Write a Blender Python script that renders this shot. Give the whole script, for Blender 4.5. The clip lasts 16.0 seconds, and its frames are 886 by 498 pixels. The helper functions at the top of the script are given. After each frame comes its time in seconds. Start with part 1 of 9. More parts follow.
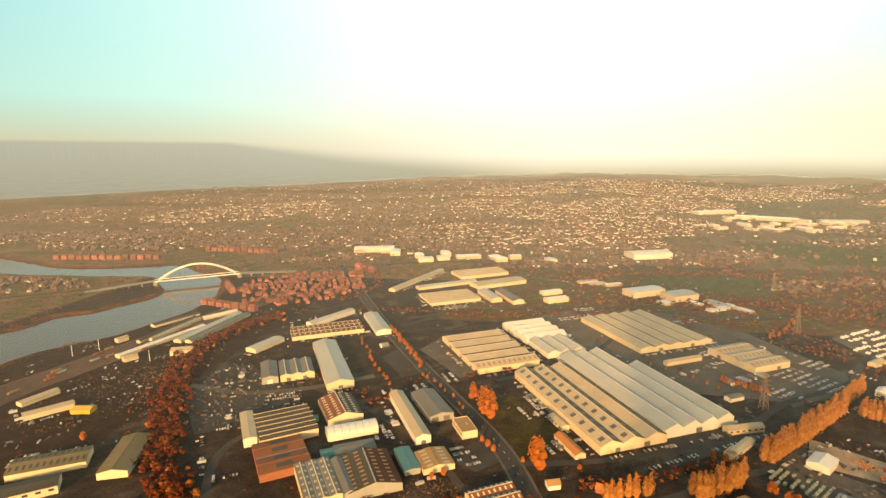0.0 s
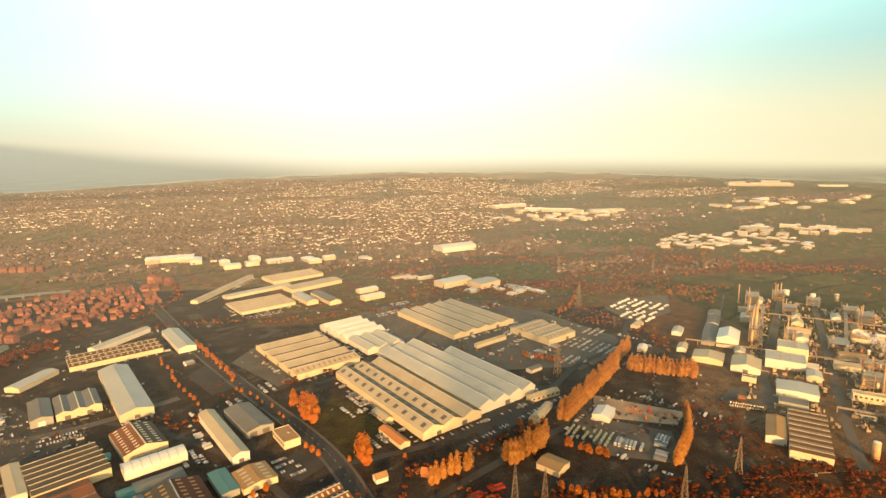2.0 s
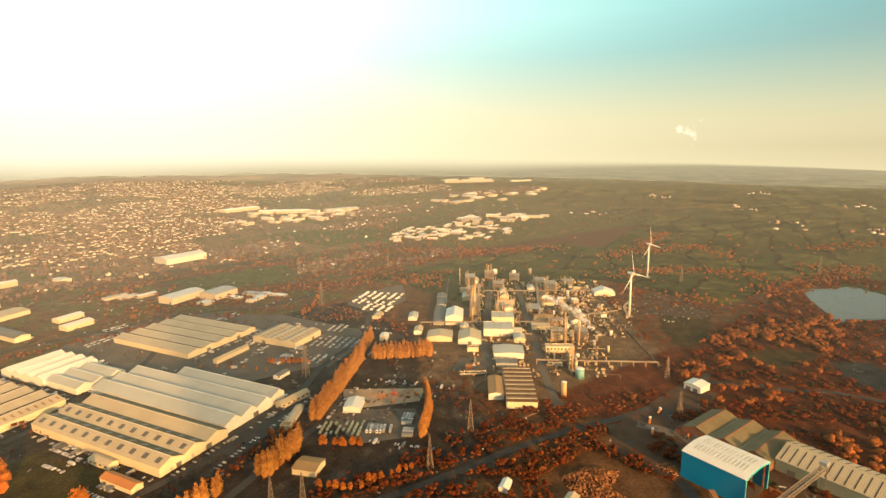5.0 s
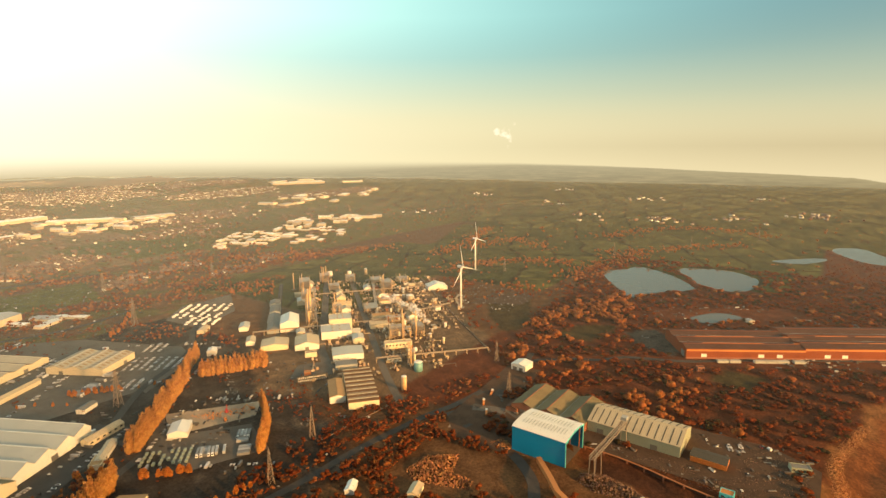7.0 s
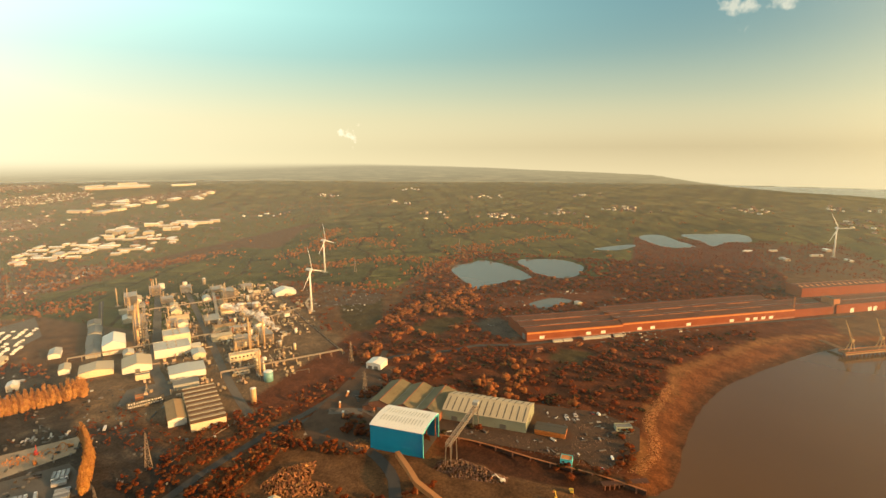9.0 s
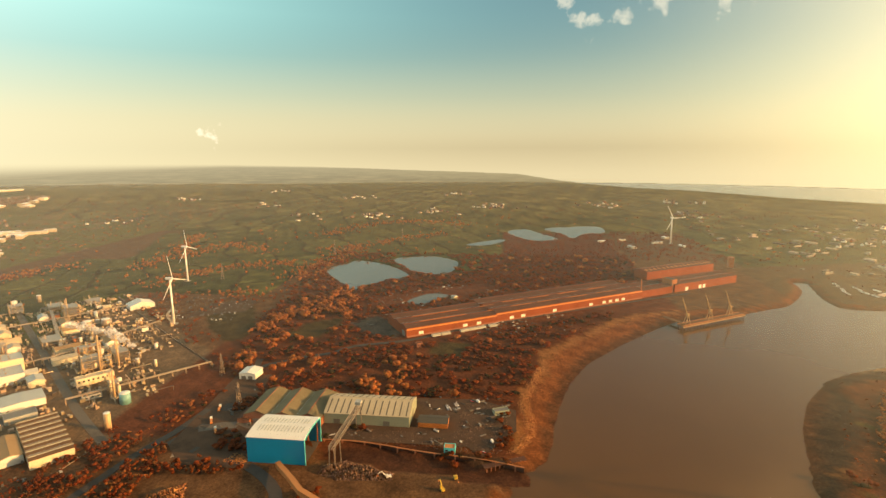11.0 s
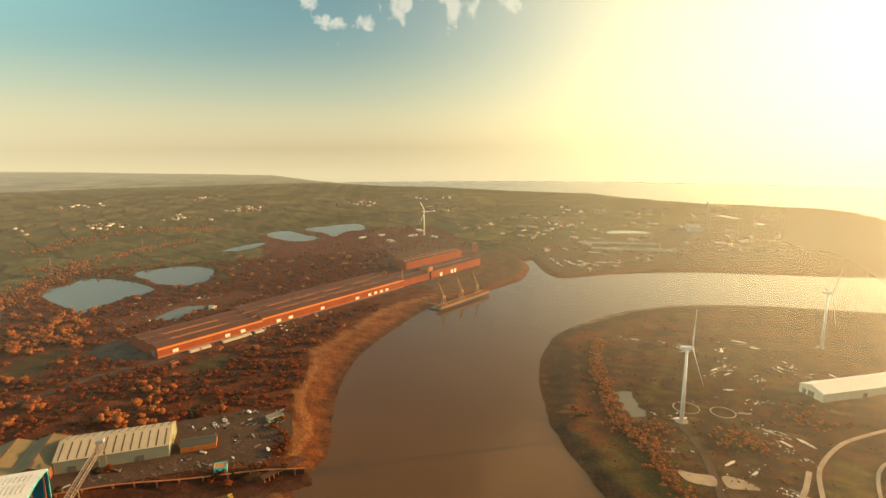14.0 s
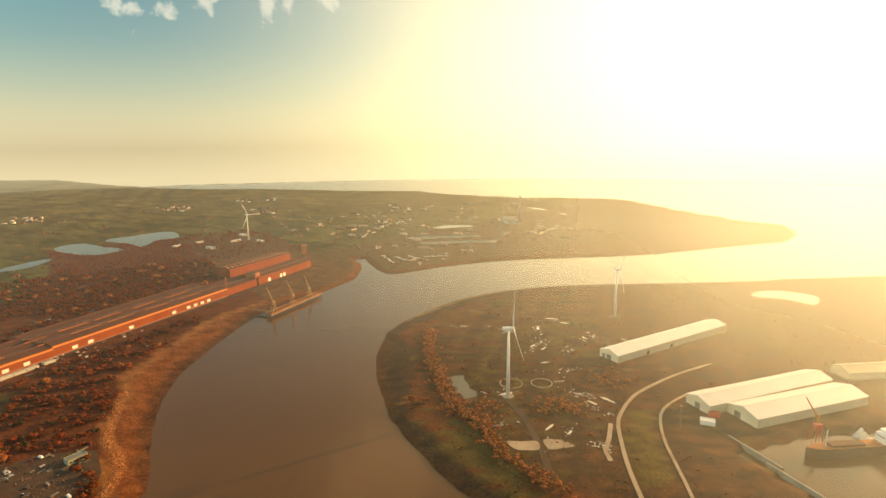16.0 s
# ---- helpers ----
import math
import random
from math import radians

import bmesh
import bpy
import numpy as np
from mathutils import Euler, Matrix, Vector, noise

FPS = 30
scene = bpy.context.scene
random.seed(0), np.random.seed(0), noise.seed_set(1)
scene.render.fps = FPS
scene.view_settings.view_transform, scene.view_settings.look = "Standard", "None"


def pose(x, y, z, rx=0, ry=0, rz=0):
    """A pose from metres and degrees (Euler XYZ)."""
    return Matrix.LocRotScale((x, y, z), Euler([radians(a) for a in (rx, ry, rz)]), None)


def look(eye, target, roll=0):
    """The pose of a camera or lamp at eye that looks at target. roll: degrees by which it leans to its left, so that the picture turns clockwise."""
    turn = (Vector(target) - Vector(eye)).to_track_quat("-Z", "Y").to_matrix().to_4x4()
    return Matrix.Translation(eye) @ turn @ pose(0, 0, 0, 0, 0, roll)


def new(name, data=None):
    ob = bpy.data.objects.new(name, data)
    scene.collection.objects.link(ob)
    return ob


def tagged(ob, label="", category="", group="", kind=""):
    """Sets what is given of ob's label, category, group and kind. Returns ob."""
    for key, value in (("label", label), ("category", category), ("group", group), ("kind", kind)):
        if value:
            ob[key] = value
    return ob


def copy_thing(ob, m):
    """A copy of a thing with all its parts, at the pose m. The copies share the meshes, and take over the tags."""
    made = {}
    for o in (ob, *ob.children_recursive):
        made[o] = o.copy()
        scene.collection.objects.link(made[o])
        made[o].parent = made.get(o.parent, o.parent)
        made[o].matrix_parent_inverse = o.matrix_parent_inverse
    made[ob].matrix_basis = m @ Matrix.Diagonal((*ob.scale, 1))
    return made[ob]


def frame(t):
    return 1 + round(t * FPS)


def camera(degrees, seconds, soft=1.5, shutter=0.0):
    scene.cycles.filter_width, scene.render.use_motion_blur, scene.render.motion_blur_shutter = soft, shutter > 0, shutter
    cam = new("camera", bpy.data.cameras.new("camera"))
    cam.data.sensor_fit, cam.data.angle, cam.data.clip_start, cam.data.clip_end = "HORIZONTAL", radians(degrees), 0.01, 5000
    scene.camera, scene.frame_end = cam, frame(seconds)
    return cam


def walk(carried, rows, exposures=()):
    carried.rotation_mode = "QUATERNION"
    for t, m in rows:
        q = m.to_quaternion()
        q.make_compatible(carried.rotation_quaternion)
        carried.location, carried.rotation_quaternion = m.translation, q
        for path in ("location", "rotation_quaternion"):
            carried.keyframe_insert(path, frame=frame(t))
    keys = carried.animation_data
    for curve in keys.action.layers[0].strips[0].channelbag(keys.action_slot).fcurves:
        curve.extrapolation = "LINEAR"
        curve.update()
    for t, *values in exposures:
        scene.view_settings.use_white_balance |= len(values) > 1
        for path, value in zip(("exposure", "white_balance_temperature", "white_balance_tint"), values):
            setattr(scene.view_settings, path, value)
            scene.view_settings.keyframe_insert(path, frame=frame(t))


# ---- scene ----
cam = camera(78.47, 16.0)
PATH = [
    (0, pose(1.95, -0.84, 307.69, 79.969, 0.753, 10.613)),
    (0.5, pose(1.95, -0.01, 306.41, 79.921, 0.680, 4.940)),
    (1, pose(1.97, 0.48, 305.42, 79.848, 0.775, -0.015)),
    (1.5, pose(2.01, 0.69, 304.68, 79.802, 0.760, -4.735)),
    (2, pose(2.08, 0.65, 304.14, 79.734, 0.759, -9.173)),
    (2.5, pose(2.17, 0.42, 303.74, 79.698, 0.759, -13.699)),
    (3, pose(2.27, 0.03, 303.46, 79.660, 0.669, -18.541)),
    (3.5, pose(2.38, -0.47, 303.26, 79.632, 0.555, -23.352)),
    (4, pose(2.50, -1.04, 303.10, 79.589, 0.551, -27.782)),
    (6.5, pose(3.10, -4.09, 301.96, 79.454, 0.439, -49.767)),
    (7, pose(3.20, -4.58, 301.53, 79.453, 0.417, -54.105)),
    (7.5, pose(3.29, -5.00, 301.00, 79.463, 0.388, -58.457)),
    (8, pose(3.36, -5.35, 300.37, 79.461, 0.338, -62.651)),
    (8.5, pose(3.41, -5.61, 299.63, 79.451, 0.356, -66.424)),
    (9, pose(3.44, -5.79, 298.78, 79.457, 0.305, -70.086)),
    (11.5, pose(3.13, -5.71, 293.24, 79.488, 0.277, -86.898)),
    (12, pose(2.96, -5.59, 291.97, 79.514, 0.258, -90.839)),
    (12.5, pose(2.74, -5.49, 290.69, 79.534, 0.279, -95.158)),
    (13, pose(2.48, -5.43, 289.44, 79.502, 0.240, -99.746)),
    (13.5, pose(2.18, -5.45, 288.25, 79.492, 0.302, -104.019)),
    (14, pose(1.82, -5.58, 287.15, 79.485, 0.286, -108.364)),
    (14.5, pose(1.40, -5.86, 286.18, 79.471, 0.272, -112.693)),
    (15, pose(0.93, -6.34, 285.39, 79.453, 0.340, -116.976)),
    (15.5, pose(0.40, -7.05, 284.81, 79.409, 0.416, -121.516)),
    (16, pose(-0.19, -8.05, 284.50, 79.346, 0.469, -126.263)),
]
walk(cam, PATH, [(0, 0.05, 6480, 10), (4, 0.15, 6560, 10), (9, 0.15, 6700, 10), (12.5, 0.10, 6700, 10), (16, 0.14, 6650, 10)])

# ---- light: low hazy sun, bright misty sky ----
SUN_AZ, SUN_EL = 186.0, 13.0            # degrees clockwise from +y, and above the horizon
sun_dir = Vector((math.sin(radians(SUN_AZ)) * math.cos(radians(SUN_EL)), math.cos(radians(SUN_AZ)) * math.cos(radians(SUN_EL)), math.sin(radians(SUN_EL))))
sun = new("sun", bpy.data.lights.new("sun", "SUN"))
sun.data.energy, sun.data.angle, sun.data.color = 7.3, radians(1.6), (1.0, 0.51, 0.172)
sun.matrix_basis = look(sun_dir * 1000, (0, 0, 0))


def link(tree, a, b):
    tree.links.new(a, b)


def node(tree, kind, **values):
    n = tree.nodes.new(kind)
    for key, value in values.items():
        n.inputs[key.replace("_", " ")].default_value = value
    return n


def math_node(tree, op, a, b=None, clamp=False):
    n = tree.nodes.new("ShaderNodeMath")
    n.operation, n.use_clamp = op, clamp
    for k, v in enumerate((a, b)):
        if v is None:
            continue
        if isinstance(v, (int, float)):
            n.inputs[k].default_value = v
        else:
            link(tree, v, n.inputs[k])
    return n.outputs[0]


def ramp(tree, fac, stops, ease="LINEAR"):
    n = tree.nodes.new("ShaderNodeValToRGB")
    n.color_ramp.interpolation = ease
    while len(n.color_ramp.elements) < len(stops):
        n.color_ramp.elements.new(0.5)
    for el, (pos, col) in zip(n.color_ramp.elements, stops):
        el.position, el.color = pos, (*col, 1) if len(col) == 3 else col
    link(tree, fac, n.inputs["Fac"])
    return n.outputs["Color"]


def mix(tree, fac, a, b, blend="MIX"):
    n = tree.nodes.new("ShaderNodeMix")
    n.data_type, n.blend_type = "RGBA", blend
    for k, v in ((0, fac), (6, a), (7, b)):
        if isinstance(v, (int, float)):
            n.inputs[k].default_value = v
        elif isinstance(v, tuple):
            n.inputs[k].default_value = (*v, 1)
        else:
            link(tree, v, n.inputs[k])
    return n.outputs[2]


world = bpy.data.worlds.new("hazy_winter_sky")
scene.world = world
world.use_nodes = True
wt = world.node_tree
wt.nodes.clear()
sky = wt.nodes.new("ShaderNodeTexSky")
sky.sky_type, sky.sun_disc = "NISHITA", False
sky.sun_elevation, sky.sun_rotation = radians(SUN_EL), radians(SUN_AZ)
sky.dust_density, sky.air_density, sky.altitude = 4.0, 1.2, 100
wc = wt.nodes.new("ShaderNodeTexCoord")
sep = wt.nodes.new("ShaderNodeSeparateXYZ")
link(wt, wc.outputs["Generated"], sep.inputs[0])


def toward(direction, power):
    d = wt.nodes.new("ShaderNodeVectorMath")
    d.operation = "DOT_PRODUCT"
    link(wt, wc.outputs["Generated"], d.inputs[0])
    d.inputs[1].default_value = Vector(direction).normalized()
    return math_node(wt, "POWER", math_node(wt, "MAXIMUM", d.outputs["Value"], 0.0), power)


# haze: pale yellow at the horizon, then teal; unseen zenith warmed to lift the shade
veil = ramp(wt, sep.outputs["Z"], [(0.0, (0.57, 0.47, 0.27)), (0.03, (0.66, 0.58, 0.35)), (0.09, (0.38, 0.43, 0.31)), (0.17, (0.11, 0.235, 0.245)), (0.27, (0.05, 0.16, 0.205)), (0.42, (0.17, 0.17, 0.145)), (1.0, (0.17, 0.15, 0.125))], "B_SPLINE")
glow = mix(wt, toward((0.26, -0.95, 0.07), 5.2), veil, (3.0, 2.36, 1.12), "MIX")
north = (-math.sin(radians(-3)), math.cos(radians(-3)), 0.42)
north_east = (math.sin(radians(30)), math.cos(radians(30)), 0.42)
high = math_node(wt, "MULTIPLY", math_node(wt, "SUBTRACT", sep.outputs["Z"], 0.05), 6.0, True)
glow = mix(wt, math_node(wt, "MULTIPLY", toward(north_east, 4.0), high), glow, (0.42, 0.88, 0.78), "MIX")
north_west = (math.sin(radians(-34)), math.cos(radians(-34)), 0.20)
high_west = math_node(wt, "MULTIPLY", math_node(wt, "SUBTRACT", sep.outputs["Z"], 0.01), 12.0, True)
glow = mix(wt, math_node(wt, "MULTIPLY", math_node(wt, "MULTIPLY", toward(north_west, 5.0), 0.80), high_west), glow, (0.46, 0.86, 0.76), "MIX")
# bright yellow haze low in the north-east
low_band = math_node(wt, "SUBTRACT", 1.0, math_node(wt, "MULTIPLY", sep.outputs["Z"], 6.5, True))
glow = mix(wt, math_node(wt, "MULTIPLY", math_node(wt, "MULTIPLY", toward((math.sin(radians(26)), math.cos(radians(26)), 0.08), 3.0), 0.75), low_band), glow, (1.02, 0.94, 0.58))
glow = mix(wt, math_node(wt, "MULTIPLY", toward(north, 7.0), 0.97), glow, (1.3, 1.22, 1.02), "MIX")
# the bright hazy sea goes on below the skyline
below = math_node(wt, "MULTIPLY", sep.outputs["Z"], -22.0, True)
glow = mix(wt, math_node(wt, "MULTIPLY", below, 0.42), glow, (1.0, 0.84, 0.50))
# torn puffs of cloud in the south-east, one more overhead, and a small plume on the northern haze
def puffs(places, noise_scale, cut, colour, strength):
    cn = node(wt, "ShaderNodeTexNoise", Scale=noise_scale, Detail=7.0, Roughness=0.6)
    link(wt, wc.outputs["Generated"], cn.inputs["Vector"])
    total = None
    for az, el, radius in places:
        d = (math.sin(radians(az)) * math.cos(radians(el)), math.cos(radians(az)) * math.cos(radians(el)), math.sin(radians(el)))
        spot = toward(d, 1.386 / radians(radius) ** 2)
        total = spot if total is None else math_node(wt, "MAXIMUM", total, spot)
    body = math_node(wt, "SUBTRACT", math_node(wt, "ADD", total, math_node(wt, "MULTIPLY", math_node(wt, "SUBTRACT", cn.outputs["Fac"], 0.5), 3.4)), cut)
    return mix(wt, math_node(wt, "MULTIPLY", math_node(wt, "MINIMUM", math_node(wt, "MULTIPLY", body, 2.2, True), math_node(wt, "MULTIPLY", total, 2.5, True)), strength), glow, colour)


glow = puffs([(95.6, 13.6, 0.8), (96.6, 12.2, 0.9), (98.0, 11.7, 0.9), (100.6, 12.0, 1.0), (104.0, 13.4, 1.5), (110.0, 13.9, 1.9), (115.0, 15.0, 2.2), (119.5, 15.6, 2.0)], 30.0, 0.60, (0.86, 0.78, 0.58), 0.55)
glow = puffs([(121.0, 33.0, 4.5), (114.0, 36.0, 4.0)], 9.0, 0.5, (1.7, 1.1, 0.5), 0.8)
glow = puffs([(60.6, 1.5, 0.7), (59.7, 1.6, 0.4)], 60.0, 0.6, (1.15, 1.0, 0.72), 0.8)
bg_sky = node(wt, "ShaderNodeBackground", Strength=0.05)
bg_veil = node(wt, "ShaderNodeBackground", Strength=1.0)
link(wt, sky.outputs[0], bg_sky.inputs["Color"])
link(wt, glow, bg_veil.inputs["Color"])
both = wt.nodes.new("ShaderNodeAddShader")
link(wt, bg_sky.outputs[0], both.inputs[0])
link(wt, bg_veil.outputs[0], both.inputs[1])
link(wt, both.outputs[0], wt.nodes.new("ShaderNodeOutputWorld").inputs[0])

# ---- materials ----
def material(name, colour, rough=0.8, metal=0.0, vary=0.35, grain=0.5, patch=0.04, ribs=0.0, spread=0.0, bump=0.3, dirt=None, island=0.0, alpha=None):
    """A surface with fine grain and broad stains. grain, patch: the scales of the two noises per metre; ribs: width of
    corrugation along x in metres; spread: change from object to object; island: change from piece to piece; dirt: stain colour."""
    m = bpy.data.materials.new(name)
    m.use_nodes = True
    t = m.node_tree
    b = t.nodes["Principled BSDF"]
    b.inputs["Roughness"].default_value, b.inputs["Metallic"].default_value = rough, metal
    c = t.nodes.new("ShaderNodeTexCoord")
    fine = node(t, "ShaderNodeTexNoise", Scale=grain, Detail=4.0, Roughness=0.7)
    wide = node(t, "ShaderNodeTexNoise", Scale=patch, Detail=5.0, Roughness=0.6)
    for n in (fine, wide):
        link(t, c.outputs["Object"], n.inputs["Vector"])
    dirt = dirt or tuple(v * 0.45 for v in colour)
    light = tuple(min(1.0, v * (1 + vary * 0.5)) for v in colour)
    col = mix(t, math_node(t, "MULTIPLY", math_node(t, "SUBTRACT", wide.outputs["Fac"], 0.42, True), 4.0 * vary, True), colour, dirt)
    col = mix(t, math_node(t, "MULTIPLY", math_node(t, "SUBTRACT", fine.outputs["Fac"], 0.45, True), 3.0 * vary, True), col, light)
    height = fine.outputs["Fac"]
    if ribs:
        w = t.nodes.new("ShaderNodeTexWave")
        w.inputs["Scale"].default_value = 0.314 / ribs
        link(t, c.outputs["Object"], w.inputs["Vector"])
        col = mix(t, math_node(t, "MULTIPLY", w.outputs["Fac"], 0.28), col, tuple(v * 0.6 for v in colour))
        height = w.outputs["Fac"]
    if spread or island:
        g = t.nodes.new("ShaderNodeNewGeometry") if island else t.nodes.new("ShaderNodeObjectInfo")
        r = g.outputs["Random Per Island"] if island else g.outputs["Random"]
        hsv = node(t, "ShaderNodeHueSaturation")
        s = island or spread
        link(t, math_node(t, "ADD", math_node(t, "MULTIPLY", r, 2 * s), 1 - s), hsv.inputs["Value"])
        link(t, math_node(t, "ADD", math_node(t, "MULTIPLY", math_node(t, "FRACT", math_node(t, "MULTIPLY", r, 7.3)), 0.05 * s), 0.5 - 0.025 * s), hsv.inputs["Hue"])
        link(t, col, hsv.inputs["Color"])
        col = hsv.outputs[0]
    link(t, col, b.inputs["Base Color"])
    if bump:
        bm_ = node(t, "ShaderNodeBump", Strength=bump, Distance=0.15)
        link(t, height, bm_.inputs["Height"])
        link(t, bm_.outputs[0], b.inputs["Normal"])
    if alpha is not None:
        b.inputs["Alpha"].default_value = alpha
    return m


M = {}
M["cream_wall"] = material("cream_cladding", (0.72, 0.62, 0.42), 0.6, vary=0.2, ribs=1.2)
M["white_wall"] = material("white_cladding", (0.78, 0.76, 0.68), 0.55, vary=0.2, ribs=1.2)
M["grey_wall"] = material("grey_cladding", (0.36, 0.37, 0.34), 0.6, vary=0.25, ribs=1.2)
M["green_wall"] = material("green_grey_cladding", (0.30, 0.33, 0.24), 0.6, vary=0.25, ribs=1.5)
M["blue_wall"] = material("bright_blue_cladding", (0.0, 0.27, 0.52), 0.5, vary=0.18, ribs=1.5)
M["red_wall"] = material("rust_red_cladding", (0.26, 0.068, 0.023), 0.8, vary=0.4, ribs=2.0)
M["brick"] = material("red_brick", (0.30, 0.13, 0.075), 0.9, vary=0.3, grain=1.5, patch=0.2)
M["pale_roof"] = material("pale_grey_sheet_roof", (0.46, 0.46, 0.40), 0.55, vary=0.25, ribs=2.0)
M["cream_roof"] = material("cream_sheet_roof", (0.50, 0.41, 0.26), 0.6, vary=0.3, ribs=2.0)
M["grey_roof"] = material("weathered_grey_roof", (0.175, 0.17, 0.15), 0.75, vary=0.4, ribs=2.0)
M["dark_roof"] = material("dark_sheet_roof", (0.085, 0.08, 0.065), 0.7, vary=0.4, ribs=2.0)
M["rust_roof"] = material("rust_brown_roof", (0.105, 0.052, 0.034), 0.8, vary=0.45, ribs=3.0)
M["rust_orange"] = material("rust_orange_sheet_roof", (0.21, 0.08, 0.03), 0.85, vary=0.5, ribs=2.0, dirt=(0.10, 0.045, 0.02))
M["mud_yard"] = material("muddy_yard", (0.085, 0.053, 0.034), 0.9, vary=0.6, grain=0.4, patch=0.06, dirt=(0.045, 0.03, 0.02))
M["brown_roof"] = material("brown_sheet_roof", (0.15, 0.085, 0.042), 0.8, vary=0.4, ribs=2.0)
M["orange_roof"] = material("orange_tiled_roof", (0.50, 0.20, 0.055), 0.8, vary=0.4, ribs=2.0)
M["tan_roof"] = material("tan_sheet_roof", (0.38, 0.24, 0.11), 0.7, vary=0.35, ribs=2.0)
M["moss_and_shade_roof"] = material("mossy_and_shaded_old_roof", (0.20, 0.165, 0.095), 0.9, vary=0.5, ribs=1.5, dirt=(0.09, 0.08, 0.045))
M["teal_roof"] = material("teal_sheet_roof", (0.07, 0.19, 0.19), 0.6, vary=0.3, ribs=2.0)
M["skylight"] = material("grimy_rooflight", (0.10, 0.09, 0.065), 0.35, vary=0.3)
M["door"] = material("roller_door_steel", (0.16, 0.15, 0.13), 0.5, vary=0.2, ribs=0.6)
M["white_door"] = material("white_roller_door", (0.80, 0.78, 0.66), 0.5, vary=0.15)
M["glass"] = material("dark_window_glass", (0.03, 0.035, 0.04), 0.12, vary=0.1, bump=0.0)
M["concrete"] = material("weathered_concrete", (0.27, 0.25, 0.20), 0.9, vary=0.35, patch=0.08)
M["asphalt"] = material("worn_asphalt", (0.068, 0.062, 0.056), 0.9, vary=0.5, grain=0.6, patch=0.03, dirt=(0.035, 0.03, 0.026))
M["yard"] = material("concrete_yard", (0.130, 0.112, 0.092), 0.9, vary=0.5, grain=0.4, patch=0.03, dirt=(0.06, 0.052, 0.042))
M["gravel"] = material("pale_gravel", (0.40, 0.31, 0.21), 0.95, vary=0.5, grain=0.7, patch=0.05, dirt=(0.12, 0.08, 0.05))
M["grass"] = material("winter_grass", (0.062, 0.075, 0.022), 0.95, vary=0.5, grain=0.3, patch=0.02, dirt=(0.075, 0.055, 0.02))
M["ballast"] = material("rail_ballast", (0.08, 0.046, 0.033), 0.95, vary=0.5, grain=0.7, patch=0.03)
M["steel"] = material("galvanised_steel", (0.36, 0.29, 0.21), 0.5, 0.35, vary=0.25)
M["rail"] = material("rusty_rail", (0.30, 0.18, 0.12), 0.5, 0.3, vary=0.3)
M["pylon"] = material("weathered_lattice_steel", (0.30, 0.22, 0.15), 0.6, 0.3, vary=0.3)
M["white_paint"] = material("white_turbine_paint", (0.82, 0.80, 0.74), 0.35, vary=0.08, bump=0.05)
M["pipe"] = material("pale_pipe_cladding", (0.56, 0.38, 0.20), 0.55, 0.1, vary=0.3)
M["rust"] = material("rust", (0.36, 0.13, 0.04), 0.85, vary=0.4)
M["yellow"] = material("yellow_paint", (0.62, 0.40, 0.05), 0.5, vary=0.2)
M["orange"] = material("orange_steel", (0.60, 0.22, 0.04), 0.6, vary=0.3)
M["red"] = material("red_paint", (0.45, 0.035, 0.02), 0.5, vary=0.25)
M["teal"] = material("teal_tank_paint", (0.16, 0.36, 0.36), 0.5, vary=0.2)
M["cyan"] = material("turquoise_trim", (0.10, 0.55, 0.58), 0.5, vary=0.1)
M["mural_white"] = material("white_painted_letters", (0.85, 0.82, 0.75), 0.7, vary=0.1)
M["black_board"] = material("dark_board", (0.03, 0.028, 0.025), 0.7, vary=0.2)
M["rubber"] = material("black_rubber", (0.02, 0.02, 0.02), 0.8, vary=0.2)
M["bark"] = material("brown_bark", (0.10, 0.055, 0.03), 0.95, vary=0.4, grain=2.0)
M["twig"] = material("bare_russet_twigs", (0.200, 0.053, 0.017), 0.95, vary=0.35, island=0.22, bump=0.0)
M["amber"] = material("amber_winter_leaves", (0.56, 0.20, 0.04), 0.9, vary=0.3, island=0.3, bump=0.0)
M["golden"] = material("golden_poplar_twigs", (0.60, 0.295, 0.082), 0.9, vary=0.3, island=0.3, bump=0.0)
M["russet"] = material("russet_hedgerow_leaves", (0.36, 0.135, 0.042), 0.9, vary=0.3, island=0.28, bump=0.0)
M["olive"] = material("dark_olive_foliage", (0.068, 0.048, 0.020), 0.9, vary=0.3, island=0.3, bump=0.0)
M["scrub"] = material("dead_brown_brush", (0.165, 0.060, 0.024), 0.95, vary=0.35, island=0.26, bump=0.0)
M["rock"] = material("ochre_rock", (0.42, 0.185, 0.062), 0.95, vary=0.4, island=0.4)
M["spoil"] = material("brown_spoil", (0.28, 0.125, 0.05), 0.95, vary=0.4, island=0.5)
M["scrap"] = material("rusty_scrap", (0.17, 0.10, 0.065), 0.8, 0.2, vary=0.4, island=0.7)
M["hull"] = material("dark_hull_paint", (0.06, 0.035, 0.025), 0.5, vary=0.3)
M["pale_mix_wall"] = material("pale_mixed_house_walls", (0.62, 0.50, 0.36), 0.85, vary=0.2, grain=0.8)
M["brick_wall"] = material("mixed_brick_walls", (0.34, 0.17, 0.10), 0.9, vary=0.2, grain=0.8)
M["house_wall"] = material("brick_and_render_house_walls", (0.30, 0.125, 0.08), 0.9, vary=0.25, grain=0.8, spread=0.5)
M["house_roof"] = material("brown_tile_roof", (0.20, 0.075, 0.05), 0.85, vary=0.35, grain=1.0, spread=0.3)
M["far_roof"] = material("mixed_far_roofs", (0.135, 0.095, 0.075), 0.85, vary=0.3, island=0.45)
M["big_far_roof"] = material("far_shed_roofs", (0.68, 0.69, 0.66), 0.6, vary=0.3, spread=0.5)
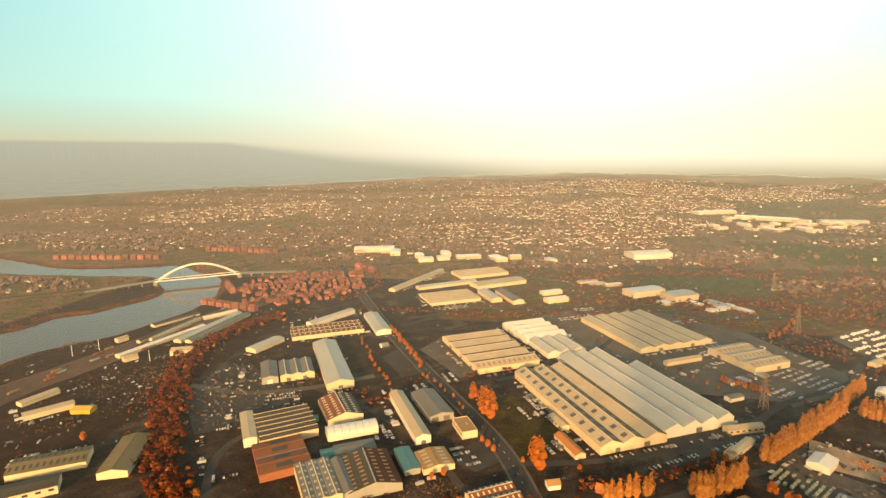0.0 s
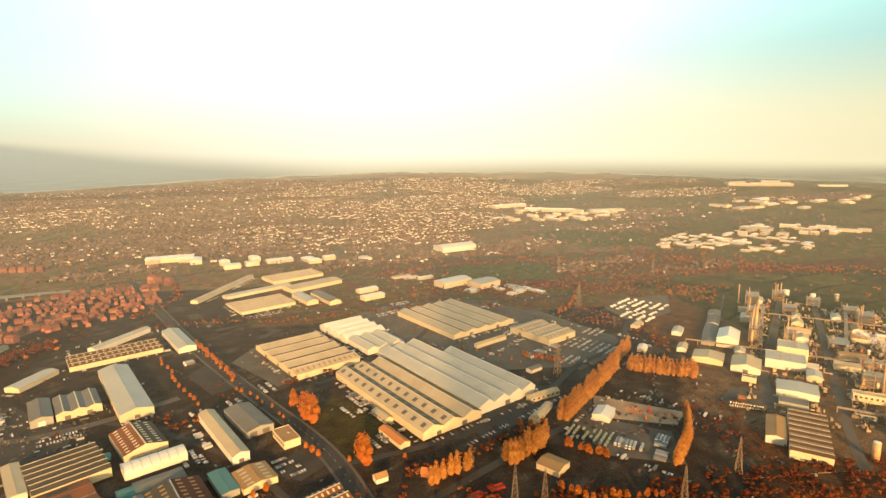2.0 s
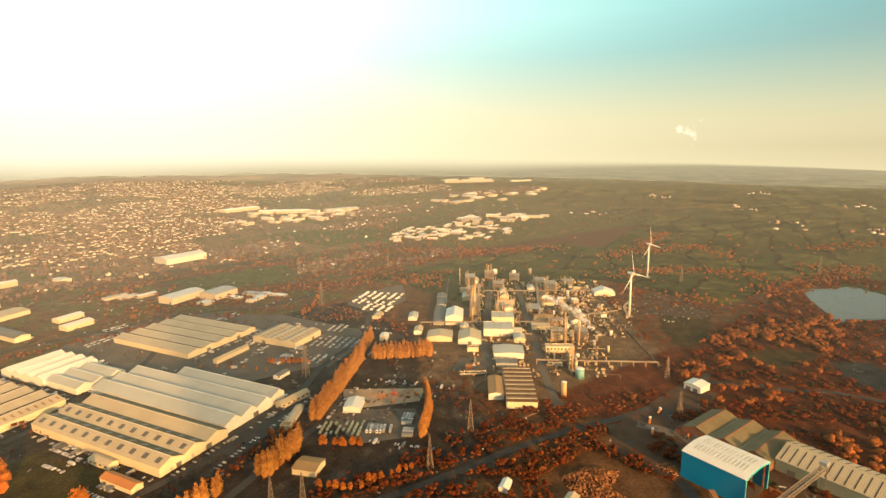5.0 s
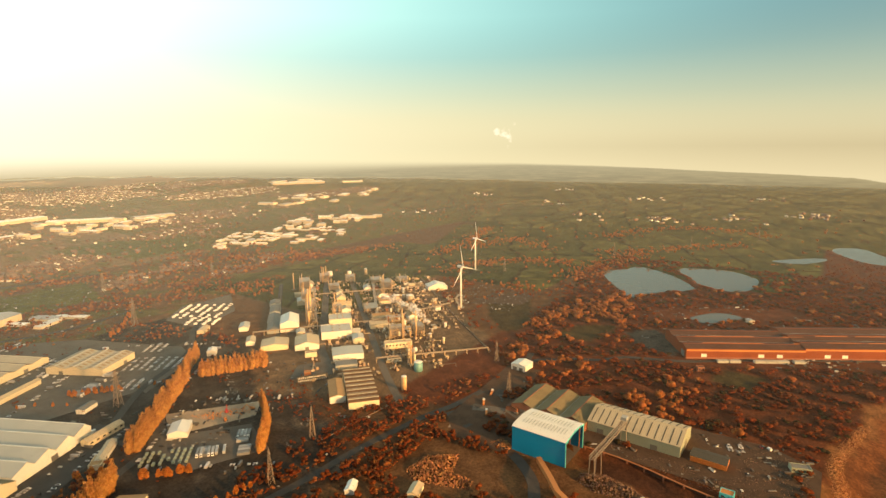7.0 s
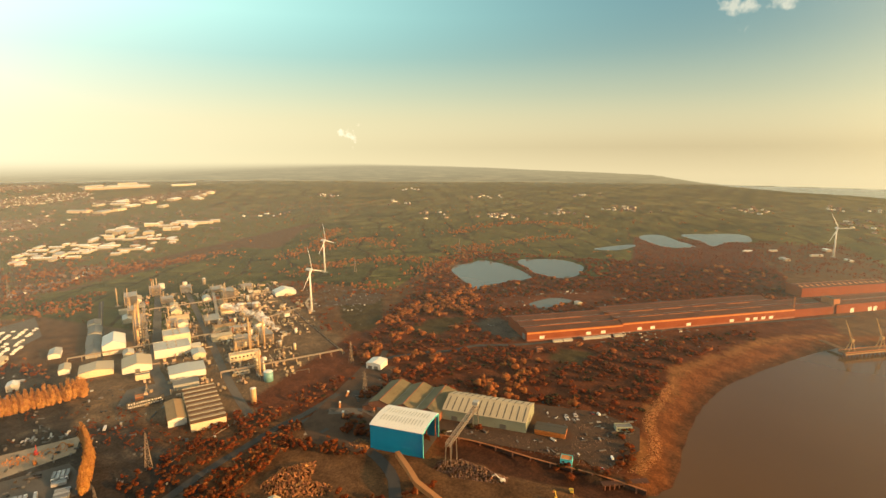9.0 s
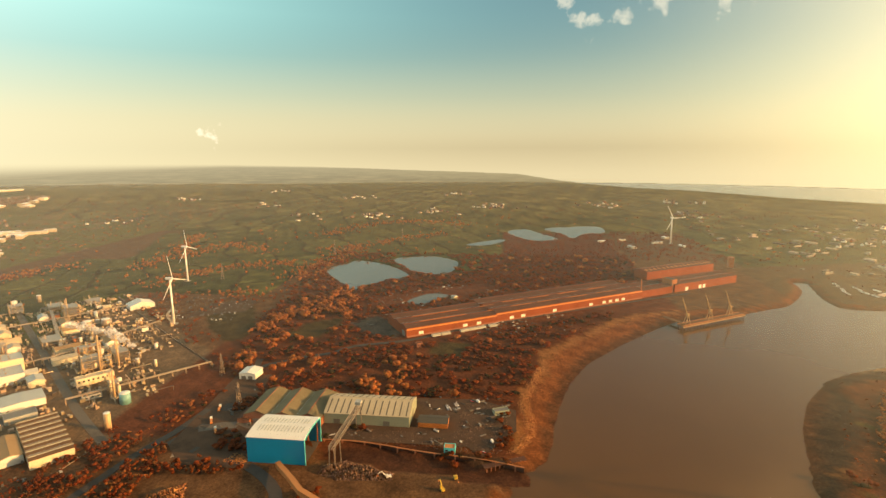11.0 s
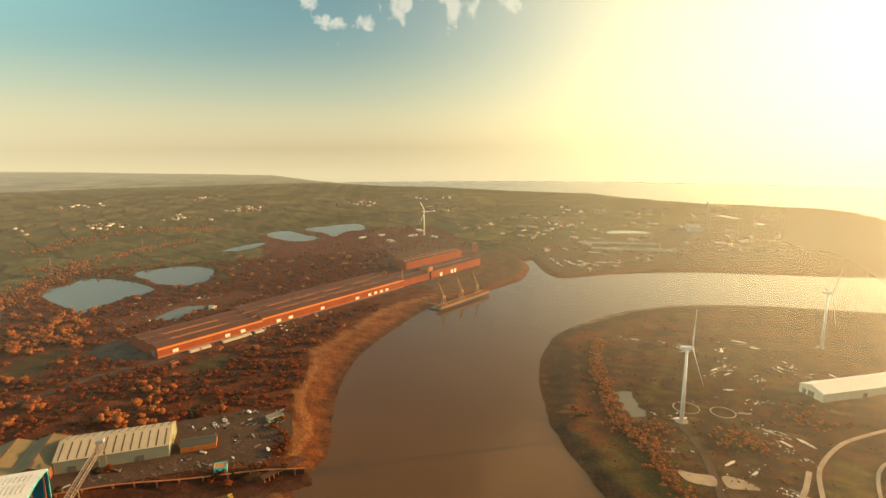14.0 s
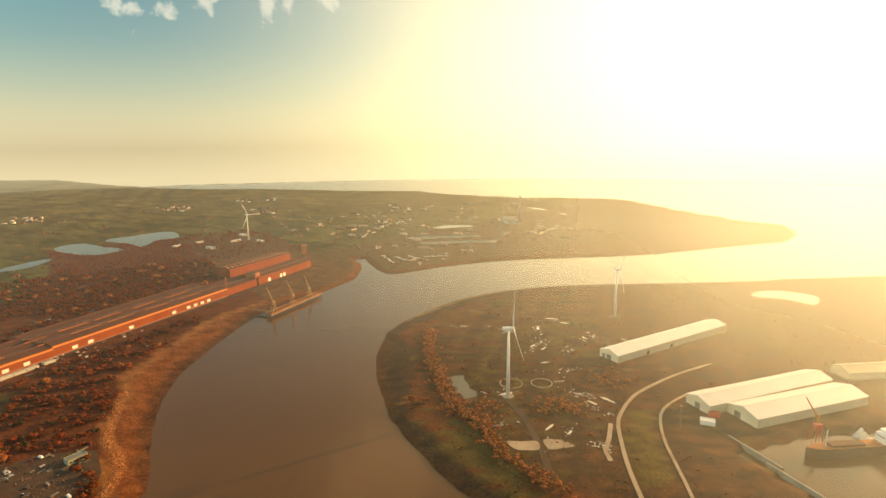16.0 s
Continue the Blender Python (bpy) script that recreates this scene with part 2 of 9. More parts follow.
M["big_far_wall"] = material("far_shed_walls", (0.62, 0.52, 0.36), 0.6, vary=0.2, spread=0.35)


def assorted(key, stops):
    """Gives each separate piece of a mass one of several colours."""
    t = M[key].node_tree
    g = t.nodes.new("ShaderNodeNewGeometry")
    link(t, ramp(t, g.outputs["Random Per Island"], stops, "CONSTANT"), t.nodes["Principled BSDF"].inputs["Base Color"])


assorted("pale_mix_wall", [(0.0, (0.80, 0.74, 0.62)), (0.30, (0.22, 0.13, 0.09)), (0.62, (0.40, 0.29, 0.20)), (0.78, (0.76, 0.68, 0.54)), (0.90, (0.14, 0.085, 0.06))])
assorted("brick_wall", [(0.0, (0.17, 0.09, 0.06)), (0.42, (0.11, 0.065, 0.045)), (0.70, (0.30, 0.20, 0.14)), (0.82, (0.78, 0.72, 0.60)), (0.92, (0.22, 0.11, 0.07))])


def paint(name):
    m = material(name, (0.5, 0.5, 0.5), 0.35, vary=0.1, bump=0.0)
    t = m.node_tree
    info = t.nodes.new("ShaderNodeObjectInfo")
    col = ramp(t, info.outputs["Random"], [(0.0, (0.75, 0.74, 0.7)), (0.3, (0.32, 0.33, 0.34)), (0.45, (0.03, 0.03, 0.035)), (0.6, (0.40, 0.03, 0.02)), (0.7, (0.04, 0.09, 0.2)), (0.8, (0.78, 0.77, 0.73))], "CONSTANT")
    link(t, col, t.nodes["Principled BSDF"].inputs["Base Color"])
    return m


M["car_paint"] = paint("car_paint")


def water(name, colour, rough, scale):
    m = bpy.data.materials.new(name)
    m.use_nodes = True
    t = m.node_tree
    b = t.nodes["Principled BSDF"]
    b.inputs["Base Color"].default_value = (*colour, 1)
    b.inputs["Roughness"].default_value, b.inputs["IOR"].default_value = rough, 1.33
    c = t.nodes.new("ShaderNodeTexCoord")
    n = node(t, "ShaderNodeTexNoise", Scale=scale, Detail=5.0, Roughness=0.6)
    w = node(t, "ShaderNodeTexNoise", Scale=0.006, Detail=4.0)
    link(t, c.outputs["Object"], n.inputs["Vector"])
    link(t, c.outputs["Object"], w.inputs["Vector"])
    link(t, mix(t, w.outputs["Fac"], colour, tuple(v * 1.35 for v in colour)), b.inputs["Base Color"])
    bp = node(t, "ShaderNodeBump", Strength=0.022, Distance=0.25)
    link(t, n.outputs["Fac"], bp.inputs["Height"])
    link(t, bp.outputs[0], b.inputs["Normal"])
    return m


M["river"] = water("silty_tidal_water", (0.088, 0.046, 0.017), 0.12, 0.05)
M["pond"] = water("still_pond_water", (0.105, 0.094, 0.066), 0.10, 0.1)

for key in ("rust_roof", "brown_roof", "tan_roof", "asphalt", "yard", "mud_yard", "ballast", "gravel", "grass", "twig", "russet", "amber", "golden", "olive", "scrub", "bark", "dark_roof", "moss_and_shade_roof", "brick", "red_wall"):
    M[key].node_tree.nodes["Principled BSDF"].inputs["Specular IOR Level"].default_value = 0.12

# thin twigs and leaves let some of the low sun through
for key in ("twig", "russet", "amber", "golden", "scrub", "olive"):
    t = M[key].node_tree
    b = t.nodes["Principled BSDF"]
    thin = t.nodes.new("ShaderNodeBsdfTranslucent")
    link(t, b.inputs["Base Color"].links[0].from_socket, thin.inputs["Color"])
    ms = node(t, "ShaderNodeMixShader", Fac=0.42)
    link(t, b.outputs[0], ms.inputs[1])
    link(t, thin.outputs[0], ms.inputs[2])
    link(t, ms.outputs[0], t.nodes["Material Output"].inputs["Surface"])

# ---- building blocks ----
class Geo:
    """Collects corners and faces for one mesh."""

    def __init__(self):
        self.v, self.f = [], []

    def add(self, verts, faces):
        k = len(self.v)
        self.v += [tuple(p) for p in verts]
        self.f += [tuple(i + k for i in f) for f in faces]
        return self

    def box(self, x, y, z, sx, sy, sz, turn=0.0):
        """A box whose base centre is x, y, z."""
        c, s = math.cos(radians(turn)), math.sin(radians(turn))
        pts = [(x + c * a * sx / 2 - s * b * sy / 2, y + s * a * sx / 2 + c * b * sy / 2, z + h * sz) for h in (0, 1) for a, b in ((-1, -1), (1, -1), (1, 1), (-1, 1))]
        return self.add(pts, [(3, 2, 1, 0), (4, 5, 6, 7), (0, 1, 5, 4), (1, 2, 6, 5), (2, 3, 7, 6), (3, 0, 4, 7)])

    def drum(self, x, y, z0, z1, r0, r1=None, n=10, cap=True):
        r1 = r0 if r1 is None else r1
        ring = [(math.cos(2 * math.pi * k / n), math.sin(2 * math.pi * k / n)) for k in range(n)]
        pts = [(x + r0 * a, y + r0 * b, z0) for a, b in ring] + [(x + r1 * a, y + r1 * b, z1) for a, b in ring]
        faces = [(k, (k + 1) % n, n + (k + 1) % n, n + k) for k in range(n)]
        if cap:
            faces += [tuple(range(n, 2 * n)), tuple(range(n - 1, -1, -1))]
        return self.add(pts, faces)

    def dome(self, x, y, z, r, rise, n=12, rows=4):
        pts = [(x, y, z + rise)]
        for k in range(1, rows + 1):
            a = math.pi / 2 * k / rows
            pts += [(x + r * math.sin(a) * math.cos(2 * math.pi * j / n), y + r * math.sin(a) * math.sin(2 * math.pi * j / n), z + rise * math.cos(a)) for j in range(n)]
        faces = [(0, 1 + j, 1 + (j + 1) % n) for j in range(n)]
        for k in range(rows - 1):
            a, b = 1 + k * n, 1 + (k + 1) * n
            faces += [(a + j, b + j, b + (j + 1) % n, a + (j + 1) % n) for j in range(n)]
        return self.add(pts, faces)

    def beam(self, p, q, w, n=4, w2=None):
        """A bar from p to q, w thick."""
        p, q = Vector(p), Vector(q)
        d = (q - p).normalized()
        a = d.cross(Vector((0, 0, 1)) if abs(d.z) < 0.95 else Vector((1, 0, 0))).normalized()
        b = d.cross(a)
        w2 = w if w2 is None else w2
        pts = []
        for o, r in ((p, w / 2), (q, w2 / 2)):
            pts += [o + (a * math.cos(2 * math.pi * (k + 0.5) / n) + b * math.sin(2 * math.pi * (k + 0.5) / n)) * r * 1.3 for k in range(n)]
        return self.add(pts, [(k, (k + 1) % n, n + (k + 1) % n, n + k) for k in range(n)] + [tuple(range(n - 1, -1, -1)), tuple(range(n, 2 * n))])

    def push(self, outline, x0, x1, dy=0.0, dz=0.0):
        """An outline in y, z drawn out along x."""
        n = len(outline)
        pts = [(x0, y, z) for y, z in outline] + [(x1, y + dy, z + dz) for y, z in outline]
        return self.add(pts, [(k, n + k, n + (k + 1) % n, (k + 1) % n) for k in range(n)] + [tuple(range(n)), tuple(range(2 * n - 1, n - 1, -1))])

    def slab(self, outline, z0, z1):
        n = len(outline)
        pts = [(x, y, z0) for x, y in outline] + [(x, y, z1) for x, y in outline]
        return self.add(pts, [(k, (k + 1) % n, n + (k + 1) % n, n + k) for k in range(n)] + [tuple(range(n - 1, -1, -1)), tuple(range(n, 2 * n))])

    def mesh(self, name, mats, smooth=False):
        me = bpy.data.meshes.new(name)
        me.from_pydata(self.v, [], self.f)
        for m in mats if isinstance(mats, (list, tuple)) else (mats,):
            me.materials.append(m)
        if smooth:
            me.polygons.foreach_set("use_smooth", [True] * len(me.polygons))
        me.update()
        return me


def thing(name, label, category, x, y, z=0.0, turn=0.0, group="", kind=""):
    e = new(name)
    e.matrix_basis = pose(x, y, z, 0, 0, turn)
    e.empty_display_size = 1.0
    return tagged(e, label, category, group, kind)


def part(name, geo, mat, parent, label="", smooth=False):
    data = geo if isinstance(geo, bpy.types.Mesh) else geo.mesh(name, mat, smooth)
    ob = new(name, data)
    ob.parent = parent
    return tagged(ob, label)


def single(name, geo, mat, label, category, group="", kind="", smooth=False):
    return tagged(new(name, geo.mesh(name, mat, smooth)), label, category, group, kind)


def curve_through(points, step=12.0, closed=False):
    """A smooth line through the points, sampled about every step metres."""
    p = np.array(points, float)
    n = len(p)
    out = []
    for k in range(n if closed else n - 1):
        i = [(k + j) % n if closed else min(max(k + j, 0), n - 1) for j in (-1, 0, 1, 2)]
        a, b, c, d = p[i]
        m = max(1, int(np.hypot(*(c - b)[:2]) / step))
        for s in np.arange(m) / m:
            out.append(0.5 * (2 * b + (c - a) * s + (2 * a - 5 * b + 4 * c - d) * s**2 + (3 * b - a - 3 * c + d) * s**3))
    if not closed:
        out.append(p[-1])
    return np.array(out)


def inside(px, py, poly):
    """Which points lie in the outline, and how far each is from its edge."""
    hit = np.zeros(px.shape, bool)
    far = np.full(px.shape, 1e9)
    for (x0, y0), (x1, y1) in zip(poly, np.roll(poly, -1, 0)):
        if y0 != y1:
            hit ^= ((y0 > py) != (y1 > py)) & (px < (x1 - x0) * (py - y0) / (y1 - y0) + x0)
        dx, dy = x1 - x0, y1 - y0
        s = np.clip(((px - x0) * dx + (py - y0) * dy) / max(dx * dx + dy * dy, 1e-9), 0, 1)
        far = np.minimum(far, (px - x0 - s * dx) ** 2 + (py - y0 - s * dy) ** 2)
    return hit, np.sqrt(far)


def wobble(x, y, size, seed=0.0):
    """Smooth random values from -1 to 1 over the plan, with bumps about size metres wide."""
    out, amp, tot = 0.0, 1.0, 0.0
    for k in range(4):
        f = 2 * math.pi / size * 1.9**k
        a = seed * 3.1 + k * 1.7
        out = out + amp * (np.sin(f * (x * math.cos(a) + y * math.sin(a)) + 2.3 * k + seed) * np.sin(f * 0.83 * (y * math.cos(a + 0.6) - x * math.sin(a + 0.6)) + 1.1 * k + seed * 2) + 0.5 * np.sin(f * 1.37 * (x * math.sin(a + 1.1) + y * math.cos(a + 1.1)) + seed * 5))
        tot += amp * 1.3
        amp *= 0.6
    return out / tot * 1.5

# ---- land and water ----
BANK_EAST = [(-2600, 1700), (-1704, 1411), (-1539, 1358), (-1375, 1300), (-1208, 1318), (-1053, 1377), (-931, 1305), (-832, 1250), (-795, 1199), (-727, 1071), (-713, 952), (-729, 874), (-746, 796), (-780, 747), (-819, 653), (-760, 420), (-560, 200), (-250, 40), (100, -20), (380, -8)]
BANK_BEND = [(465, -24), (493, -53), (536, -64), (582, -73), (640, -87), (692, -105), (745, -137), (800, -180), (858, -228), (905, -270), (948, -318), (1006, -432), (1045, -500), (1060, -530), (1110, -575), (1193, -627), (1268, -645), (1268, -672), (1138, -636), (1068, -632), (1056, -690), (1057, -740), (1040, -860), (997, -993), (909, -1154), (830, -1310), (747, -1601), (690, -1777)]
COAST = [(720, -1950), (823, -2125), (1024, -2173), (1331, -2292), (1820, -2551), (2064, -2374), (2251, -2174), (2627, -2052), (3008, -2014), (3379, -1648), (3955, -1270), (4194, -945), (4916, -499), (6200, -200), (6500, -6500), (-3000, -6500), (-1500, -2600), (-600, -2200), (100, -1800)]
BANK_WEST = [(369, -1482), (479, -1299), (622, -1072), (715, -932), (758, -858), (798, -745), (800, -612), (762, -492), (716, -418), (670, -371), (610, -331), (531, -297), (457, -277), (401, -270), (330, -263), (150, -280), (-200, -220), (-500, -20), (-850, 350), (-966, 779), (-945, 815), (-948, 879), (-902, 913), (-880, 979), (-856, 1053), (-891, 1116), (-941, 1161), (-1009, 1228), (-1121, 1220), (-1289, 1211), (-1476, 1215), (-2000, 1300), (-2600, 1500)]
RIVER = np.concatenate([curve_through(BANK_EAST + BANK_BEND, 25), np.array(COAST, float), curve_through(BANK_WEST, 25)])
PONDS = {
    "large_pond": [(1276, 435), (1369, 400), (1397, 385), (1360, 313), (1295, 255), (1226, 221), (1168, 274), (1097, 313), (1142, 353)],
    "twin_pond": [(1426, 298), (1471, 213), (1455, 166), (1396, 119), (1274, 130), (1258, 199), (1345, 258)],
    "long_lagoon": [(1926, -9), (2015, -70), (1906, -125), (1791, -175), (1752, -91)],
    "outer_lagoon": [(2032, -150), (2098, -339), (1943, -349), (1895, -270), (1815, -225), (1905, -195)],
    "reed_pool": [(1664, 117), (1766, 23), (1755, -7), (1656, 52)],
    "yard_pond": [(1016, 186), (1075, 152), (1075, 113), (1049, 115), (999, 156)],
    "shore_lagoon": [(1585, -1120), (1600, -1190), (1545, -1262), (1508, -1250), (1535, -1180), (1550, -1120)],
    "far_creek": [(1860, -1850), (1840, -1875), (1700, -1840), (1545, -1795), (1548, -1765), (1700, -1812)],
    "peninsula_pool": [(513, -388), (514, -400), (508, -411), (496, -402), (484, -399), (472, -392), (462, -394), (452, -386), (455, -370), (466, -374), (474, -370), (484, -382), (494, -380), (500, -388)],
    "bright_lagoon": [(469, -1094), (460, -1146), (428, -1167), (384, -1169), (365, -1102), (412, -1102), (451, -1077)],
}
PONDS = {k: curve_through(v, 12, True) for k, v in PONDS.items()}
DOCK = np.array([(217, -511), (100, -478), (-120, -560), (-80, -740), (144, -680), (190, -592)], float)
BASIN = np.array([(498, 180), (497, 134), (486, 74), (479, 15), (470, -30), (440, -40), (446, 15), (456, 60), (458, 95), (463, 140), (464, 176)], float)


def axis(lo, a, b, hi, fine, grow):
    mid = list(np.arange(a, b, fine))
    up, step = [mid[-1]], fine
    while up[-1] < hi:
        step = min(step * grow, 70)
        up.append(up[-1] + step)
    down, step = [mid[0]], fine
    while down[-1] > lo:
        step = min(step * grow, 70)
        down.append(down[-1] - step)
    return np.array(down[:0:-1] + mid + up[1:])


def hills(x, y):
    # land climbing north behind the town, raised by bearing to fit the camera's view
    r_, az_ = np.hypot(x, y), np.degrees(np.arctan2(x, y))
    up = np.clip((r_ - 2300) / 2500, 0, 1)
    z = up * up * (3 - 2 * up) * np.interp(az_, (-70, -40, -24, -12, 0, 15, 30, 45, 58, 72), (10, 26, 50, 92, 112, 104, 84, 52, 24, 0))
    z = z * (1 + 0.16 * wobble(x, y, 900, 8))
    for hx, hy, h, r in ((-1150, 2750, 34, 380), (-450, 2950, 30, 420), (300, 3300, 16, 500), (-2600, 3300, 20, 1000)):
        z = z + h * np.exp(-((x - hx) ** 2 + (y - hy) ** 2) / (2 * r * r))
    return np.maximum(z * np.clip((y - 1500) / 900, 0, 1), 0)


def bank_width(x, y):
    """How far the mud and reed slope reaches up from the water."""
    east = np.interp(x, (480, 510, 560, 620, 700, 735, 800, 950, 1010, 1060), (0, 24, 36, 42, 36, 58, 62, 60, 26, 0)) * ((y < 90) & (y > -420))
    tip = np.clip((x - 180) / 60, 0, 1) * ((x < 860) & (y < -250) & (y > -1250)) * (8 + 26 * np.clip((-y - 400) / 170, 0, 1))
    return 13.0 + east + tip


def land_height(x, y):
    """The height of the ground, the water's distance and what kind of shore it is."""
    wet, far = inside(x, y, RIVER)
    z = hills(x, y)
    w = bank_width(x, y) * (1 + 0.12 * wobble(x, y, 150, 3))
    s = np.clip(far / w, 0, 1)
    z = np.where(wet, -5.3 - 0.15 * np.minimum(far, 18), z - 5.3 * (1 - s * s * (3 - 2 * s)))
    for p in PONDS.values():
        w2, f2 = inside(x, y, p)
        z = np.where(w2, -2.0, np.where(f2 < 8, np.minimum(z, -1.1 + 1.1 * f2 / 8), z))
    w3, f3 = inside(x, y, DOCK)
    z = np.where(w3, -8.0, z)
    w4, f4 = inside(x, y, BASIN)
    z = np.where(w4, -4.5 + 0.4 * wobble(x, y, 15, 2), z)
    rough = ((x > 480) & (y < 420) & (y > -260)) | ((y < -280) & (x > 230)) | ((x > 230) & (y < 330) & (y > 100))
    z = z + np.where(rough & ~wet & (far > 30), np.where(y < -250, 0.12, 0.35) * wobble(x, y, 35, 6), 0)
    return z, wet | w3, np.where(wet, -far, far), w4


gx, gy = axis(-4990, -1000, 1400, 4990, 10.0, 1.10), axis(-4990, -1000, 1300, 4990, 10.0, 1.10)
X, Y = np.meshgrid(gx, gy)
Z, WET, SHORE, PIT = land_height(X, Y)
R = np.hypot(X, Y)


def field_pattern(x, y):
    """A patchwork of small fields: a shade for each, and how near its hedge is."""
    a = radians(24)
    u, v = x * math.cos(a) + y * math.sin(a), -x * math.sin(a) + y * math.cos(a)
    u = u + 70 * wobble(x, y, 620, 1)
    v = v + 55 * wobble(x, y, 540, 5)
    row = np.floor(v / 118)
    u = u + 240 * np.mod(np.sin(row * 91.7) * 437.5, 1)
    wide = 150 + 110 * np.mod(np.sin(row * 37.1) * 291.3, 1)
    cell = np.floor(u / wide)
    r = np.mod(np.sin(row * 12.9898 + cell * 78.233) * 43758.5453, 1)
    ev, eu = np.minimum(np.mod(v, 118), 118 - np.mod(v, 118)), np.minimum(np.mod(u, wide), wide - np.mod(u, wide))
    edge = np.minimum(ev + 30 * (np.mod(r * 7.7, 1) < 0.22), eu + 30 * (np.mod(r * 3.3, 1) < 0.3))
    return r, edge


def is_field(x, y):
    f = (y < 0.42 * x + 330) & (x > 1250 + 0.25 * np.abs(y)) & ~((x < 1950) & (y < 60) & (y > -600))
    f |= (x > 1500) & (y < 2.4 * (x - 1350)) & (y > 0) & (y < 4900)
    f |= (y < 1150 - 0.16 * (x - 649)) & (y > 1190 - 0.27 * (x - 200)) & (x > 600) & (x < 1400)
    f |= (x > 640) & (y > 720) & (y < 1150) & (x < 1350) & (y > 720 + 0.1 * (x - 640))
    f |= (x > 1020) & (x < 1800) & (y > 480) & (y < 0.42 * x + 450)
    return f


col = np.zeros((*X.shape, 3))
n1, n2, n3 = wobble(X, Y, 420, 1), wobble(X, Y, 110, 2), wobble(X, Y, 40, 4)
col[:] = (0.12, 0.072, 0.038)
town = (Y > 1250) | (X < -1000) & (Y > 300)
# town ground lightened in place of thicker haze over it
col[town] = (0.205, 0.150, 0.085)
green_town = town & ((n2 + 0.5 * n1 > 0.30) | (X > 900) & (n2 > -0.5))
col[green_town] = (0.118, 0.116, 0.040)
col[(X < -250) & (X > -1000) & (Y > 250) & (Y < 1250)] = (0.046, 0.031, 0.021)
works = (X > -480) & (X < 480) & (Y > 340) & (Y < 1280) & (X < 330 + 0.4 * (Y - 300))
col[works] = (0.052, 0.046, 0.040)
col[works & (n2 + 0.6 * n3 > 0.55)] = (0.080, 0.073, 0.064)
col[(Y > 960) & (Y < 1500) & (X > -200) & (X < 1000)] = (0.150, 0.092, 0.050)
col[(Y > 960) & (Y < 1500) & (X > -200) & (X < 1000) & (n2 > 0.05)] = (0.110, 0.106, 0.040)
plant = inside(X, Y, np.array([(380, 560), (480, 400), (690, 385), (1010, 800), (760, 1010), (540, 760), (430, 640)], float))[0]
col[plant] = (0.155, 0.118, 0.078)
wood = (X > 480) & (Y < 430) & (Y > -330) & (X < 1900)
col[wood] = (0.115, 0.044, 0.020)
GLADES = [[(956, 468), (985, 531), (900, 540), (810, 478), (755, 412), (822, 405)], [(800, 345), (870, 330), (900, 280), (850, 270), (800, 290)], [(735, 60), (800, 40), (800, 90), (745, 110)]]
for g in GLADES:
    col[inside(X, Y, np.array(g, float))[0]] = (0.060, 0.050, 0.022)
MILL_YARD = [(915, 225), (870, 255), (822, 215), (808, 165), (850, 150)]
col[inside(X, Y, np.array(MILL_YARD, float))[0]] = (0.085, 0.078, 0.070)
lawn = inside(X, Y, np.array([(219, 1375), (504, 1382), (470, 1200), (265, 1215)], float))[0]
lawn |= inside(X, Y, np.array([(595, 1875), (743, 1977), (994, 1813), (924, 1573), (712, 1586)], float))[0]
col[lawn] = (0.098, 0.112, 0.030)
col[inside(X, Y, np.array([(-70, 640), (-30, 655), (40, 560), (0, 500), (-25, 520)], float))[0]] = (0.060, 0.054, 0.019)
pen = (Y < -255) & (X < 840) & (Y > -2300) & ~WET
col[pen] = (0.098, 0.052, 0.023)
green = pen & (n1 + 0.4 * n3 > 0.35)
col[green] = (0.085, 0.066, 0.022)
col[pen & (n2 + 0.6 * n3 < -0.45)] = (0.055, 0.036, 0.02)
col[pen & (n2 + 0.8 * n3 > 0.85)] = (0.12, 0.078, 0.042)
strip_ = pen & (SHORE < 66) & (X < 720) & (Y > -520)
col[strip_] = (0.125, 0.052, 0.022)
col[strip_ & (n1 + 0.5 * n3 > 0.45)] = (0.085, 0.070, 0.024)
col[pen & (X < 640) & (Y > -700) & (SHORE > 66) & (n2 - 0.5 * n3 > 0.2)] = (0.060, 0.038, 0.020)
col[inside(X, Y, np.array([(327, -498), (308, -515), (270, -465), (220, -415), (238, -385), (288, -436)], float))[0]] = (0.105, 0.086, 0.024)
fr, fe = field_pattern(X, Y)
fl = is_field(X, Y)
# fields turn paler with distance: haze put into their colour
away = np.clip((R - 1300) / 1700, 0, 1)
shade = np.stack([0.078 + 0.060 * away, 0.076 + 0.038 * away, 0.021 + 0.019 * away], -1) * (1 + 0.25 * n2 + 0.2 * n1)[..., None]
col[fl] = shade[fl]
low = (X > 1000) & (Y < -560) & ~WET & (Y > -2400)
col[low & ~fl] = (0.10, 0.07, 0.035)
mud = (SHORE < bank_width(X, Y) * (1.0 + 0.10 * n2)) & (R < 2600)
col[mud] = (0.165, 0.068, 0.026)
col[mud & (Y < -255) & (X < 840)] = (0.065, 0.043, 0.027)
wetmud = (SHORE < bank_width(X, Y) * (0.36 + 0.06 * n3)) & (R < 2600)
col[wetmud] = (0.092, 0.047, 0.024)
# paler round the tip: sky sheen on the wet mud put into its colour
col[wetmud & (Y < -470) & (X < 860)] = (0.20, 0.15, 0.095)
# bank crest of reeds and rock, painted brighter as if caught by low sun
crest = mud & (SHORE > bank_width(X, Y) * 0.80) & (X > 480) & (Y > -330)
col[crest] = (0.24, 0.12, 0.045)
col[PIT] = (0.066, 0.032, 0.019)
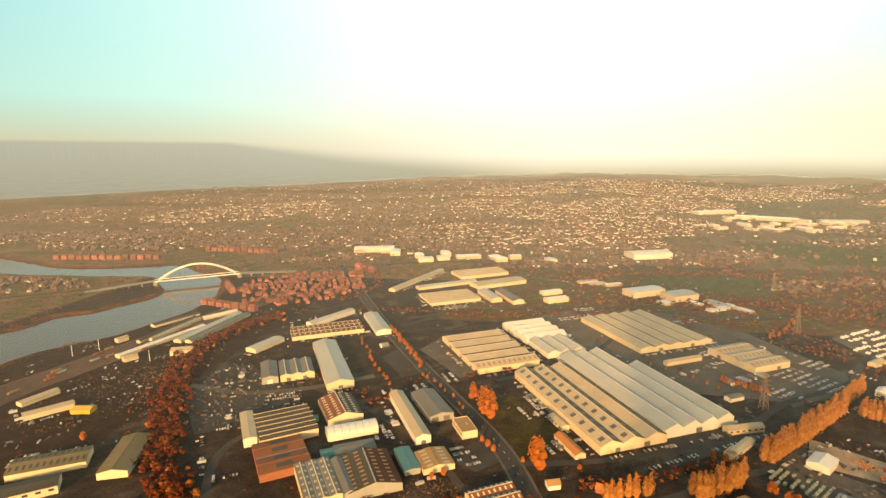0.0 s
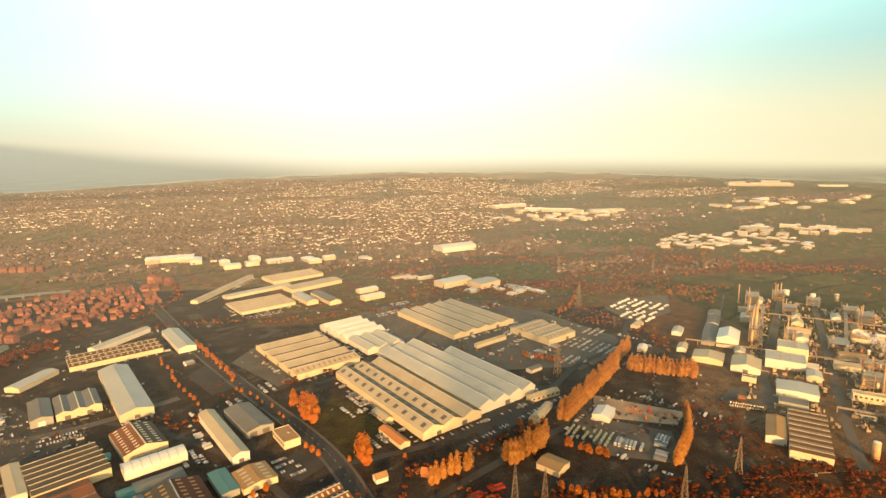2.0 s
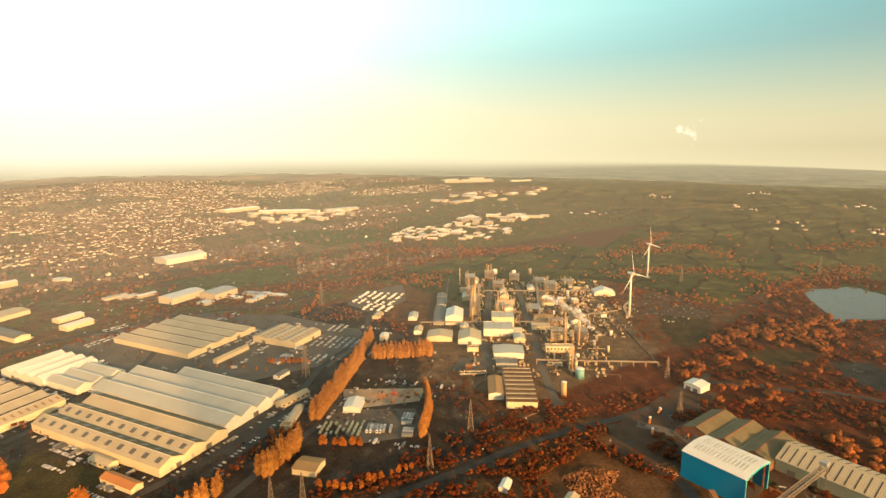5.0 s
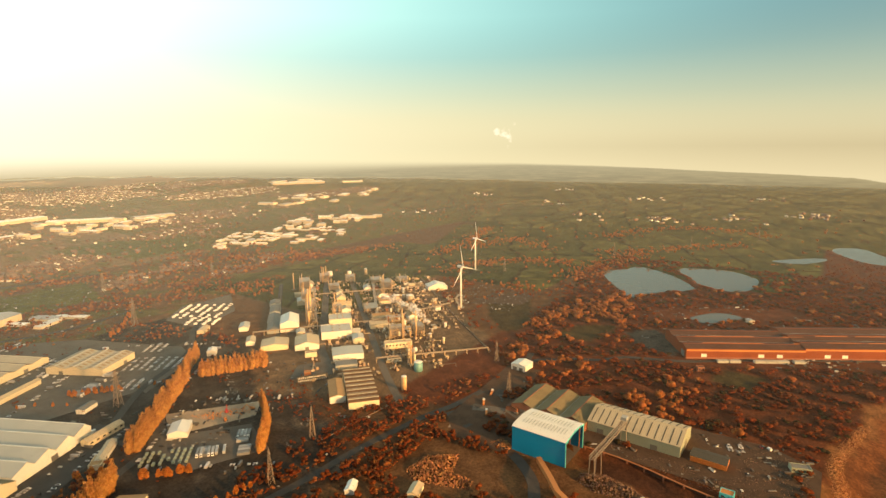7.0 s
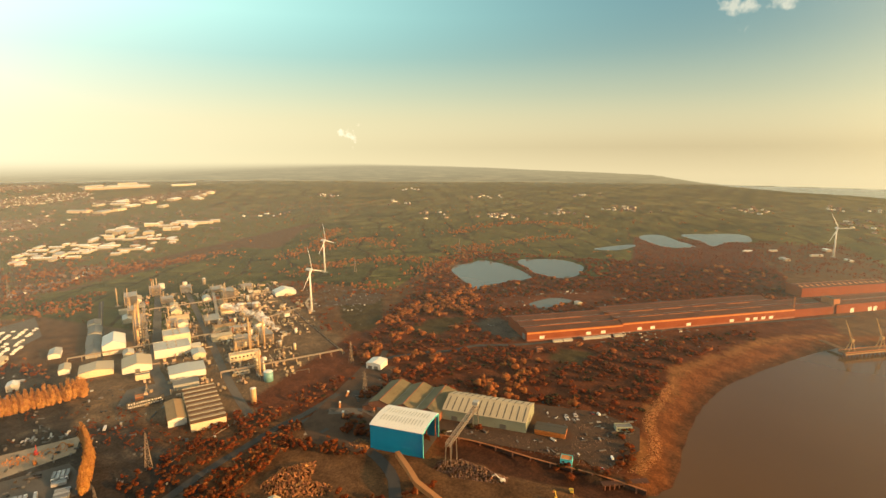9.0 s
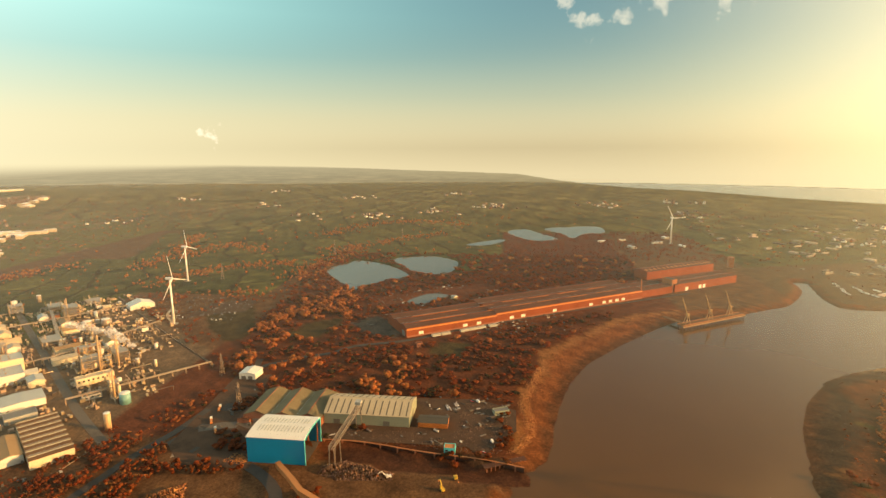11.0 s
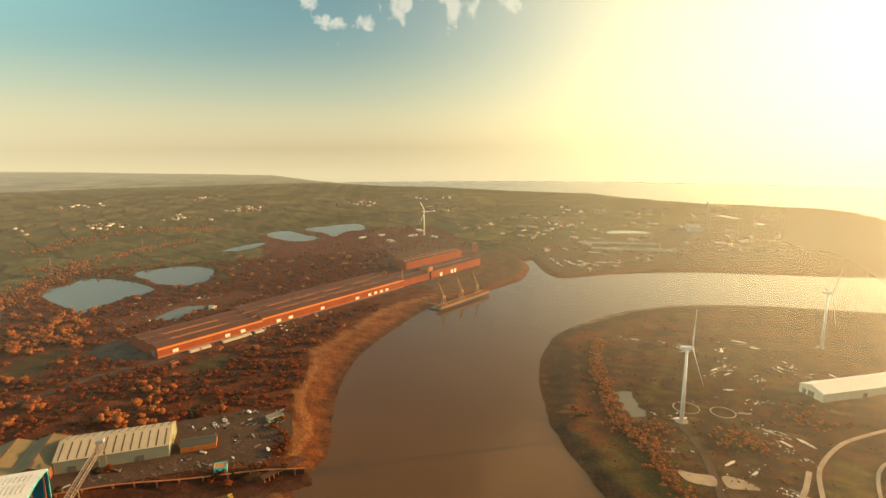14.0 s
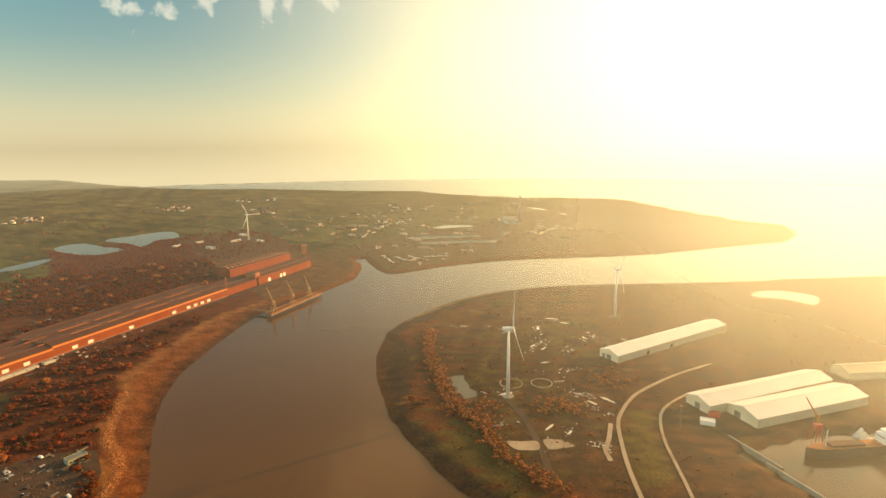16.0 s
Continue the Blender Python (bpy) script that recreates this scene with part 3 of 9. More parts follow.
col *= (1 + 0.20 * n3 + 0.12 * n2)[..., None] * np.where(fl[..., None], (1.0, 1.0, 1.0), (1.10, 0.95, 0.82))
col = np.clip(col * 0.86, 0.008, 0.8)

quad_ok = (R[:-1, :-1] < 4990) & (R[1:, :-1] < 4990) & (R[:-1, 1:] < 4990) & (R[1:, 1:] < 4990)
idx = np.arange(X.size).reshape(X.shape)
quads = np.stack([idx[:-1, :-1], idx[:-1, 1:], idx[1:, 1:], idx[1:, :-1]], -1)[quad_ok]


def grid_mesh(name, verts, quads, mat):
    me = bpy.data.meshes.new(name)
    me.vertices.add(len(verts))
    me.vertices.foreach_set("co", np.asarray(verts, np.float32).ravel())
    n = quads.shape[1]
    me.loops.add(quads.size)
    me.loops.foreach_set("vertex_index", quads.astype(np.int32).ravel())
    me.polygons.add(len(quads))
    me.polygons.foreach_set("loop_start", np.arange(0, quads.size, n, dtype=np.int32))
    me.materials.append(mat)
    me.update(calc_edges=True)
    return me


def ground_material():
    m = bpy.data.materials.new("ground_cover")
    m.use_nodes = True
    t = m.node_tree
    b = t.nodes["Principled BSDF"]
    b.inputs["Roughness"].default_value = 0.95
    b.inputs["Specular IOR Level"].default_value = 0.1
    at = t.nodes.new("ShaderNodeAttribute")
    at.attribute_name = "cover"
    c = t.nodes.new("ShaderNodeTexCoord")
    fine = node(t, "ShaderNodeTexNoise", Scale=0.35, Detail=6.0, Roughness=0.75)
    mid = node(t, "ShaderNodeTexNoise", Scale=0.05, Detail=6.0, Roughness=0.65)
    for n in (fine, mid):
        link(t, c.outputs["Object"], n.inputs["Vector"])
    col = mix(t, 1.0, at.outputs["Color"], ramp(t, mid.outputs["Fac"], [(0.3, (0.55, 0.55, 0.58)), (0.55, (1.0, 1.0, 1.0)), (0.75, (1.45, 1.35, 1.15))]), "MULTIPLY")
    col = mix(t, 1.0, col, ramp(t, fine.outputs["Fac"], [(0.32, (0.55, 0.55, 0.55)), (0.5, (1.0, 1.0, 1.0)), (0.7, (1.7, 1.6, 1.45))]), "MULTIPLY")
    # hedged fields: shades field by field, dark hedge lines between
    warp = node(t, "ShaderNodeTexNoise", Scale=0.0016, Detail=3.0)
    link(t, c.outputs["Object"], warp.inputs["Vector"])
    bend = t.nodes.new("ShaderNodeVectorMath")
    bend.operation = "MULTIPLY_ADD"
    link(t, warp.outputs["Color"], bend.inputs[0])
    bend.inputs[1].default_value = (420, 420, 0)
    link(t, c.outputs["Object"], bend.inputs[2])
    rot = t.nodes.new("ShaderNodeMapping")
    rot.inputs["Rotation"].default_value = (0, 0, radians(-24))
    link(t, bend.outputs[0], rot.inputs[0])
    fields = node(t, "ShaderNodeTexBrick", Scale=1.0, Color1=(0.78, 0.80, 0.76, 1), Color2=(1.25, 1.20, 1.10, 1), Mortar=(0.62, 0.47, 0.38, 1))
    fields.inputs["Mortar Size"].default_value, fields.inputs["Mortar Smooth"].default_value = 5.5, 0.4
    fields.inputs["Brick Width"].default_value, fields.inputs["Row Height"].default_value = 190, 105
    fields.offset, fields.squash = 0.37, 1.0
    link(t, rot.outputs[0], fields.inputs["Vector"])
    col = mix(t, at.outputs["Alpha"], col, mix(t, 1.0, col, fields.outputs["Color"], "MULTIPLY"))
    link(t, col, b.inputs["Base Color"])
    bp = node(t, "ShaderNodeBump", Strength=0.6, Distance=0.6)
    link(t, fine.outputs["Fac"], bp.inputs["Height"])
    link(t, bp.outputs[0], b.inputs["Normal"])
    return m


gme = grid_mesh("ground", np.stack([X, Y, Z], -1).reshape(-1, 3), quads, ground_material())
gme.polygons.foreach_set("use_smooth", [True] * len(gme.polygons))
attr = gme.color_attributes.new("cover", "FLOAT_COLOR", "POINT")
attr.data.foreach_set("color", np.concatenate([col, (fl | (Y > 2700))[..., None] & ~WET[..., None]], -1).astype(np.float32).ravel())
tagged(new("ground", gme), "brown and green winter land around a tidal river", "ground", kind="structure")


def level(x, y):
    """The ground's height, read off the sheet."""
    i, j = int(np.clip(np.searchsorted(gx, x) - 1, 0, len(gx) - 2)), int(np.clip(np.searchsorted(gy, y) - 1, 0, len(gy) - 2))
    u, v = (x - gx[i]) / (gx[i + 1] - gx[i]), (y - gy[j]) / (gy[j + 1] - gy[j])
    return float((Z[j, i] * (1 - u) + Z[j, i + 1] * u) * (1 - v) + (Z[j + 1, i] * (1 - u) + Z[j + 1, i + 1] * u) * v)


def levels(x, y):
    i, j = np.clip(np.searchsorted(gx, x) - 1, 0, len(gx) - 2), np.clip(np.searchsorted(gy, y) - 1, 0, len(gy) - 2)
    u, v = (x - gx[i]) / (gx[i + 1] - gx[i]), (y - gy[j]) / (gy[j + 1] - gy[j])
    return (Z[j, i] * (1 - u) + Z[j, i + 1] * u) * (1 - v) + (Z[j + 1, i] * (1 - u) + Z[j + 1, i + 1] * u) * v


# tidal river and estuary
ring = [(4845 * math.cos(2 * math.pi * k / 128), 4845 * math.sin(2 * math.pi * k / 128)) for k in range(128)]
single("river_water", Geo().add([(x, y, -5.0) for x, y in ring], [tuple(range(128))]), M["river"], "wide brown silty tidal river with smooth water", "river", kind="structure")
for name, outline in PONDS.items():
    single("pond_water", Geo().add([(x, y, -0.75) for x, y in outline], [tuple(range(len(outline)))]), M["pond"], "still grey-green pond water among scrub banks", "pond", kind="structure")

# glowing ring beyond the ground's rim, far land and haze painted on it
def bearing(t, s):
    """The compass bearing of a place as 0 to 1: 60 degrees west of north to 180 degrees, due south."""
    az = math_node(t, "ARCTAN2", s.outputs["X"], s.outputs["Y"])
    return math_node(t, "ADD", math_node(t, "MULTIPLY", az, 180 / math.pi / 240), 0.25)


def by_bearing(stops):
    return [((a + 60) / 240, c if isinstance(c, tuple) else (c, c, c)) for a, c in stops]


def distance_material():
    m = bpy.data.materials.new("painted_hazy_distance")
    m.use_nodes = True
    t = m.node_tree
    t.nodes.clear()
    c = t.nodes.new("ShaderNodeTexCoord")
    s = t.nodes.new("ShaderNodeSeparateXYZ")
    link(t, c.outputs["Object"], s.inputs[0])
    turn = bearing(t, s)
    # far plain's fields: pattern shrinks towards the skyline to fit the camera's view
    far_out = math_node(t, "MINIMUM", math_node(t, "DIVIDE", 306.0, math_node(t, "MAXIMUM", math_node(t, "SUBTRACT", 306.0, s.outputs["Z"]), 12.0)), 25.0)
    sc = t.nodes.new("ShaderNodeVectorMath")
    sc.operation = "SCALE"
    flat = t.nodes.new("ShaderNodeCombineXYZ")
    link(t, s.outputs["X"], flat.inputs[0])
    link(t, s.outputs["Y"], flat.inputs[1])
    link(t, flat.outputs[0], sc.inputs[0])
    link(t, far_out, sc.inputs["Scale"])
    n = node(t, "ShaderNodeTexNoise", Scale=0.0030, Detail=5.0, Roughness=0.66)
    link(t, sc.outputs[0], n.inputs["Vector"])
    v = t.nodes.new("ShaderNodeTexVoronoi")
    v.feature = "DISTANCE_TO_EDGE"
    v.inputs["Scale"].default_value = 0.0034
    link(t, sc.outputs[0], v.inputs["Vector"])
    hedge = math_node(t, "SUBTRACT", 1.0, math_node(t, "MULTIPLY", v.outputs["Distance"], 9.0, True))
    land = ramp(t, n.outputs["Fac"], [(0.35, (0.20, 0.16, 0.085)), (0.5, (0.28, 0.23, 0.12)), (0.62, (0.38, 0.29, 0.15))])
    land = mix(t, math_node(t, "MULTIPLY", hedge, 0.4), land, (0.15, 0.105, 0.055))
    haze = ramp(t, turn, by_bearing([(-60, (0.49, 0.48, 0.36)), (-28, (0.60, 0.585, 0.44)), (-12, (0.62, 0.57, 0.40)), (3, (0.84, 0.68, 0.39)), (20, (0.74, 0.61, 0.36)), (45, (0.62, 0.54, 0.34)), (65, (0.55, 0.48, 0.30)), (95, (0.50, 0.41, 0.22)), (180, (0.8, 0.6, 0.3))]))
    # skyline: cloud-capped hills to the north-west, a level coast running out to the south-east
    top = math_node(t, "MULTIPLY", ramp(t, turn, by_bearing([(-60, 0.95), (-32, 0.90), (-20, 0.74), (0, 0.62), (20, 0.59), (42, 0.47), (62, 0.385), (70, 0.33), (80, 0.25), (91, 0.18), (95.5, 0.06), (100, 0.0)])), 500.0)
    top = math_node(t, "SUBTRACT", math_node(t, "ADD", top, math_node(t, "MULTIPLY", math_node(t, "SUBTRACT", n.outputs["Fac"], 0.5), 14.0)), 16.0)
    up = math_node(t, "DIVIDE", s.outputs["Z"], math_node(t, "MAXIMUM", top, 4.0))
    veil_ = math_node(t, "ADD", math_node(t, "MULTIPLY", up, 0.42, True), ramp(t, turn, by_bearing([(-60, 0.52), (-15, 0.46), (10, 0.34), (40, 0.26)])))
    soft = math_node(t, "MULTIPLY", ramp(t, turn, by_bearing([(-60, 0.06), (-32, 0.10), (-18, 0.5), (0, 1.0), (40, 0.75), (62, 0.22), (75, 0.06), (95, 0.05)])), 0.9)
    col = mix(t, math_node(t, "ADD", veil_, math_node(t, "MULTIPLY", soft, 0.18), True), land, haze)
    # glows by itself; the haze is put into its colour
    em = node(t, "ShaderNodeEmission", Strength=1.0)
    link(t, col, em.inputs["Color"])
    clear = t.nodes.new("ShaderNodeBsdfTransparent")
    ms = t.nodes.new("ShaderNodeMixShader")
    solid = math_node(t, "DIVIDE", math_node(t, "SUBTRACT", 1.0, up), soft, True)
    solid = math_node(t, "MULTIPLY", ramp(t, solid, [(0.0, (0.0,) * 3), (1.0, (1.0,) * 3)], "EASE"), math_node(t, "MULTIPLY", top, 0.2, True))
    link(t, solid, ms.inputs["Fac"])
    link(t, clear.outputs[0], ms.inputs[1])
    link(t, em.outputs[0], ms.inputs[2])
    link(t, ms.outputs[0], t.nodes.new("ShaderNodeOutputMaterial").inputs[0])
    return m


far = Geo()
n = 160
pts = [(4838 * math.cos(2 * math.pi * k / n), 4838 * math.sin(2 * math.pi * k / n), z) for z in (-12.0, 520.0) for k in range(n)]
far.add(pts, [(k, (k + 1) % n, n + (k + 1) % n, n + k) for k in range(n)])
single("distance_backdrop", far, distance_material(), "glowing painted backdrop of hazy far hills and coast", "backdrop", kind="structure")


def haze_sheet_material():
    m = bpy.data.materials.new("haze_sheet")
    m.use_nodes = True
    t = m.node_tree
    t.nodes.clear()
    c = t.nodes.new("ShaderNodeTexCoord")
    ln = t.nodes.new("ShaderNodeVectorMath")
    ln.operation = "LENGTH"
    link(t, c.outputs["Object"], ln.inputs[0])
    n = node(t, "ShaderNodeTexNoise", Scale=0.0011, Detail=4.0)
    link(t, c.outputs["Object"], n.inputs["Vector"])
    # opacity grows with distance from below the camera, imitating aerial haze
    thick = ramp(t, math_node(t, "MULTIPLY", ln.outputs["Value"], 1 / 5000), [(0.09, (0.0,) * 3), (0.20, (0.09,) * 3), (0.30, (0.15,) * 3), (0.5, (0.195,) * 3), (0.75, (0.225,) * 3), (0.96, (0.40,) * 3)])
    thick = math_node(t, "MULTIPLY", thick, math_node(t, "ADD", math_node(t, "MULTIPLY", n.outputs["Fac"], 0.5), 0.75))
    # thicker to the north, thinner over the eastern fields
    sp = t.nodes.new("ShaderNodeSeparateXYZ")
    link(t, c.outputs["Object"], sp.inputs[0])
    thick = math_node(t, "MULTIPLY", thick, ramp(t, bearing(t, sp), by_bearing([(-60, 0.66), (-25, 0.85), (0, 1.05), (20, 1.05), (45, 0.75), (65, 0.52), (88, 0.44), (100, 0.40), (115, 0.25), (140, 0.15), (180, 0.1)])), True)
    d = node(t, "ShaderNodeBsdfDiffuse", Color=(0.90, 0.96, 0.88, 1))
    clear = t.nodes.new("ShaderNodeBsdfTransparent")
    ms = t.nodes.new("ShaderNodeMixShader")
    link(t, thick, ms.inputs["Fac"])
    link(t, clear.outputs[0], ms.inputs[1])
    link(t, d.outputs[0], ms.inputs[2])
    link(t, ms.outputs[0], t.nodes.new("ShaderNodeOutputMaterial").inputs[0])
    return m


# added sheet over the land that stands in for haze in the air
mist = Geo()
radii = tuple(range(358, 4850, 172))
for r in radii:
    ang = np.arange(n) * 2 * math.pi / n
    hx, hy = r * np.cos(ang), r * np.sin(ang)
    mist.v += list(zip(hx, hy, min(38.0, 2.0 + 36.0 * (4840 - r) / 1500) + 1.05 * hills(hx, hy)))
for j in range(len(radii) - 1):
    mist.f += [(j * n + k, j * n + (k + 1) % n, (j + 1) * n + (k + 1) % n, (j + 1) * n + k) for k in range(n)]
single("haze_sheet", mist, haze_sheet_material(), "added translucent sheet imitating aerial haze over the distance", "mist", kind="structure", smooth=True)


# added curtain round the camera, imitating the glare of haze towards the low sun
def glare_material():
    m = bpy.data.materials.new("sun_glare_veil")
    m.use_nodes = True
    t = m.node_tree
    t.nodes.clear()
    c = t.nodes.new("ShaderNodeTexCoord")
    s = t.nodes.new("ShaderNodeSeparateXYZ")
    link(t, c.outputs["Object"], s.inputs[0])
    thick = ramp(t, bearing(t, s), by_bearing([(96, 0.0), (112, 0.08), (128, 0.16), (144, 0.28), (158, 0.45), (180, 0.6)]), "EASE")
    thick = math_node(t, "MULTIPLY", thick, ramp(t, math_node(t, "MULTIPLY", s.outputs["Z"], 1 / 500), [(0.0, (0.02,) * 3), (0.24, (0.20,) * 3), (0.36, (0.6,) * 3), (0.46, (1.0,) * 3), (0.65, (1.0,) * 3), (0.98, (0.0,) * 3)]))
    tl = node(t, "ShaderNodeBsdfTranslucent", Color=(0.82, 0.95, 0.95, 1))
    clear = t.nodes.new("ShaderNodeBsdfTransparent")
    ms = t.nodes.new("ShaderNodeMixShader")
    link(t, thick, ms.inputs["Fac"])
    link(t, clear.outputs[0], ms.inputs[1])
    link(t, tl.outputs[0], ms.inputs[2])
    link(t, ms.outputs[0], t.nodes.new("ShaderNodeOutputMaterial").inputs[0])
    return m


# the 400 m radius keeps its foot below the camera's view
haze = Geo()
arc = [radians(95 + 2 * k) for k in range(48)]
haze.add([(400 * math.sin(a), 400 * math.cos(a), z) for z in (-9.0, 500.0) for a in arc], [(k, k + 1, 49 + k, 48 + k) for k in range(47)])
single("glare_curtain", haze, glare_material(), "added translucent curtain imitating glare towards the low sun", "mist", kind="structure", smooth=True)

# ---- sheds and factories ----
def gable_shed(label, x, y, length, width, turn, eave, ridge, roof, wall, name="warehouse", lights=0, light_mat="skylight", doors=(), windows=0, group="", ribs=0, hip=0.0, overhang=0.5):
    """A pitched shed, its ridge along its own x. lights: rooflights on each slope; doors: (side, place, width, height) with side 0, 1 for
    the gables and 2, 3 for the long walls."""
    e = thing(name, label, "building", x, y, 0, turn, group)
    w, l = width / 2, length / 2
    part("wall", Geo().push([(-w, -0.3), (w, -0.3), (w, eave), (0, ridge - 0.12), (-w, eave)], -l, l), M[wall], e)
    o, t = overhang, 0.35
    drop = o * (ridge - eave) / w
    for sgn in (-1, 1):
        out = [(sgn * (w + o), eave - drop), (0, ridge), (0, ridge + t), (sgn * (w + o), eave - drop + t)]
        part("roof_slope", Geo().push(out if sgn < 0 else out[::-1], -l - o, l + o), M[roof], e)
        slope = math.atan2(ridge - eave, w)
        for k in range(lights):
            cx = -l + length * (k + 0.5) / lights
            for fr in (0.45,):
                cy, cz = sgn * w * (1 - fr), eave + (ridge - eave) * fr + t
                hw, hl = w * 0.20, length / lights * 0.22
                dz = math.tan(slope) * hw
                g = Geo().push([(cy - hw, cz - sgn * -dz * 1.0 + 0.02), (cy + hw, cz - sgn * dz + 0.02), (cy + hw, cz - sgn * dz + 0.2), (cy - hw, cz + sgn * dz + 0.2)], cx - hl, cx + hl)
                part("rooflight", g, M[light_mat], e)
        for k in range(ribs):
            cx = -l + length * (k + 0.5) / ribs
            out = [(sgn * w * 0.96, eave + 0.04 * (ridge - eave) + t), (sgn * w * 0.14, eave + 0.86 * (ridge - eave) + t), (sgn * w * 0.14, eave + 0.86 * (ridge - eave) + t + 0.15), (sgn * w * 0.96, eave + 0.04 * (ridge - eave) + t + 0.15)]
            part("roof_strip", Geo().push(out if sgn < 0 else out[::-1], cx - 0.55, cx + 0.55), M[light_mat], e)
    part("ridge_cap", Geo().box(0, 0, ridge + t - 0.1, length + 2 * o, 0.7, 0.25), M[roof], e)
    add_doors(e, l, w, doors, windows, eave)
    return e


def add_doors(e, l, w, doors, windows, eave):
    for side, place, dw, dh, *mat in doors:
        g = Geo()
        if side < 2:
            g.box((l + 0.06) * (1 if side else -1), place, 0, 0.25, dw, dh)
        else:
            g.box(place, (w + 0.06) * (1 if side == 3 else -1), 0, dw, 0.25, dh)
        part("door", g, M[mat[0] if mat else "door"], e)
    for k in range(windows):
        cx = -l + 2 * l * (k + 0.5) / windows
        for sgn in (-1, 1):
            win = part("window", Geo().box(cx, sgn * (w + 0.03), eave * 0.52, 2 * l / windows * 0.45, 0.16, eave * 0.24), M["glass"], e)
            part("sill", Geo().box(cx, sgn * (w + 0.12), eave * 0.52 - 0.25, 2 * l / windows * 0.5, 0.3, 0.2), M["concrete"], win)


def bays(label, x, y, length, width, turn, eave, rise, count, roof, wall, name="factory", lights=0, light_mat="skylight", doors=(), skew=0.0, lights_on=None, group="", roof2=None, windows=0):
    """A factory of several pitched bays side by side, the ridges along its own x. skew shifts each ridge off its bay's middle."""
    e = thing(name, label, "factory", x, y, 0, turn, group)
    l, w, b = length / 2, width / 2, width / count
    out = [(-w, -0.3), (w, -0.3), (w, eave)]
    for k in range(count - 1, -1, -1):
        y0 = -w + k * b
        out += [(y0 + b * (0.5 + skew), eave + rise - 0.15), (y0, eave - 0.15 if k else eave)]
    part("wall", Geo().push(out, -l, l), M[wall], e)
    for k in range(count):
        y0, ym, y1 = -w + k * b, -w + k * b + b * (0.5 + skew), -w + (k + 1) * b
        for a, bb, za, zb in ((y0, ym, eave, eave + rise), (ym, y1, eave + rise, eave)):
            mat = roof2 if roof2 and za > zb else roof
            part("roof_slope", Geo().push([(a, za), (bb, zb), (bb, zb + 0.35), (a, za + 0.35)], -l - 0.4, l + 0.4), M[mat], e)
            if lights and (lights_on is None or k in lights_on):
                for j in range(lights):
                    cx = -l + length * (j + 0.5) / lights
                    u0, u1 = (0.30, 0.72)
                    ya, yb = a + (bb - a) * u0, a + (bb - a) * u1
                    z0, z1 = za + (zb - za) * u0 + 0.37, za + (zb - za) * u1 + 0.37
                    if count == 1 and rise > 5:
                        for u0, u1 in ((0.16, 0.34), (0.58, 0.76)):
                            ya, yb = a + (bb - a) * u0, a + (bb - a) * u1
                            z0, z1 = za + (zb - za) * u0 + 0.37, za + (zb - za) * u1 + 0.37
                            part("rooflight", Geo().push([(ya, z0), (yb, z1), (yb, z1 + 0.18), (ya, z0 + 0.18)], cx - length / lights * 0.15, cx + length / lights * 0.15), M[light_mat], e)
                        continue
                    part("rooflight", Geo().push([(ya, z0), (yb, z1), (yb, z1 + 0.18), (ya, z0 + 0.18)], cx - length / lights * 0.16, cx + length / lights * 0.16), M[light_mat], e)
        part("ridge_cap", Geo().box(0, ym, eave + rise + 0.2, length + 0.8, min(1.3, 0.3 + 0.06 * b), 0.3), M[wall], e)
        if k:
            part("valley_gutter", Geo().box(0, y0, eave + 0.2, length + 0.4, 0.9, 0.2), M["grey_wall"], e)
    add_doors(e, l, w, doors, windows, eave)
    return e


def flat_block(label, x, y, length, width, turn, height, roof, wall, name="building", windows=0, doors=(), plant=0, group=""):
    e = thing(name, label, "building", x, y, 0, turn, group)
    part("wall", Geo().box(0, 0, -0.3, length, width, height + 0.3), M[wall], e)
    part("roof", Geo().box(0, 0, height, length - 0.8, width - 0.8, 0.12), M[roof], e)
    for sx, sy, bx, by in ((length, 0.4, 0, width / 2 - 0.2), (length, 0.4, 0, -width / 2 + 0.2), (0.4, width - 0.8, length / 2 - 0.2, 0), (0.4, width - 0.8, -length / 2 + 0.2, 0)):
        part("parapet", Geo().box(bx, by, height, sx, sy, 0.7), M[wall], e)
    for k in range(plant):
        part("roof_unit", Geo().box(-length / 2 + length * (k + 0.5) / plant, width * 0.12 * (-1) ** k, height + 0.12, 2.4, 2.0, 1.5), M["steel"], e)
    add_doors(e, length / 2, width / 2, doors, windows, height)
    return e


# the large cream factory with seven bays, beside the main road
# roof2 darkens the slopes turned from the sun: shade put into the roof colour
bays("cream factory with ribbed roof bays and square rooflights", 50, 641, 207, 82, -62, 9, 5.5, 3, "cream_roof", "cream_wall", lights=11, lights_on=(0, 1), roof2="moss_and_shade_roof", doors=((1, -20, 6, 5), (1, 16, 7, 5.5)))
bays("large pale-roofed factory with three long bays", 111, 693, 230, 72, -62, 10, 6.0, 3, "pale_roof", "white_wall", skew=0.18, doors=((1, -20, 6, 5, "white_door"), (1, 10, 8, 6, "door"), (1, 28, 6, 5, "white_door")))
bays("shorter pale-roofed bay at the end of the large factory", 167.4, 688, 165, 24, -62, 10, 6.0, 1, "pale_roof", "white_wall", skew=0.18, doors=((1, 0, 6, 5, "white_door"),))
# brown north-west slopes: shade away from the sun put into the roof colour
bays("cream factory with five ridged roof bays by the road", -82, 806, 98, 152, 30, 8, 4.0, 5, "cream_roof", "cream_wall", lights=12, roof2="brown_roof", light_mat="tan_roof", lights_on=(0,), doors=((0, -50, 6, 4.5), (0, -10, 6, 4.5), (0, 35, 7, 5)))
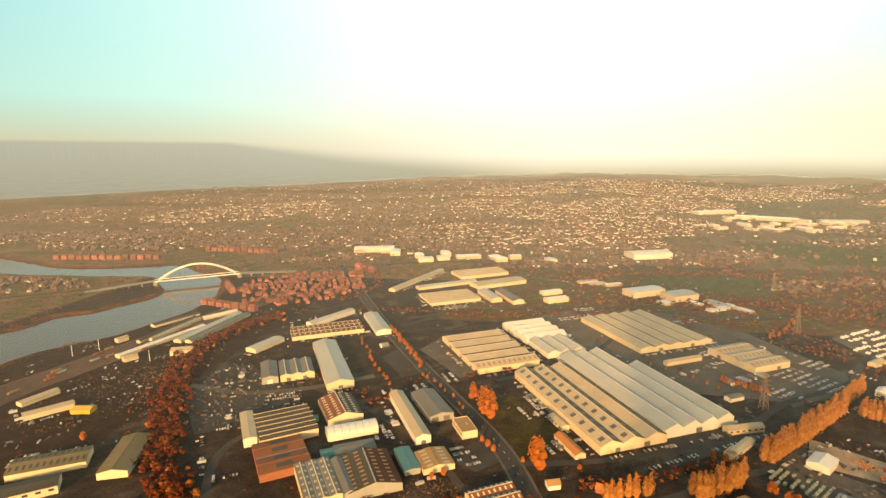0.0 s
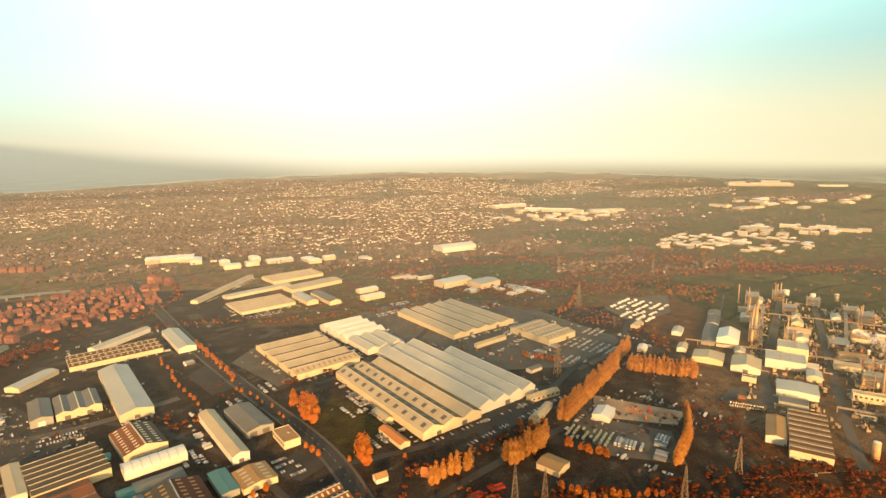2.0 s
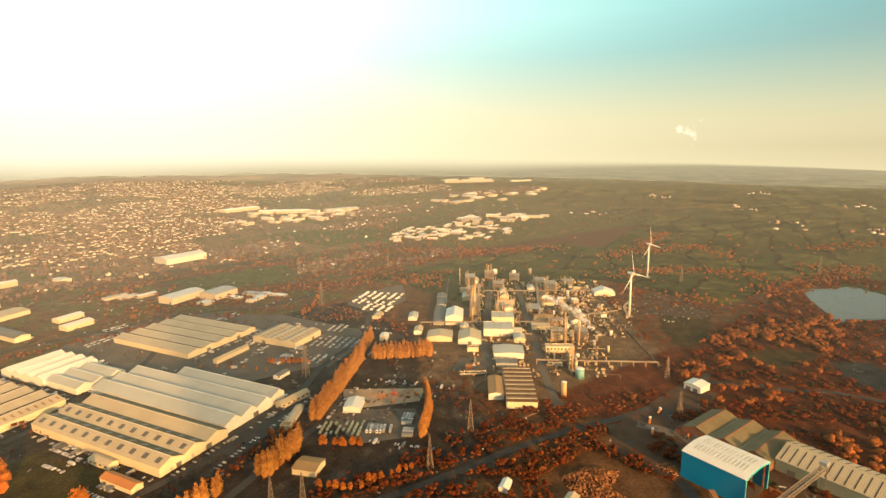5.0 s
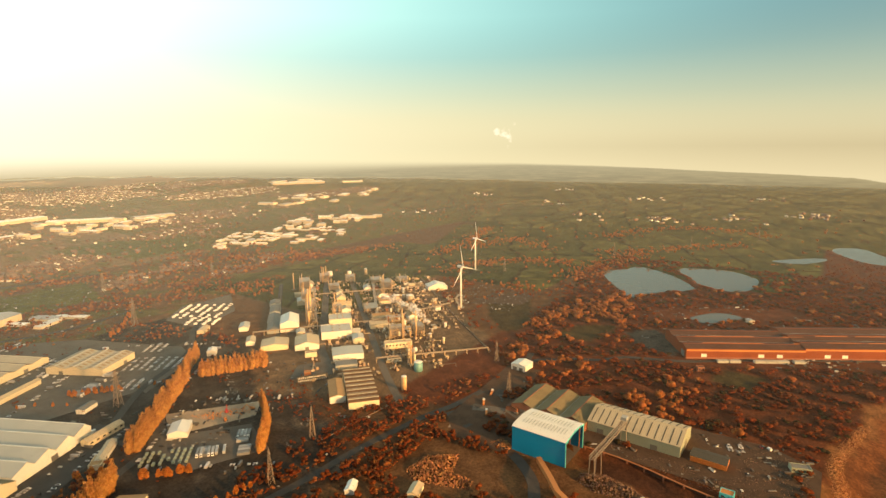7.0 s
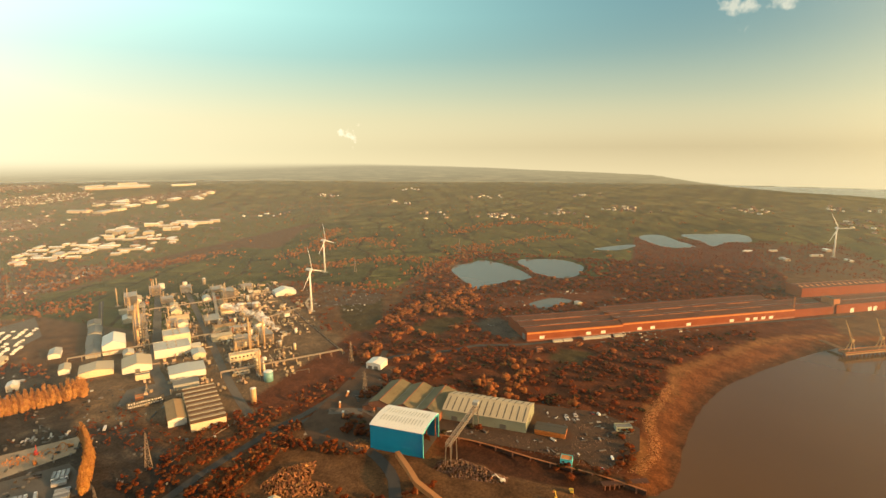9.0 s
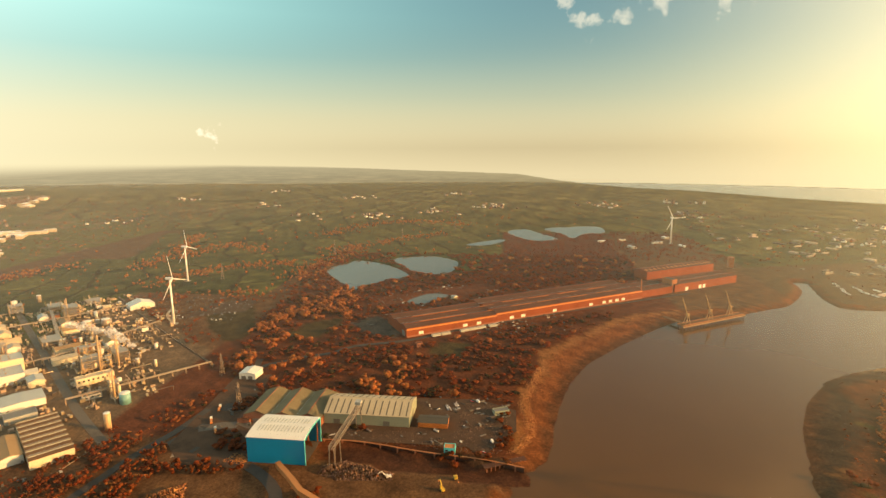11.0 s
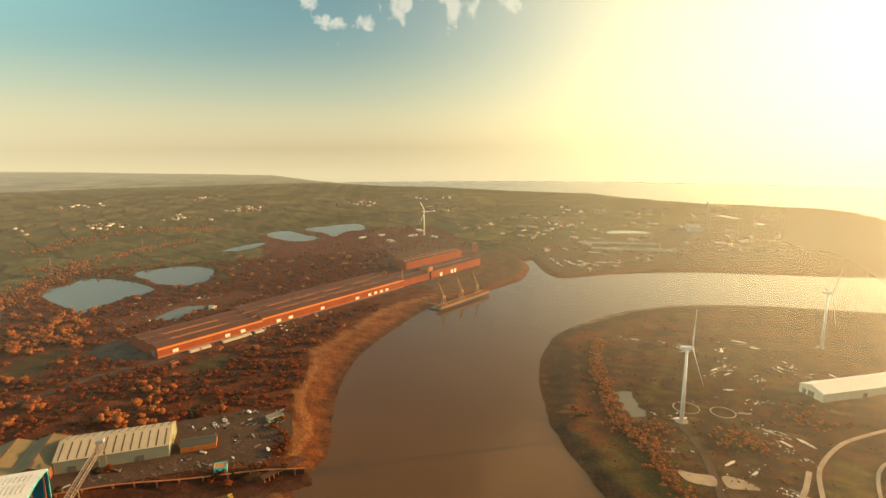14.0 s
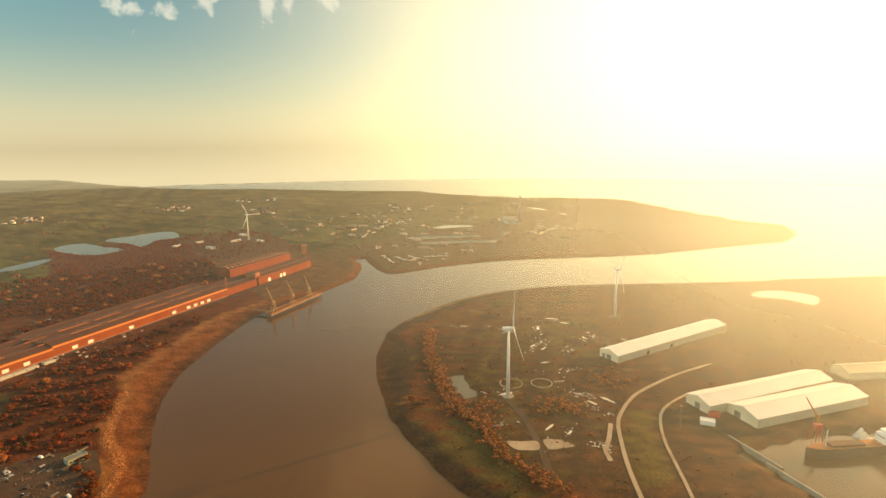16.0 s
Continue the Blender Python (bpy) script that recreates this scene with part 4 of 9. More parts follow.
bays("white factory annexe with four bright roof bays", -14, 906, 74, 92, 30, 9, 4.5, 4, "white_wall", "white_wall", doors=((0, 20, 6, 5),))
bays("white linking sheds with three pitched roofs", 24, 836, 66, 66, -62, 8, 4.5, 3, "pale_roof", "white_wall")
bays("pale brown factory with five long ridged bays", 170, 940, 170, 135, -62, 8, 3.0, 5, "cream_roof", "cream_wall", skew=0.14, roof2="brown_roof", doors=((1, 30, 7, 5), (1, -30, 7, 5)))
bays("cream factory wing with two pale roofs", 300, 830, 66, 84, 30, 9, 3.0, 3, "cream_roof", "cream_wall", lights=8, light_mat="tan_roof", doors=((0, 20, 6, 5), (2, 12, 7, 5)))
gable_shed("long narrow covered walkway between factories", 205, 806, 64, 8, 30, 6, 8, "cream_roof", "cream_wall", name="covered_walkway")

# the estate of works beyond
bays("tan-roofed works with five ribbed bays", -196, 1110, 110, 84, 30, 6, 1.8, 5, "cream_roof", "cream_wall", roof2="grey_roof")
gable_shed("very long narrow cream shed", -300, 1262, 235, 16, 72, 6, 8, "cream_roof", "cream_wall")
gable_shed("pale long shed with grey roof", -222, 1222, 150, 22, 36, 6, 8.5, "pale_roof", "cream_wall")
gable_shed("cream hall with bright end wall", -104, 1250, 130, 44, 36, 8, 11, "cream_roof", "cream_wall")
bays("tan and grey roofed hall", -160, 1352, 130, 70, 32, 7, 2.2, 4, "cream_roof", "cream_wall", roof2="grey_roof")
gable_shed("cream shed with pitched roof", -112, 1130, 82, 24, -62, 8, 11, "pale_roof", "cream_wall")
gable_shed("cream shed with pitched roof", -70, 1128, 96, 24, -62, 8, 11, "grey_roof", "cream_wall")
gable_shed("small cream shed beside the works", 18, 1178, 46, 20, 30, 7, 9, "white_wall", "cream_wall")
gable_shed("small cream shed beside the works", 28, 1118, 48, 22, 30, 8, 10, "white_wall", "cream_wall")
e = thing("sports_hall", "bright white hall with a shallow curved roof", "building", 300, 1640, 0, 20)
part("wall", Geo().box(0, 0, -0.3, 118, 62, 13), M["white_wall"], e)
part("roof", Geo().push([(31.5 * math.cos(a), 12.7 + 6 * math.sin(a)) for a in np.linspace(0, math.pi, 13)], -59.6, 59.6), M["white_wall"], e)

# works between the railway and the main road
gable_shed("long grey and cream warehouse with plain pitched roof", -304, 716, 172, 36, -60, 9, 13.5, "pale_roof", "cream_wall", doors=((1, 0, 6, 5), (3, -30, 6, 5), (3, 20, 6, 5)))
gable_shed("low pale shed by the railway trees", -443, 777, 63, 22, 73, 6, 8, "pale_roof", "cream_wall")
bays("low dark works with square rooflights and cream front", -372, 862, 122, 56, 30, 7, 2.2, 3, "brown_roof", "cream_wall", lights=14, light_mat="cream_roof")
gable_shed("long cream shed with pale roof", -391, 930, 108, 15, 64, 8, 10, "pale_roof", "white_wall")
gable_shed("pale warehouse beside the main road", -295, 909, 112, 26, -60, 8, 11, "pale_roof", "white_wall")
gable_shed("blue-grey workshop with sheet roof", -378, 668, 62, 22, -60, 9, 12, "grey_roof", "grey_wall", doors=((1, 0, 7, 6, "white_door"),))
bays("grey workshop with stacked bays and pipework", -345, 684, 56, 46, -60, 9, 2.5, 3, "grey_roof", "cream_wall", doors=((1, -12, 6, 5), (1, 10, 6, 5)))
bays("striped tan works with bright parapet walls", -285, 530, 62, 66, 36, 9, 2.4, 6, "dark_roof", "cream_wall", roof2="brown_roof")
gable_shed("bright cream end block of the striped works", -322, 515, 66, 14, -56, 10, 11, "cream_roof", "white_wall")
bays("wide rust-orange roofed works with dark rooflight bays", -258, 468, 50, 62, 36, 8, 2.0, 2, "rust_orange", "brick", lights=1, light_mat="dark_roof")
bays("pale glazed roof works", -203, 432, 64, 34, -56, 9, 1.2, 3, "grey_roof", "cream_wall", lights=6, light_mat="cream_roof")
gable_shed("green-grey narrow shed beside glazed works", -182, 442, 60, 10, -56, 9, 11, "grey_roof", "grey_wall")
bays("orange and dark spotted-roof workshop", -238, 580, 60, 42, -56, 7, 6, 1, "rust_orange", "cream_wall", lights=9, light_mat="cream_wall", roof2="dark_roof")
e = thing("vaulted_shed", "white shed with a rounded ribbed roof", "building", -206, 533, 0, 30)
part("wall", Geo().box(0, 0, -0.3, 56, 22, 6.3), M["white_wall"], e)
part("roof", Geo().push([(11.4 * math.cos(a), 5.9 + 4.5 * math.sin(a)) for a in np.linspace(0, math.pi, 11)], -28.3, 28.3), M["white_wall"], e)
for k in range(8):
    part("roof_rib", Geo().push([(11.7 * math.cos(a), 6.0 + 4.7 * math.sin(a)) for a in np.linspace(0, math.pi, 11)], -28 + k * 8 - 0.3, -28 + k * 8 + 0.3), M["pale_roof"], e)
bays("dark spotted-roof works with pale gables", -160, 455, 62, 50, -60, 8, 6, 1, "dark_roof", "grey_wall", lights=9, light_mat="tan_roof", roof2="rust_roof")
gable_shed("low teal-roofed store beside workshops", -130, 484, 42, 16, -60, 6, 7, "teal_roof", "grey_wall")
gable_shed("low grey workshop store", -190, 498, 42, 20, 30, 5, 6.5, "grey_roof", "grey_wall")
gable_shed("small turquoise store between workshops", -212, 484, 18, 14, 30, 5, 6.5, "teal_roof", "cyan")
gable_shed("small turquoise store between workshops", -262, 553, 13, 9, 30, 4, 5, "teal_roof", "cyan")
gable_shed("long cream shed with bright pitched roof", -151, 574, 118, 17, -60, 9, 12, "cream_roof", "white_wall", doors=((1, 0, 5, 4.5),))
e = gable_shed("grey ribbed open-fronted shed", -130, 606, 70, 30, -58, 8, 11, "grey_roof", "grey_wall", doors=((1, -8, 8, 6), (1, 6, 8, 6)))
flat_block("cream two-storey office block with flat roof", -82, 558, 34, 18, -62, 8, "tan_roof", "cream_wall", name="office_block", windows=6, plant=1)
gable_shed("tan-roofed store with grey slope", -103, 489, 33, 32, -60, 6, 8.5, "tan_roof", "cream_wall", lights=5, light_mat="cream_roof")
bays("orange-roofed shed with bright rooflights", -38, 438, 44, 30, 32, 6, 3, 2, "rust_orange", "cream_wall", lights=8, light_mat="cream_wall", roof2="dark_roof")
gable_shed("long low shed with open bays and cream end", -485, 420, 68, 32, 32, 7, 9.5, "moss_and_shade_roof", "cream_wall", lights=12, light_mat="dark_roof")
gable_shed("tan and grey pitched warehouse", -420, 445, 72, 28, 112, 7, 10, "moss_and_shade_roof", "cream_wall")
gable_shed("long dark-roofed shed with bright cream wall", -478, 368, 80, 24, 38, 8, 10, "dark_roof", "cream_wall", windows=8)
gable_shed("small yellow-roofed depot by the sidings", -551, 529, 24, 14, 10, 5, 7, "yellow", "yellow")
gable_shed("pale pitched railway goods store", -592, 520, 52, 14, 52, 6, 7.5, "cream_roof", "cream_wall")

# ---- wind turbines ----
def blade_geo(length=44.0):
    g, rows = Geo(), []
    for k, (s, chord, thick) in enumerate(((0.0, 1.7, 1.6), (0.06, 1.9, 1.4), (0.2, 2.9, 0.9), (0.5, 1.9, 0.5), (0.8, 1.1, 0.28), (1.0, 0.35, 0.1))):
        tw = radians(14 * (1 - s))
        rows.append([(chord * a * math.cos(tw) - thick * b * math.sin(tw), chord * a * math.sin(tw) + thick * b * math.cos(tw), 1.0 + s * length) for a, b in ((-0.35, 0), (0.0, 0.5), (0.65, 0.05), (0.0, -0.5))])
    pts = [p for r in rows for p in r]
    faces = [(4 * k + j, 4 * k + (j + 1) % 4, 4 * k + 4 + (j + 1) % 4, 4 * k + 4 + j) for k in range(len(rows) - 1) for j in range(4)]
    return g.add(pts, faces + [(0, 3, 2, 1), (20, 21, 22, 23)])


def wind_turbine(x, y, hub, spin, turn):
    e = thing("wind_turbine", "tall white three-bladed wind turbine on a tapered tower", "wind turbine", x, y, level(x, y), turn, "wind turbines")
    part("foundation", Geo().drum(0, 0, -0.4, 0.5, 7, 7, 18), M["concrete"], e)
    tower = part("tower", Geo().drum(0, 0, 0.4, hub - 1.5, 2.25, 1.25, 20), M["white_paint"], e, smooth=True)
    part("tower_door", Geo().box(0, -2.25, 1.0, 1.1, 0.25, 2.3), M["grey_wall"], tower)
    nac = Geo().push([(-1.8, -1.7), (1.8, -1.7), (2.0, 0.8), (1.3, 2.0), (-1.3, 2.0), (-2.0, 0.8)], -5.0, 5.0)
    n = part("nacelle", nac, M["white_paint"], e)
    n.matrix_basis = pose(0, 1.8, hub, 0, 0, 90)
    h = part("hub", Geo().dome(0, 0, 0, 1.9, 2.6, 14, 4).drum(0, 0, -1.6, 0.02, 1.7, 1.9, 14), M["white_paint"], e, smooth=True)
    h.matrix_basis = pose(0, -4.6, hub, 90, 0, 0)
    bl = blade_geo().mesh("blade", M["white_paint"], True)
    for k in range(3):
        b = part("blade", bl, None, e)
        b.matrix_basis = pose(0, -5.4, hub, 0, spin + 120 * k, 0)
    return e


for tx, ty, hub, spin, turn in ((837, 559, 80, -14, 0), (1128, 712, 80, -12, 0), (1735, -513, 80, -30, -69), (430, -414, 82, -4, -25), (539, -761, 82, -30, -35)):
    wind_turbine(tx, ty, hub, spin, turn)

# ---- arched road bridge over the river ----
e = thing("arch_bridge", "white steel tied-arch road bridge over the river", "bridge", -849, 1190, 0, 35)
SPAN, RISE, DECK = 186.0, 33.0, 11.0
part("deck", Geo().box(0, 0, DECK - 1.6, SPAN + 8, 24, 1.6), M["white_paint"], e, "white box-girder deck edge")
part("road_surface", Geo().box(0, 0, DECK + 0.004, SPAN + 8, 19, 0.06), M["asphalt"], e)
for sgn in (-1, 1):
    part("parapet", Geo().box(0, sgn * 11.6, DECK, SPAN + 8, 0.4, 1.3), M["white_paint"], e)
    arch = Geo()
    prev = None
    for k in range(33):
        s = -1 + 2 * k / 32
        z = DECK - 3 + (RISE + 3) * (1 - s * s)
        p = (s * SPAN / 2, sgn * (11.8 - 7.5 * (1 - s * s)), z)
        if prev:
            arch.beam(prev, p, 2.7)
        prev = p
    part("arch", arch, M["white_paint"], e)
    for k in range(1, 16):
        s = -1 + 2 * k / 16
        part("hanger", Geo().beam((s * SPAN / 2, sgn * 11.4, DECK), (s * SPAN / 2, sgn * (11.8 - 7.5 * (1 - s * s)), DECK - 3 + (RISE + 3) * (1 - s * s)), 0.16), M["steel"], e)
for k in range(-2, 3):
    s = k * 0.22
    yy = 11.8 - 7.5 * (1 - s * s)
    part("cross_brace", Geo().beam((s * SPAN / 2, -yy, DECK - 3 + (RISE + 3) * (1 - s * s)), (s * SPAN / 2, yy, DECK - 3 + (RISE + 3) * (1 - s * s)), 1.0), M["white_paint"], e)
for sx in (-1, 1):
    part("abutment", Geo().box(sx * (SPAN / 2 + 3), 0, -8, 9, 25, DECK + 6.4), M["concrete"], e)
    for k in range(4):
        part("approach_pier", Geo().box(sx * (SPAN / 2 + 32 + 28 * k), 0, -3, 3, 14, max(1.5, DECK + 1.4 - 2.2 * (k + 1))), M["concrete"], e)
    ramp_g = Geo()
    a, b = sx * (SPAN / 2 + 4), sx * (SPAN / 2 + 150)
    out = [(a, -11, DECK - 1.4), (a, 11, DECK - 1.4), (b, 11, -0.8), (b, -11, -0.8), (a, -11, DECK), (a, 11, DECK), (b, 11, 0.3), (b, -11, 0.3)]
    ramp_g.add(out, [(0, 1, 2, 3), (4, 5, 6, 7), (0, 1, 5, 4), (1, 2, 6, 5), (2, 3, 7, 6), (3, 0, 4, 7)])
    part("approach_ramp", ramp_g, M["concrete"], e)

# ---- lattice pylons ----
def pylon(h=46.0):
    e = thing("electricity_pylon", "tall rusty-grey lattice electricity pylon with three cross-arms", "pylon", 0, 0, 0, 0, "electricity pylons")
    half = lambda z: 3.9 * (1 - z / h * 0.86)  # noqa: E731
    zs = [h * s for s in (0, 0.17, 0.32, 0.45, 0.57, 0.68, 0.78, 0.87, 0.95)]
    for sx, sy in ((-1, -1), (1, -1), (1, 1), (-1, 1)):
        part("leg", Geo().beam((sx * half(0), sy * half(0), -0.3), (sx * half(h), sy * half(h), h), 0.42, 4, 0.26), M["pylon"], e)
    for k in range(len(zs) - 1):
        g, a, b = Geo(), half(zs[k]), half(zs[k + 1])
        c = [(-1, -1), (1, -1), (1, 1), (-1, 1)]
        for j in range(4):
            p, q = c[j], c[(j + 1) % 4]
            g.beam((p[0] * a, p[1] * a, zs[k]), (q[0] * b, q[1] * b, zs[k + 1]), 0.2)
            g.beam((q[0] * a, q[1] * a, zs[k]), (p[0] * b, p[1] * b, zs[k + 1]), 0.2)
            g.beam((p[0] * b, p[1] * b, zs[k + 1]), (q[0] * b, q[1] * b, zs[k + 1]), 0.18)
        part("bracing", g, M["pylon"], e)
    for z, w in ((0.63, 8.5), (0.76, 7.5), (0.89, 6.0)):
        for sgn in (-1, 1):
            g = Geo()
            for sy in (-1, 1):
                g.beam((sgn * half(h * z), sy * half(h * z), h * z), (sgn * w, 0, h * z + 0.4), 0.22)
                g.beam((sgn * half(h * z), sy * half(h * z), h * (z + 0.05)), (sgn * w, 0, h * z + 0.4), 0.2)
            arm = part("cross_arm", g, M["pylon"], e)
            part("insulator", Geo().drum(sgn * (w - 0.3), 0, h * z - 2.4, h * z + 0.3, 0.18, 0.18, 6), M["glass"], arm)
    part("peak", Geo().beam((0, 0, h * 0.99), (0, 0, h * 1.05), 0.3), M["pylon"], e)
    return e


first = pylon()
spots = ((264, 667, 46, 20), (419, 960, 50, 25), (350, 420, 36, 60), (274, 389, 34, 70), (127, 409, 40, 80), (150, 398, 40, 80), (643, 366, 30, 60), (492, 1256, 44, 30), (560, 300, 30, 70), (700, 1180, 40, 40), (1480, 480, 40, 10), (1720, 330, 40, 10), (1960, 180, 40, 10), (1150, 640, 36, 40))
for k, (x, y, h, turn) in enumerate(spots):
    m = pose(x, y, level(x, y), 0, 0, turn) @ Matrix.Diagonal((h / 46, h / 46, h / 46, 1))
    if k:
        copy_thing(first, m)
    else:
        first.matrix_basis = m

# power-station chimney and plant on the far shore
e = thing("tall_chimney", "slender grey concrete power-station chimney", "chimney", 1486, -1458, level(1486, -1458))
part("shaft", Geo().drum(0, 0, -0.5, 100, 5.5, 3.6, 18), M["concrete"], e, smooth=True)
part("rim", Geo().drum(0, 0, 97, 101, 4.0, 4.0, 18), M["grey_wall"], e)
flat_block("low grey power-station building", 1500, -1420, 90, 40, -30, 18, "grey_roof", "grey_wall", name="power_station")
e = thing("tall_chimney", "short pale chimney at a far works", "chimney", 1020, -1900, level(1020, -1900))
part("shaft", Geo().drum(0, 0, -0.5, 55, 3.5, 2.4, 14), M["white_paint"], e, smooth=True)

# ---- riverside yard: blue shed, hall, quay ----
e = thing("ship_shed", "large bright blue shed with white roof, open at its end", "shed", 474, 208, 0, 0)
W2, L2, HE = 22.0, 28.5, 26.0
prof = [(22.6, 25.8), (14.0, 27.6), (0.0, 28.8), (-14.0, 27.6), (-22.6, 25.8), (-22.6, 26.3), (-14.0, 28.1), (0.0, 29.3), (14.0, 28.1), (22.6, 26.3)]
part("wall", Geo().box(-W2 + 0.3, 0, -0.3, 0.6, 2 * L2, HE + 0.3), M["blue_wall"], e, "bright blue sheet wall")
part("wall", Geo().box(W2 - 0.3, 0, -0.3, 0.6, 2 * L2, HE + 0.3), M["blue_wall"], e)
end = [(W2 - 0.6, -0.3), (W2 - 0.6, 26.0), (14.0, 27.5), (0, 28.7), (-14.0, 27.5), (-W2 + 0.6, 26.0), (-W2 + 0.6, -0.3)]
g = Geo().push(end, -0.3, 0.3)
w = part("end_wall", g, M["blue_wall"], e)
w.matrix_basis = pose(0, L2 - 0.35, 0, 0, 0, 90)
r = part("roof", Geo().push(prof, -L2 - 0.4, L2 + 0.4), M["white_wall"], e, "off-white sheet roof")
r.matrix_basis = pose(0, 0, 0, 0, 0, 90)
for k in range(14):
    for sgn in (-1, 1):
        cy = -L2 + 6 + k * 3.4
        v = Geo().push([(cy - 0.3, 0), (cy + 0.3, 0), (cy + 0.3, 0.4), (cy - 0.3, 0.4)], 3.0, 12.5, 0, -0.78)
        vent = part("roof_vent", v, M["pale_roof"], e)
        vent.matrix_basis = Matrix.Translation((0, 0, 28.95)) @ (Matrix.Diagonal((-1, 1, 1, 1)) if sgn < 0 else Matrix.Identity(4))
part("door_frame", Geo().box(-W2 + 0.3, -L2 - 0.3, 0, 1.4, 0.6, HE), M["cyan"], e, "turquoise steel edge")
part("door_frame", Geo().box(W2 - 0.3, -L2 - 0.3, 0, 1.4, 0.6, HE), M["cyan"], e)
for a, b in (((-W2, 25.5), (-14, 27.3)), ((-14, 27.3), (0, 28.5)), ((0, 28.5), (14, 27.3)), ((14, 27.3), (W2, 25.5))):
    part("gable_trim", Geo().beam((a[0], -L2 - 0.4, a[1]), (b[0], -L2 - 0.4, b[1]), 1.3), M["cyan"], e)
for k in range(6):
    for sx in (-1, 1):
        part("column", Geo().box(sx * (W2 - 1.3), -L2 + 3 + k * 10.0, 0, 0.9, 0.9, HE), M["rust"], e)
part("floor", Geo().box(0, 0, 0.0, 2 * W2 - 1.4, 2 * L2 - 1.0, 0.1), M["yard"], e)

gable_shed("long cream-roofed hall with dark roof strips and grey-green walls", 556, 141, 94, 48, 90, 12, 20, "cream_roof", "green_wall", name="dock_hall", ribs=13, light_mat="dark_roof", doors=((3, -22, 7, 6), (3, 15, 6, 7), (3, 33, 7, 6), (0, 0, 9, 8)))
bays("old mossy-roofed sheds with tan slopes", 556, 233, 62, 88, 0, 9, 5, 3, "moss_and_shade_roof", "brick", roof2="moss_and_shade_roof", doors=((0, 30, 7, 5),))
gable_shed("rusty lean-to annexe of the old sheds", 535, 276, 26, 14, 0, 5, 7, "rust_roof", "brick")
gable_shed("plain white depot shed", 642, 325, 22, 22, 0, 8, 10, "white_wall", "white_wall", doors=((0, -4, 6, 5), (0, 5, 6, 5)))
gable_shed("low dark shed with rusty rails along its side", 542, 69, 32, 17, 90, 6, 8, "dark_roof", "rust")
for k in range(5):
    single("slatted_rail", Geo().box(532.6, 69, 1.2 + 1.1 * k, 0.3, 31, 0.35), M["orange"], "rusty orange horizontal rail on a dark shed", "rail", "shed rails")
flat_block("small turquoise cabin with rust-orange roof", 490, 46, 11, 9, 90, 6, "orange_roof", "cyan", name="quay_cabin", windows=2)
flat_block("low grey site office by the shore", 574, -3, 17, 9, 110, 5, "grey_roof", "green_wall", name="site_office", windows=4)
flat_block("small brick gatehouse near the mill", 773, 122, 9, 7, -57, 6, "rust_roof", "brick", name="gatehouse", windows=2)

# quay wall with buttresses
quay = tagged(new("quay_wall"), "brown sheet-piled quay wall with timber fenders", "quay", kind="structure")
line_q = curve_through([(499, 181), (498, 134), (487, 74), (480, 15), (470, -26)], 6)
for k in range(len(line_q) - 1):
    (x0, y0), (x1, y1) = line_q[k], line_q[k + 1]
    part("panel", Geo().box((x0 + x1) / 2, (y0 + y1) / 2, -8, math.hypot(x1 - x0, y1 - y0) + 0.1, 1.4, 8.25, math.degrees(math.atan2(y1 - y0, x1 - x0))), M["rust_roof"], quay)
    part("coping", Geo().box((x0 + x1) / 2, (y0 + y1) / 2, 0.254, math.hypot(x1 - x0, y1 - y0) + 0.1, 2.0, 0.4, math.degrees(math.atan2(y1 - y0, x1 - x0))), M["rust"], quay)
    if k % 3 == 1:
        part("buttress", Geo().box(x0 - 1.4, y0, -8, 1.6, 1.4, 8.6), M["brick"], quay)
# timber pier at the river's edge
e = thing("timber_pier", "dark decaying timber pier at the river edge", "pier", 478, -8, 0, -64)
part("deck", Geo().box(0, 0, -0.6, 44, 7, 0.6), M["rust_roof"], e)
for k in range(10):
    for sy in (-1, 1):
        part("pile", Geo().box(-20 + 4.4 * k, sy * 3.2, -8, 0.7, 0.7, 7.4 + (k % 3) * 0.5), M["brick"], e)

# ship-loader: lattice boom on legs
e = thing("ship_loader", "grey lattice ship-loading gantry crossing the yard", "gantry crane", 0, 0, 0, 0)
A, B = Vector((447, 152, 20.5)), Vector((529, 147, 24.0))
d = (B - A).normalized()
side = Vector((-d.y, d.x, 0)) * 2.2
up = Vector((0, 0, 3.6))
for o, nm in ((side, "lower_chord"), (-side, "lower_chord"), (side + up, "upper_chord"), (-side + up, "upper_chord")):
    part(nm, Geo().beam(A + o, B + o, 0.55), M["steel"], e)
for k in range(18):
    p, q = A.lerp(B, k / 18), A.lerp(B, (k + 1) / 18)
    g = Geo()
    for s in (side, -side):
        g.beam(p + s, q + s + up, 0.3).beam(p + s, p + s + up, 0.3)
    g.beam(p + side, q - side, 0.25).beam(p + side + up, p - side + up, 0.25)
    part("bracing", g, M["steel"], e)
for fx, hgt in ((0.02, 20.5), (0.20, 21.0), (0.95, 23.7)):
    p = A.lerp(B, fx)
    for s in (side, -side):
        part("leg", Geo().beam((p.x + s.x * 1.5, p.y + s.y * 1.5, -7.0 if fx < 0.5 else 0.0), (p.x + s.x, p.y + s.y, hgt), 0.8), M["steel"], e)
part("cabin", Geo().box(526, 147.5, 27.9, 7, 6, 3.2), M["grey_wall"], e)
part("walkway", Geo().beam(A + Vector((0, 0, 0.3)), B + Vector((0, 0, 0.3)), 0.7), M["pylon"], e)


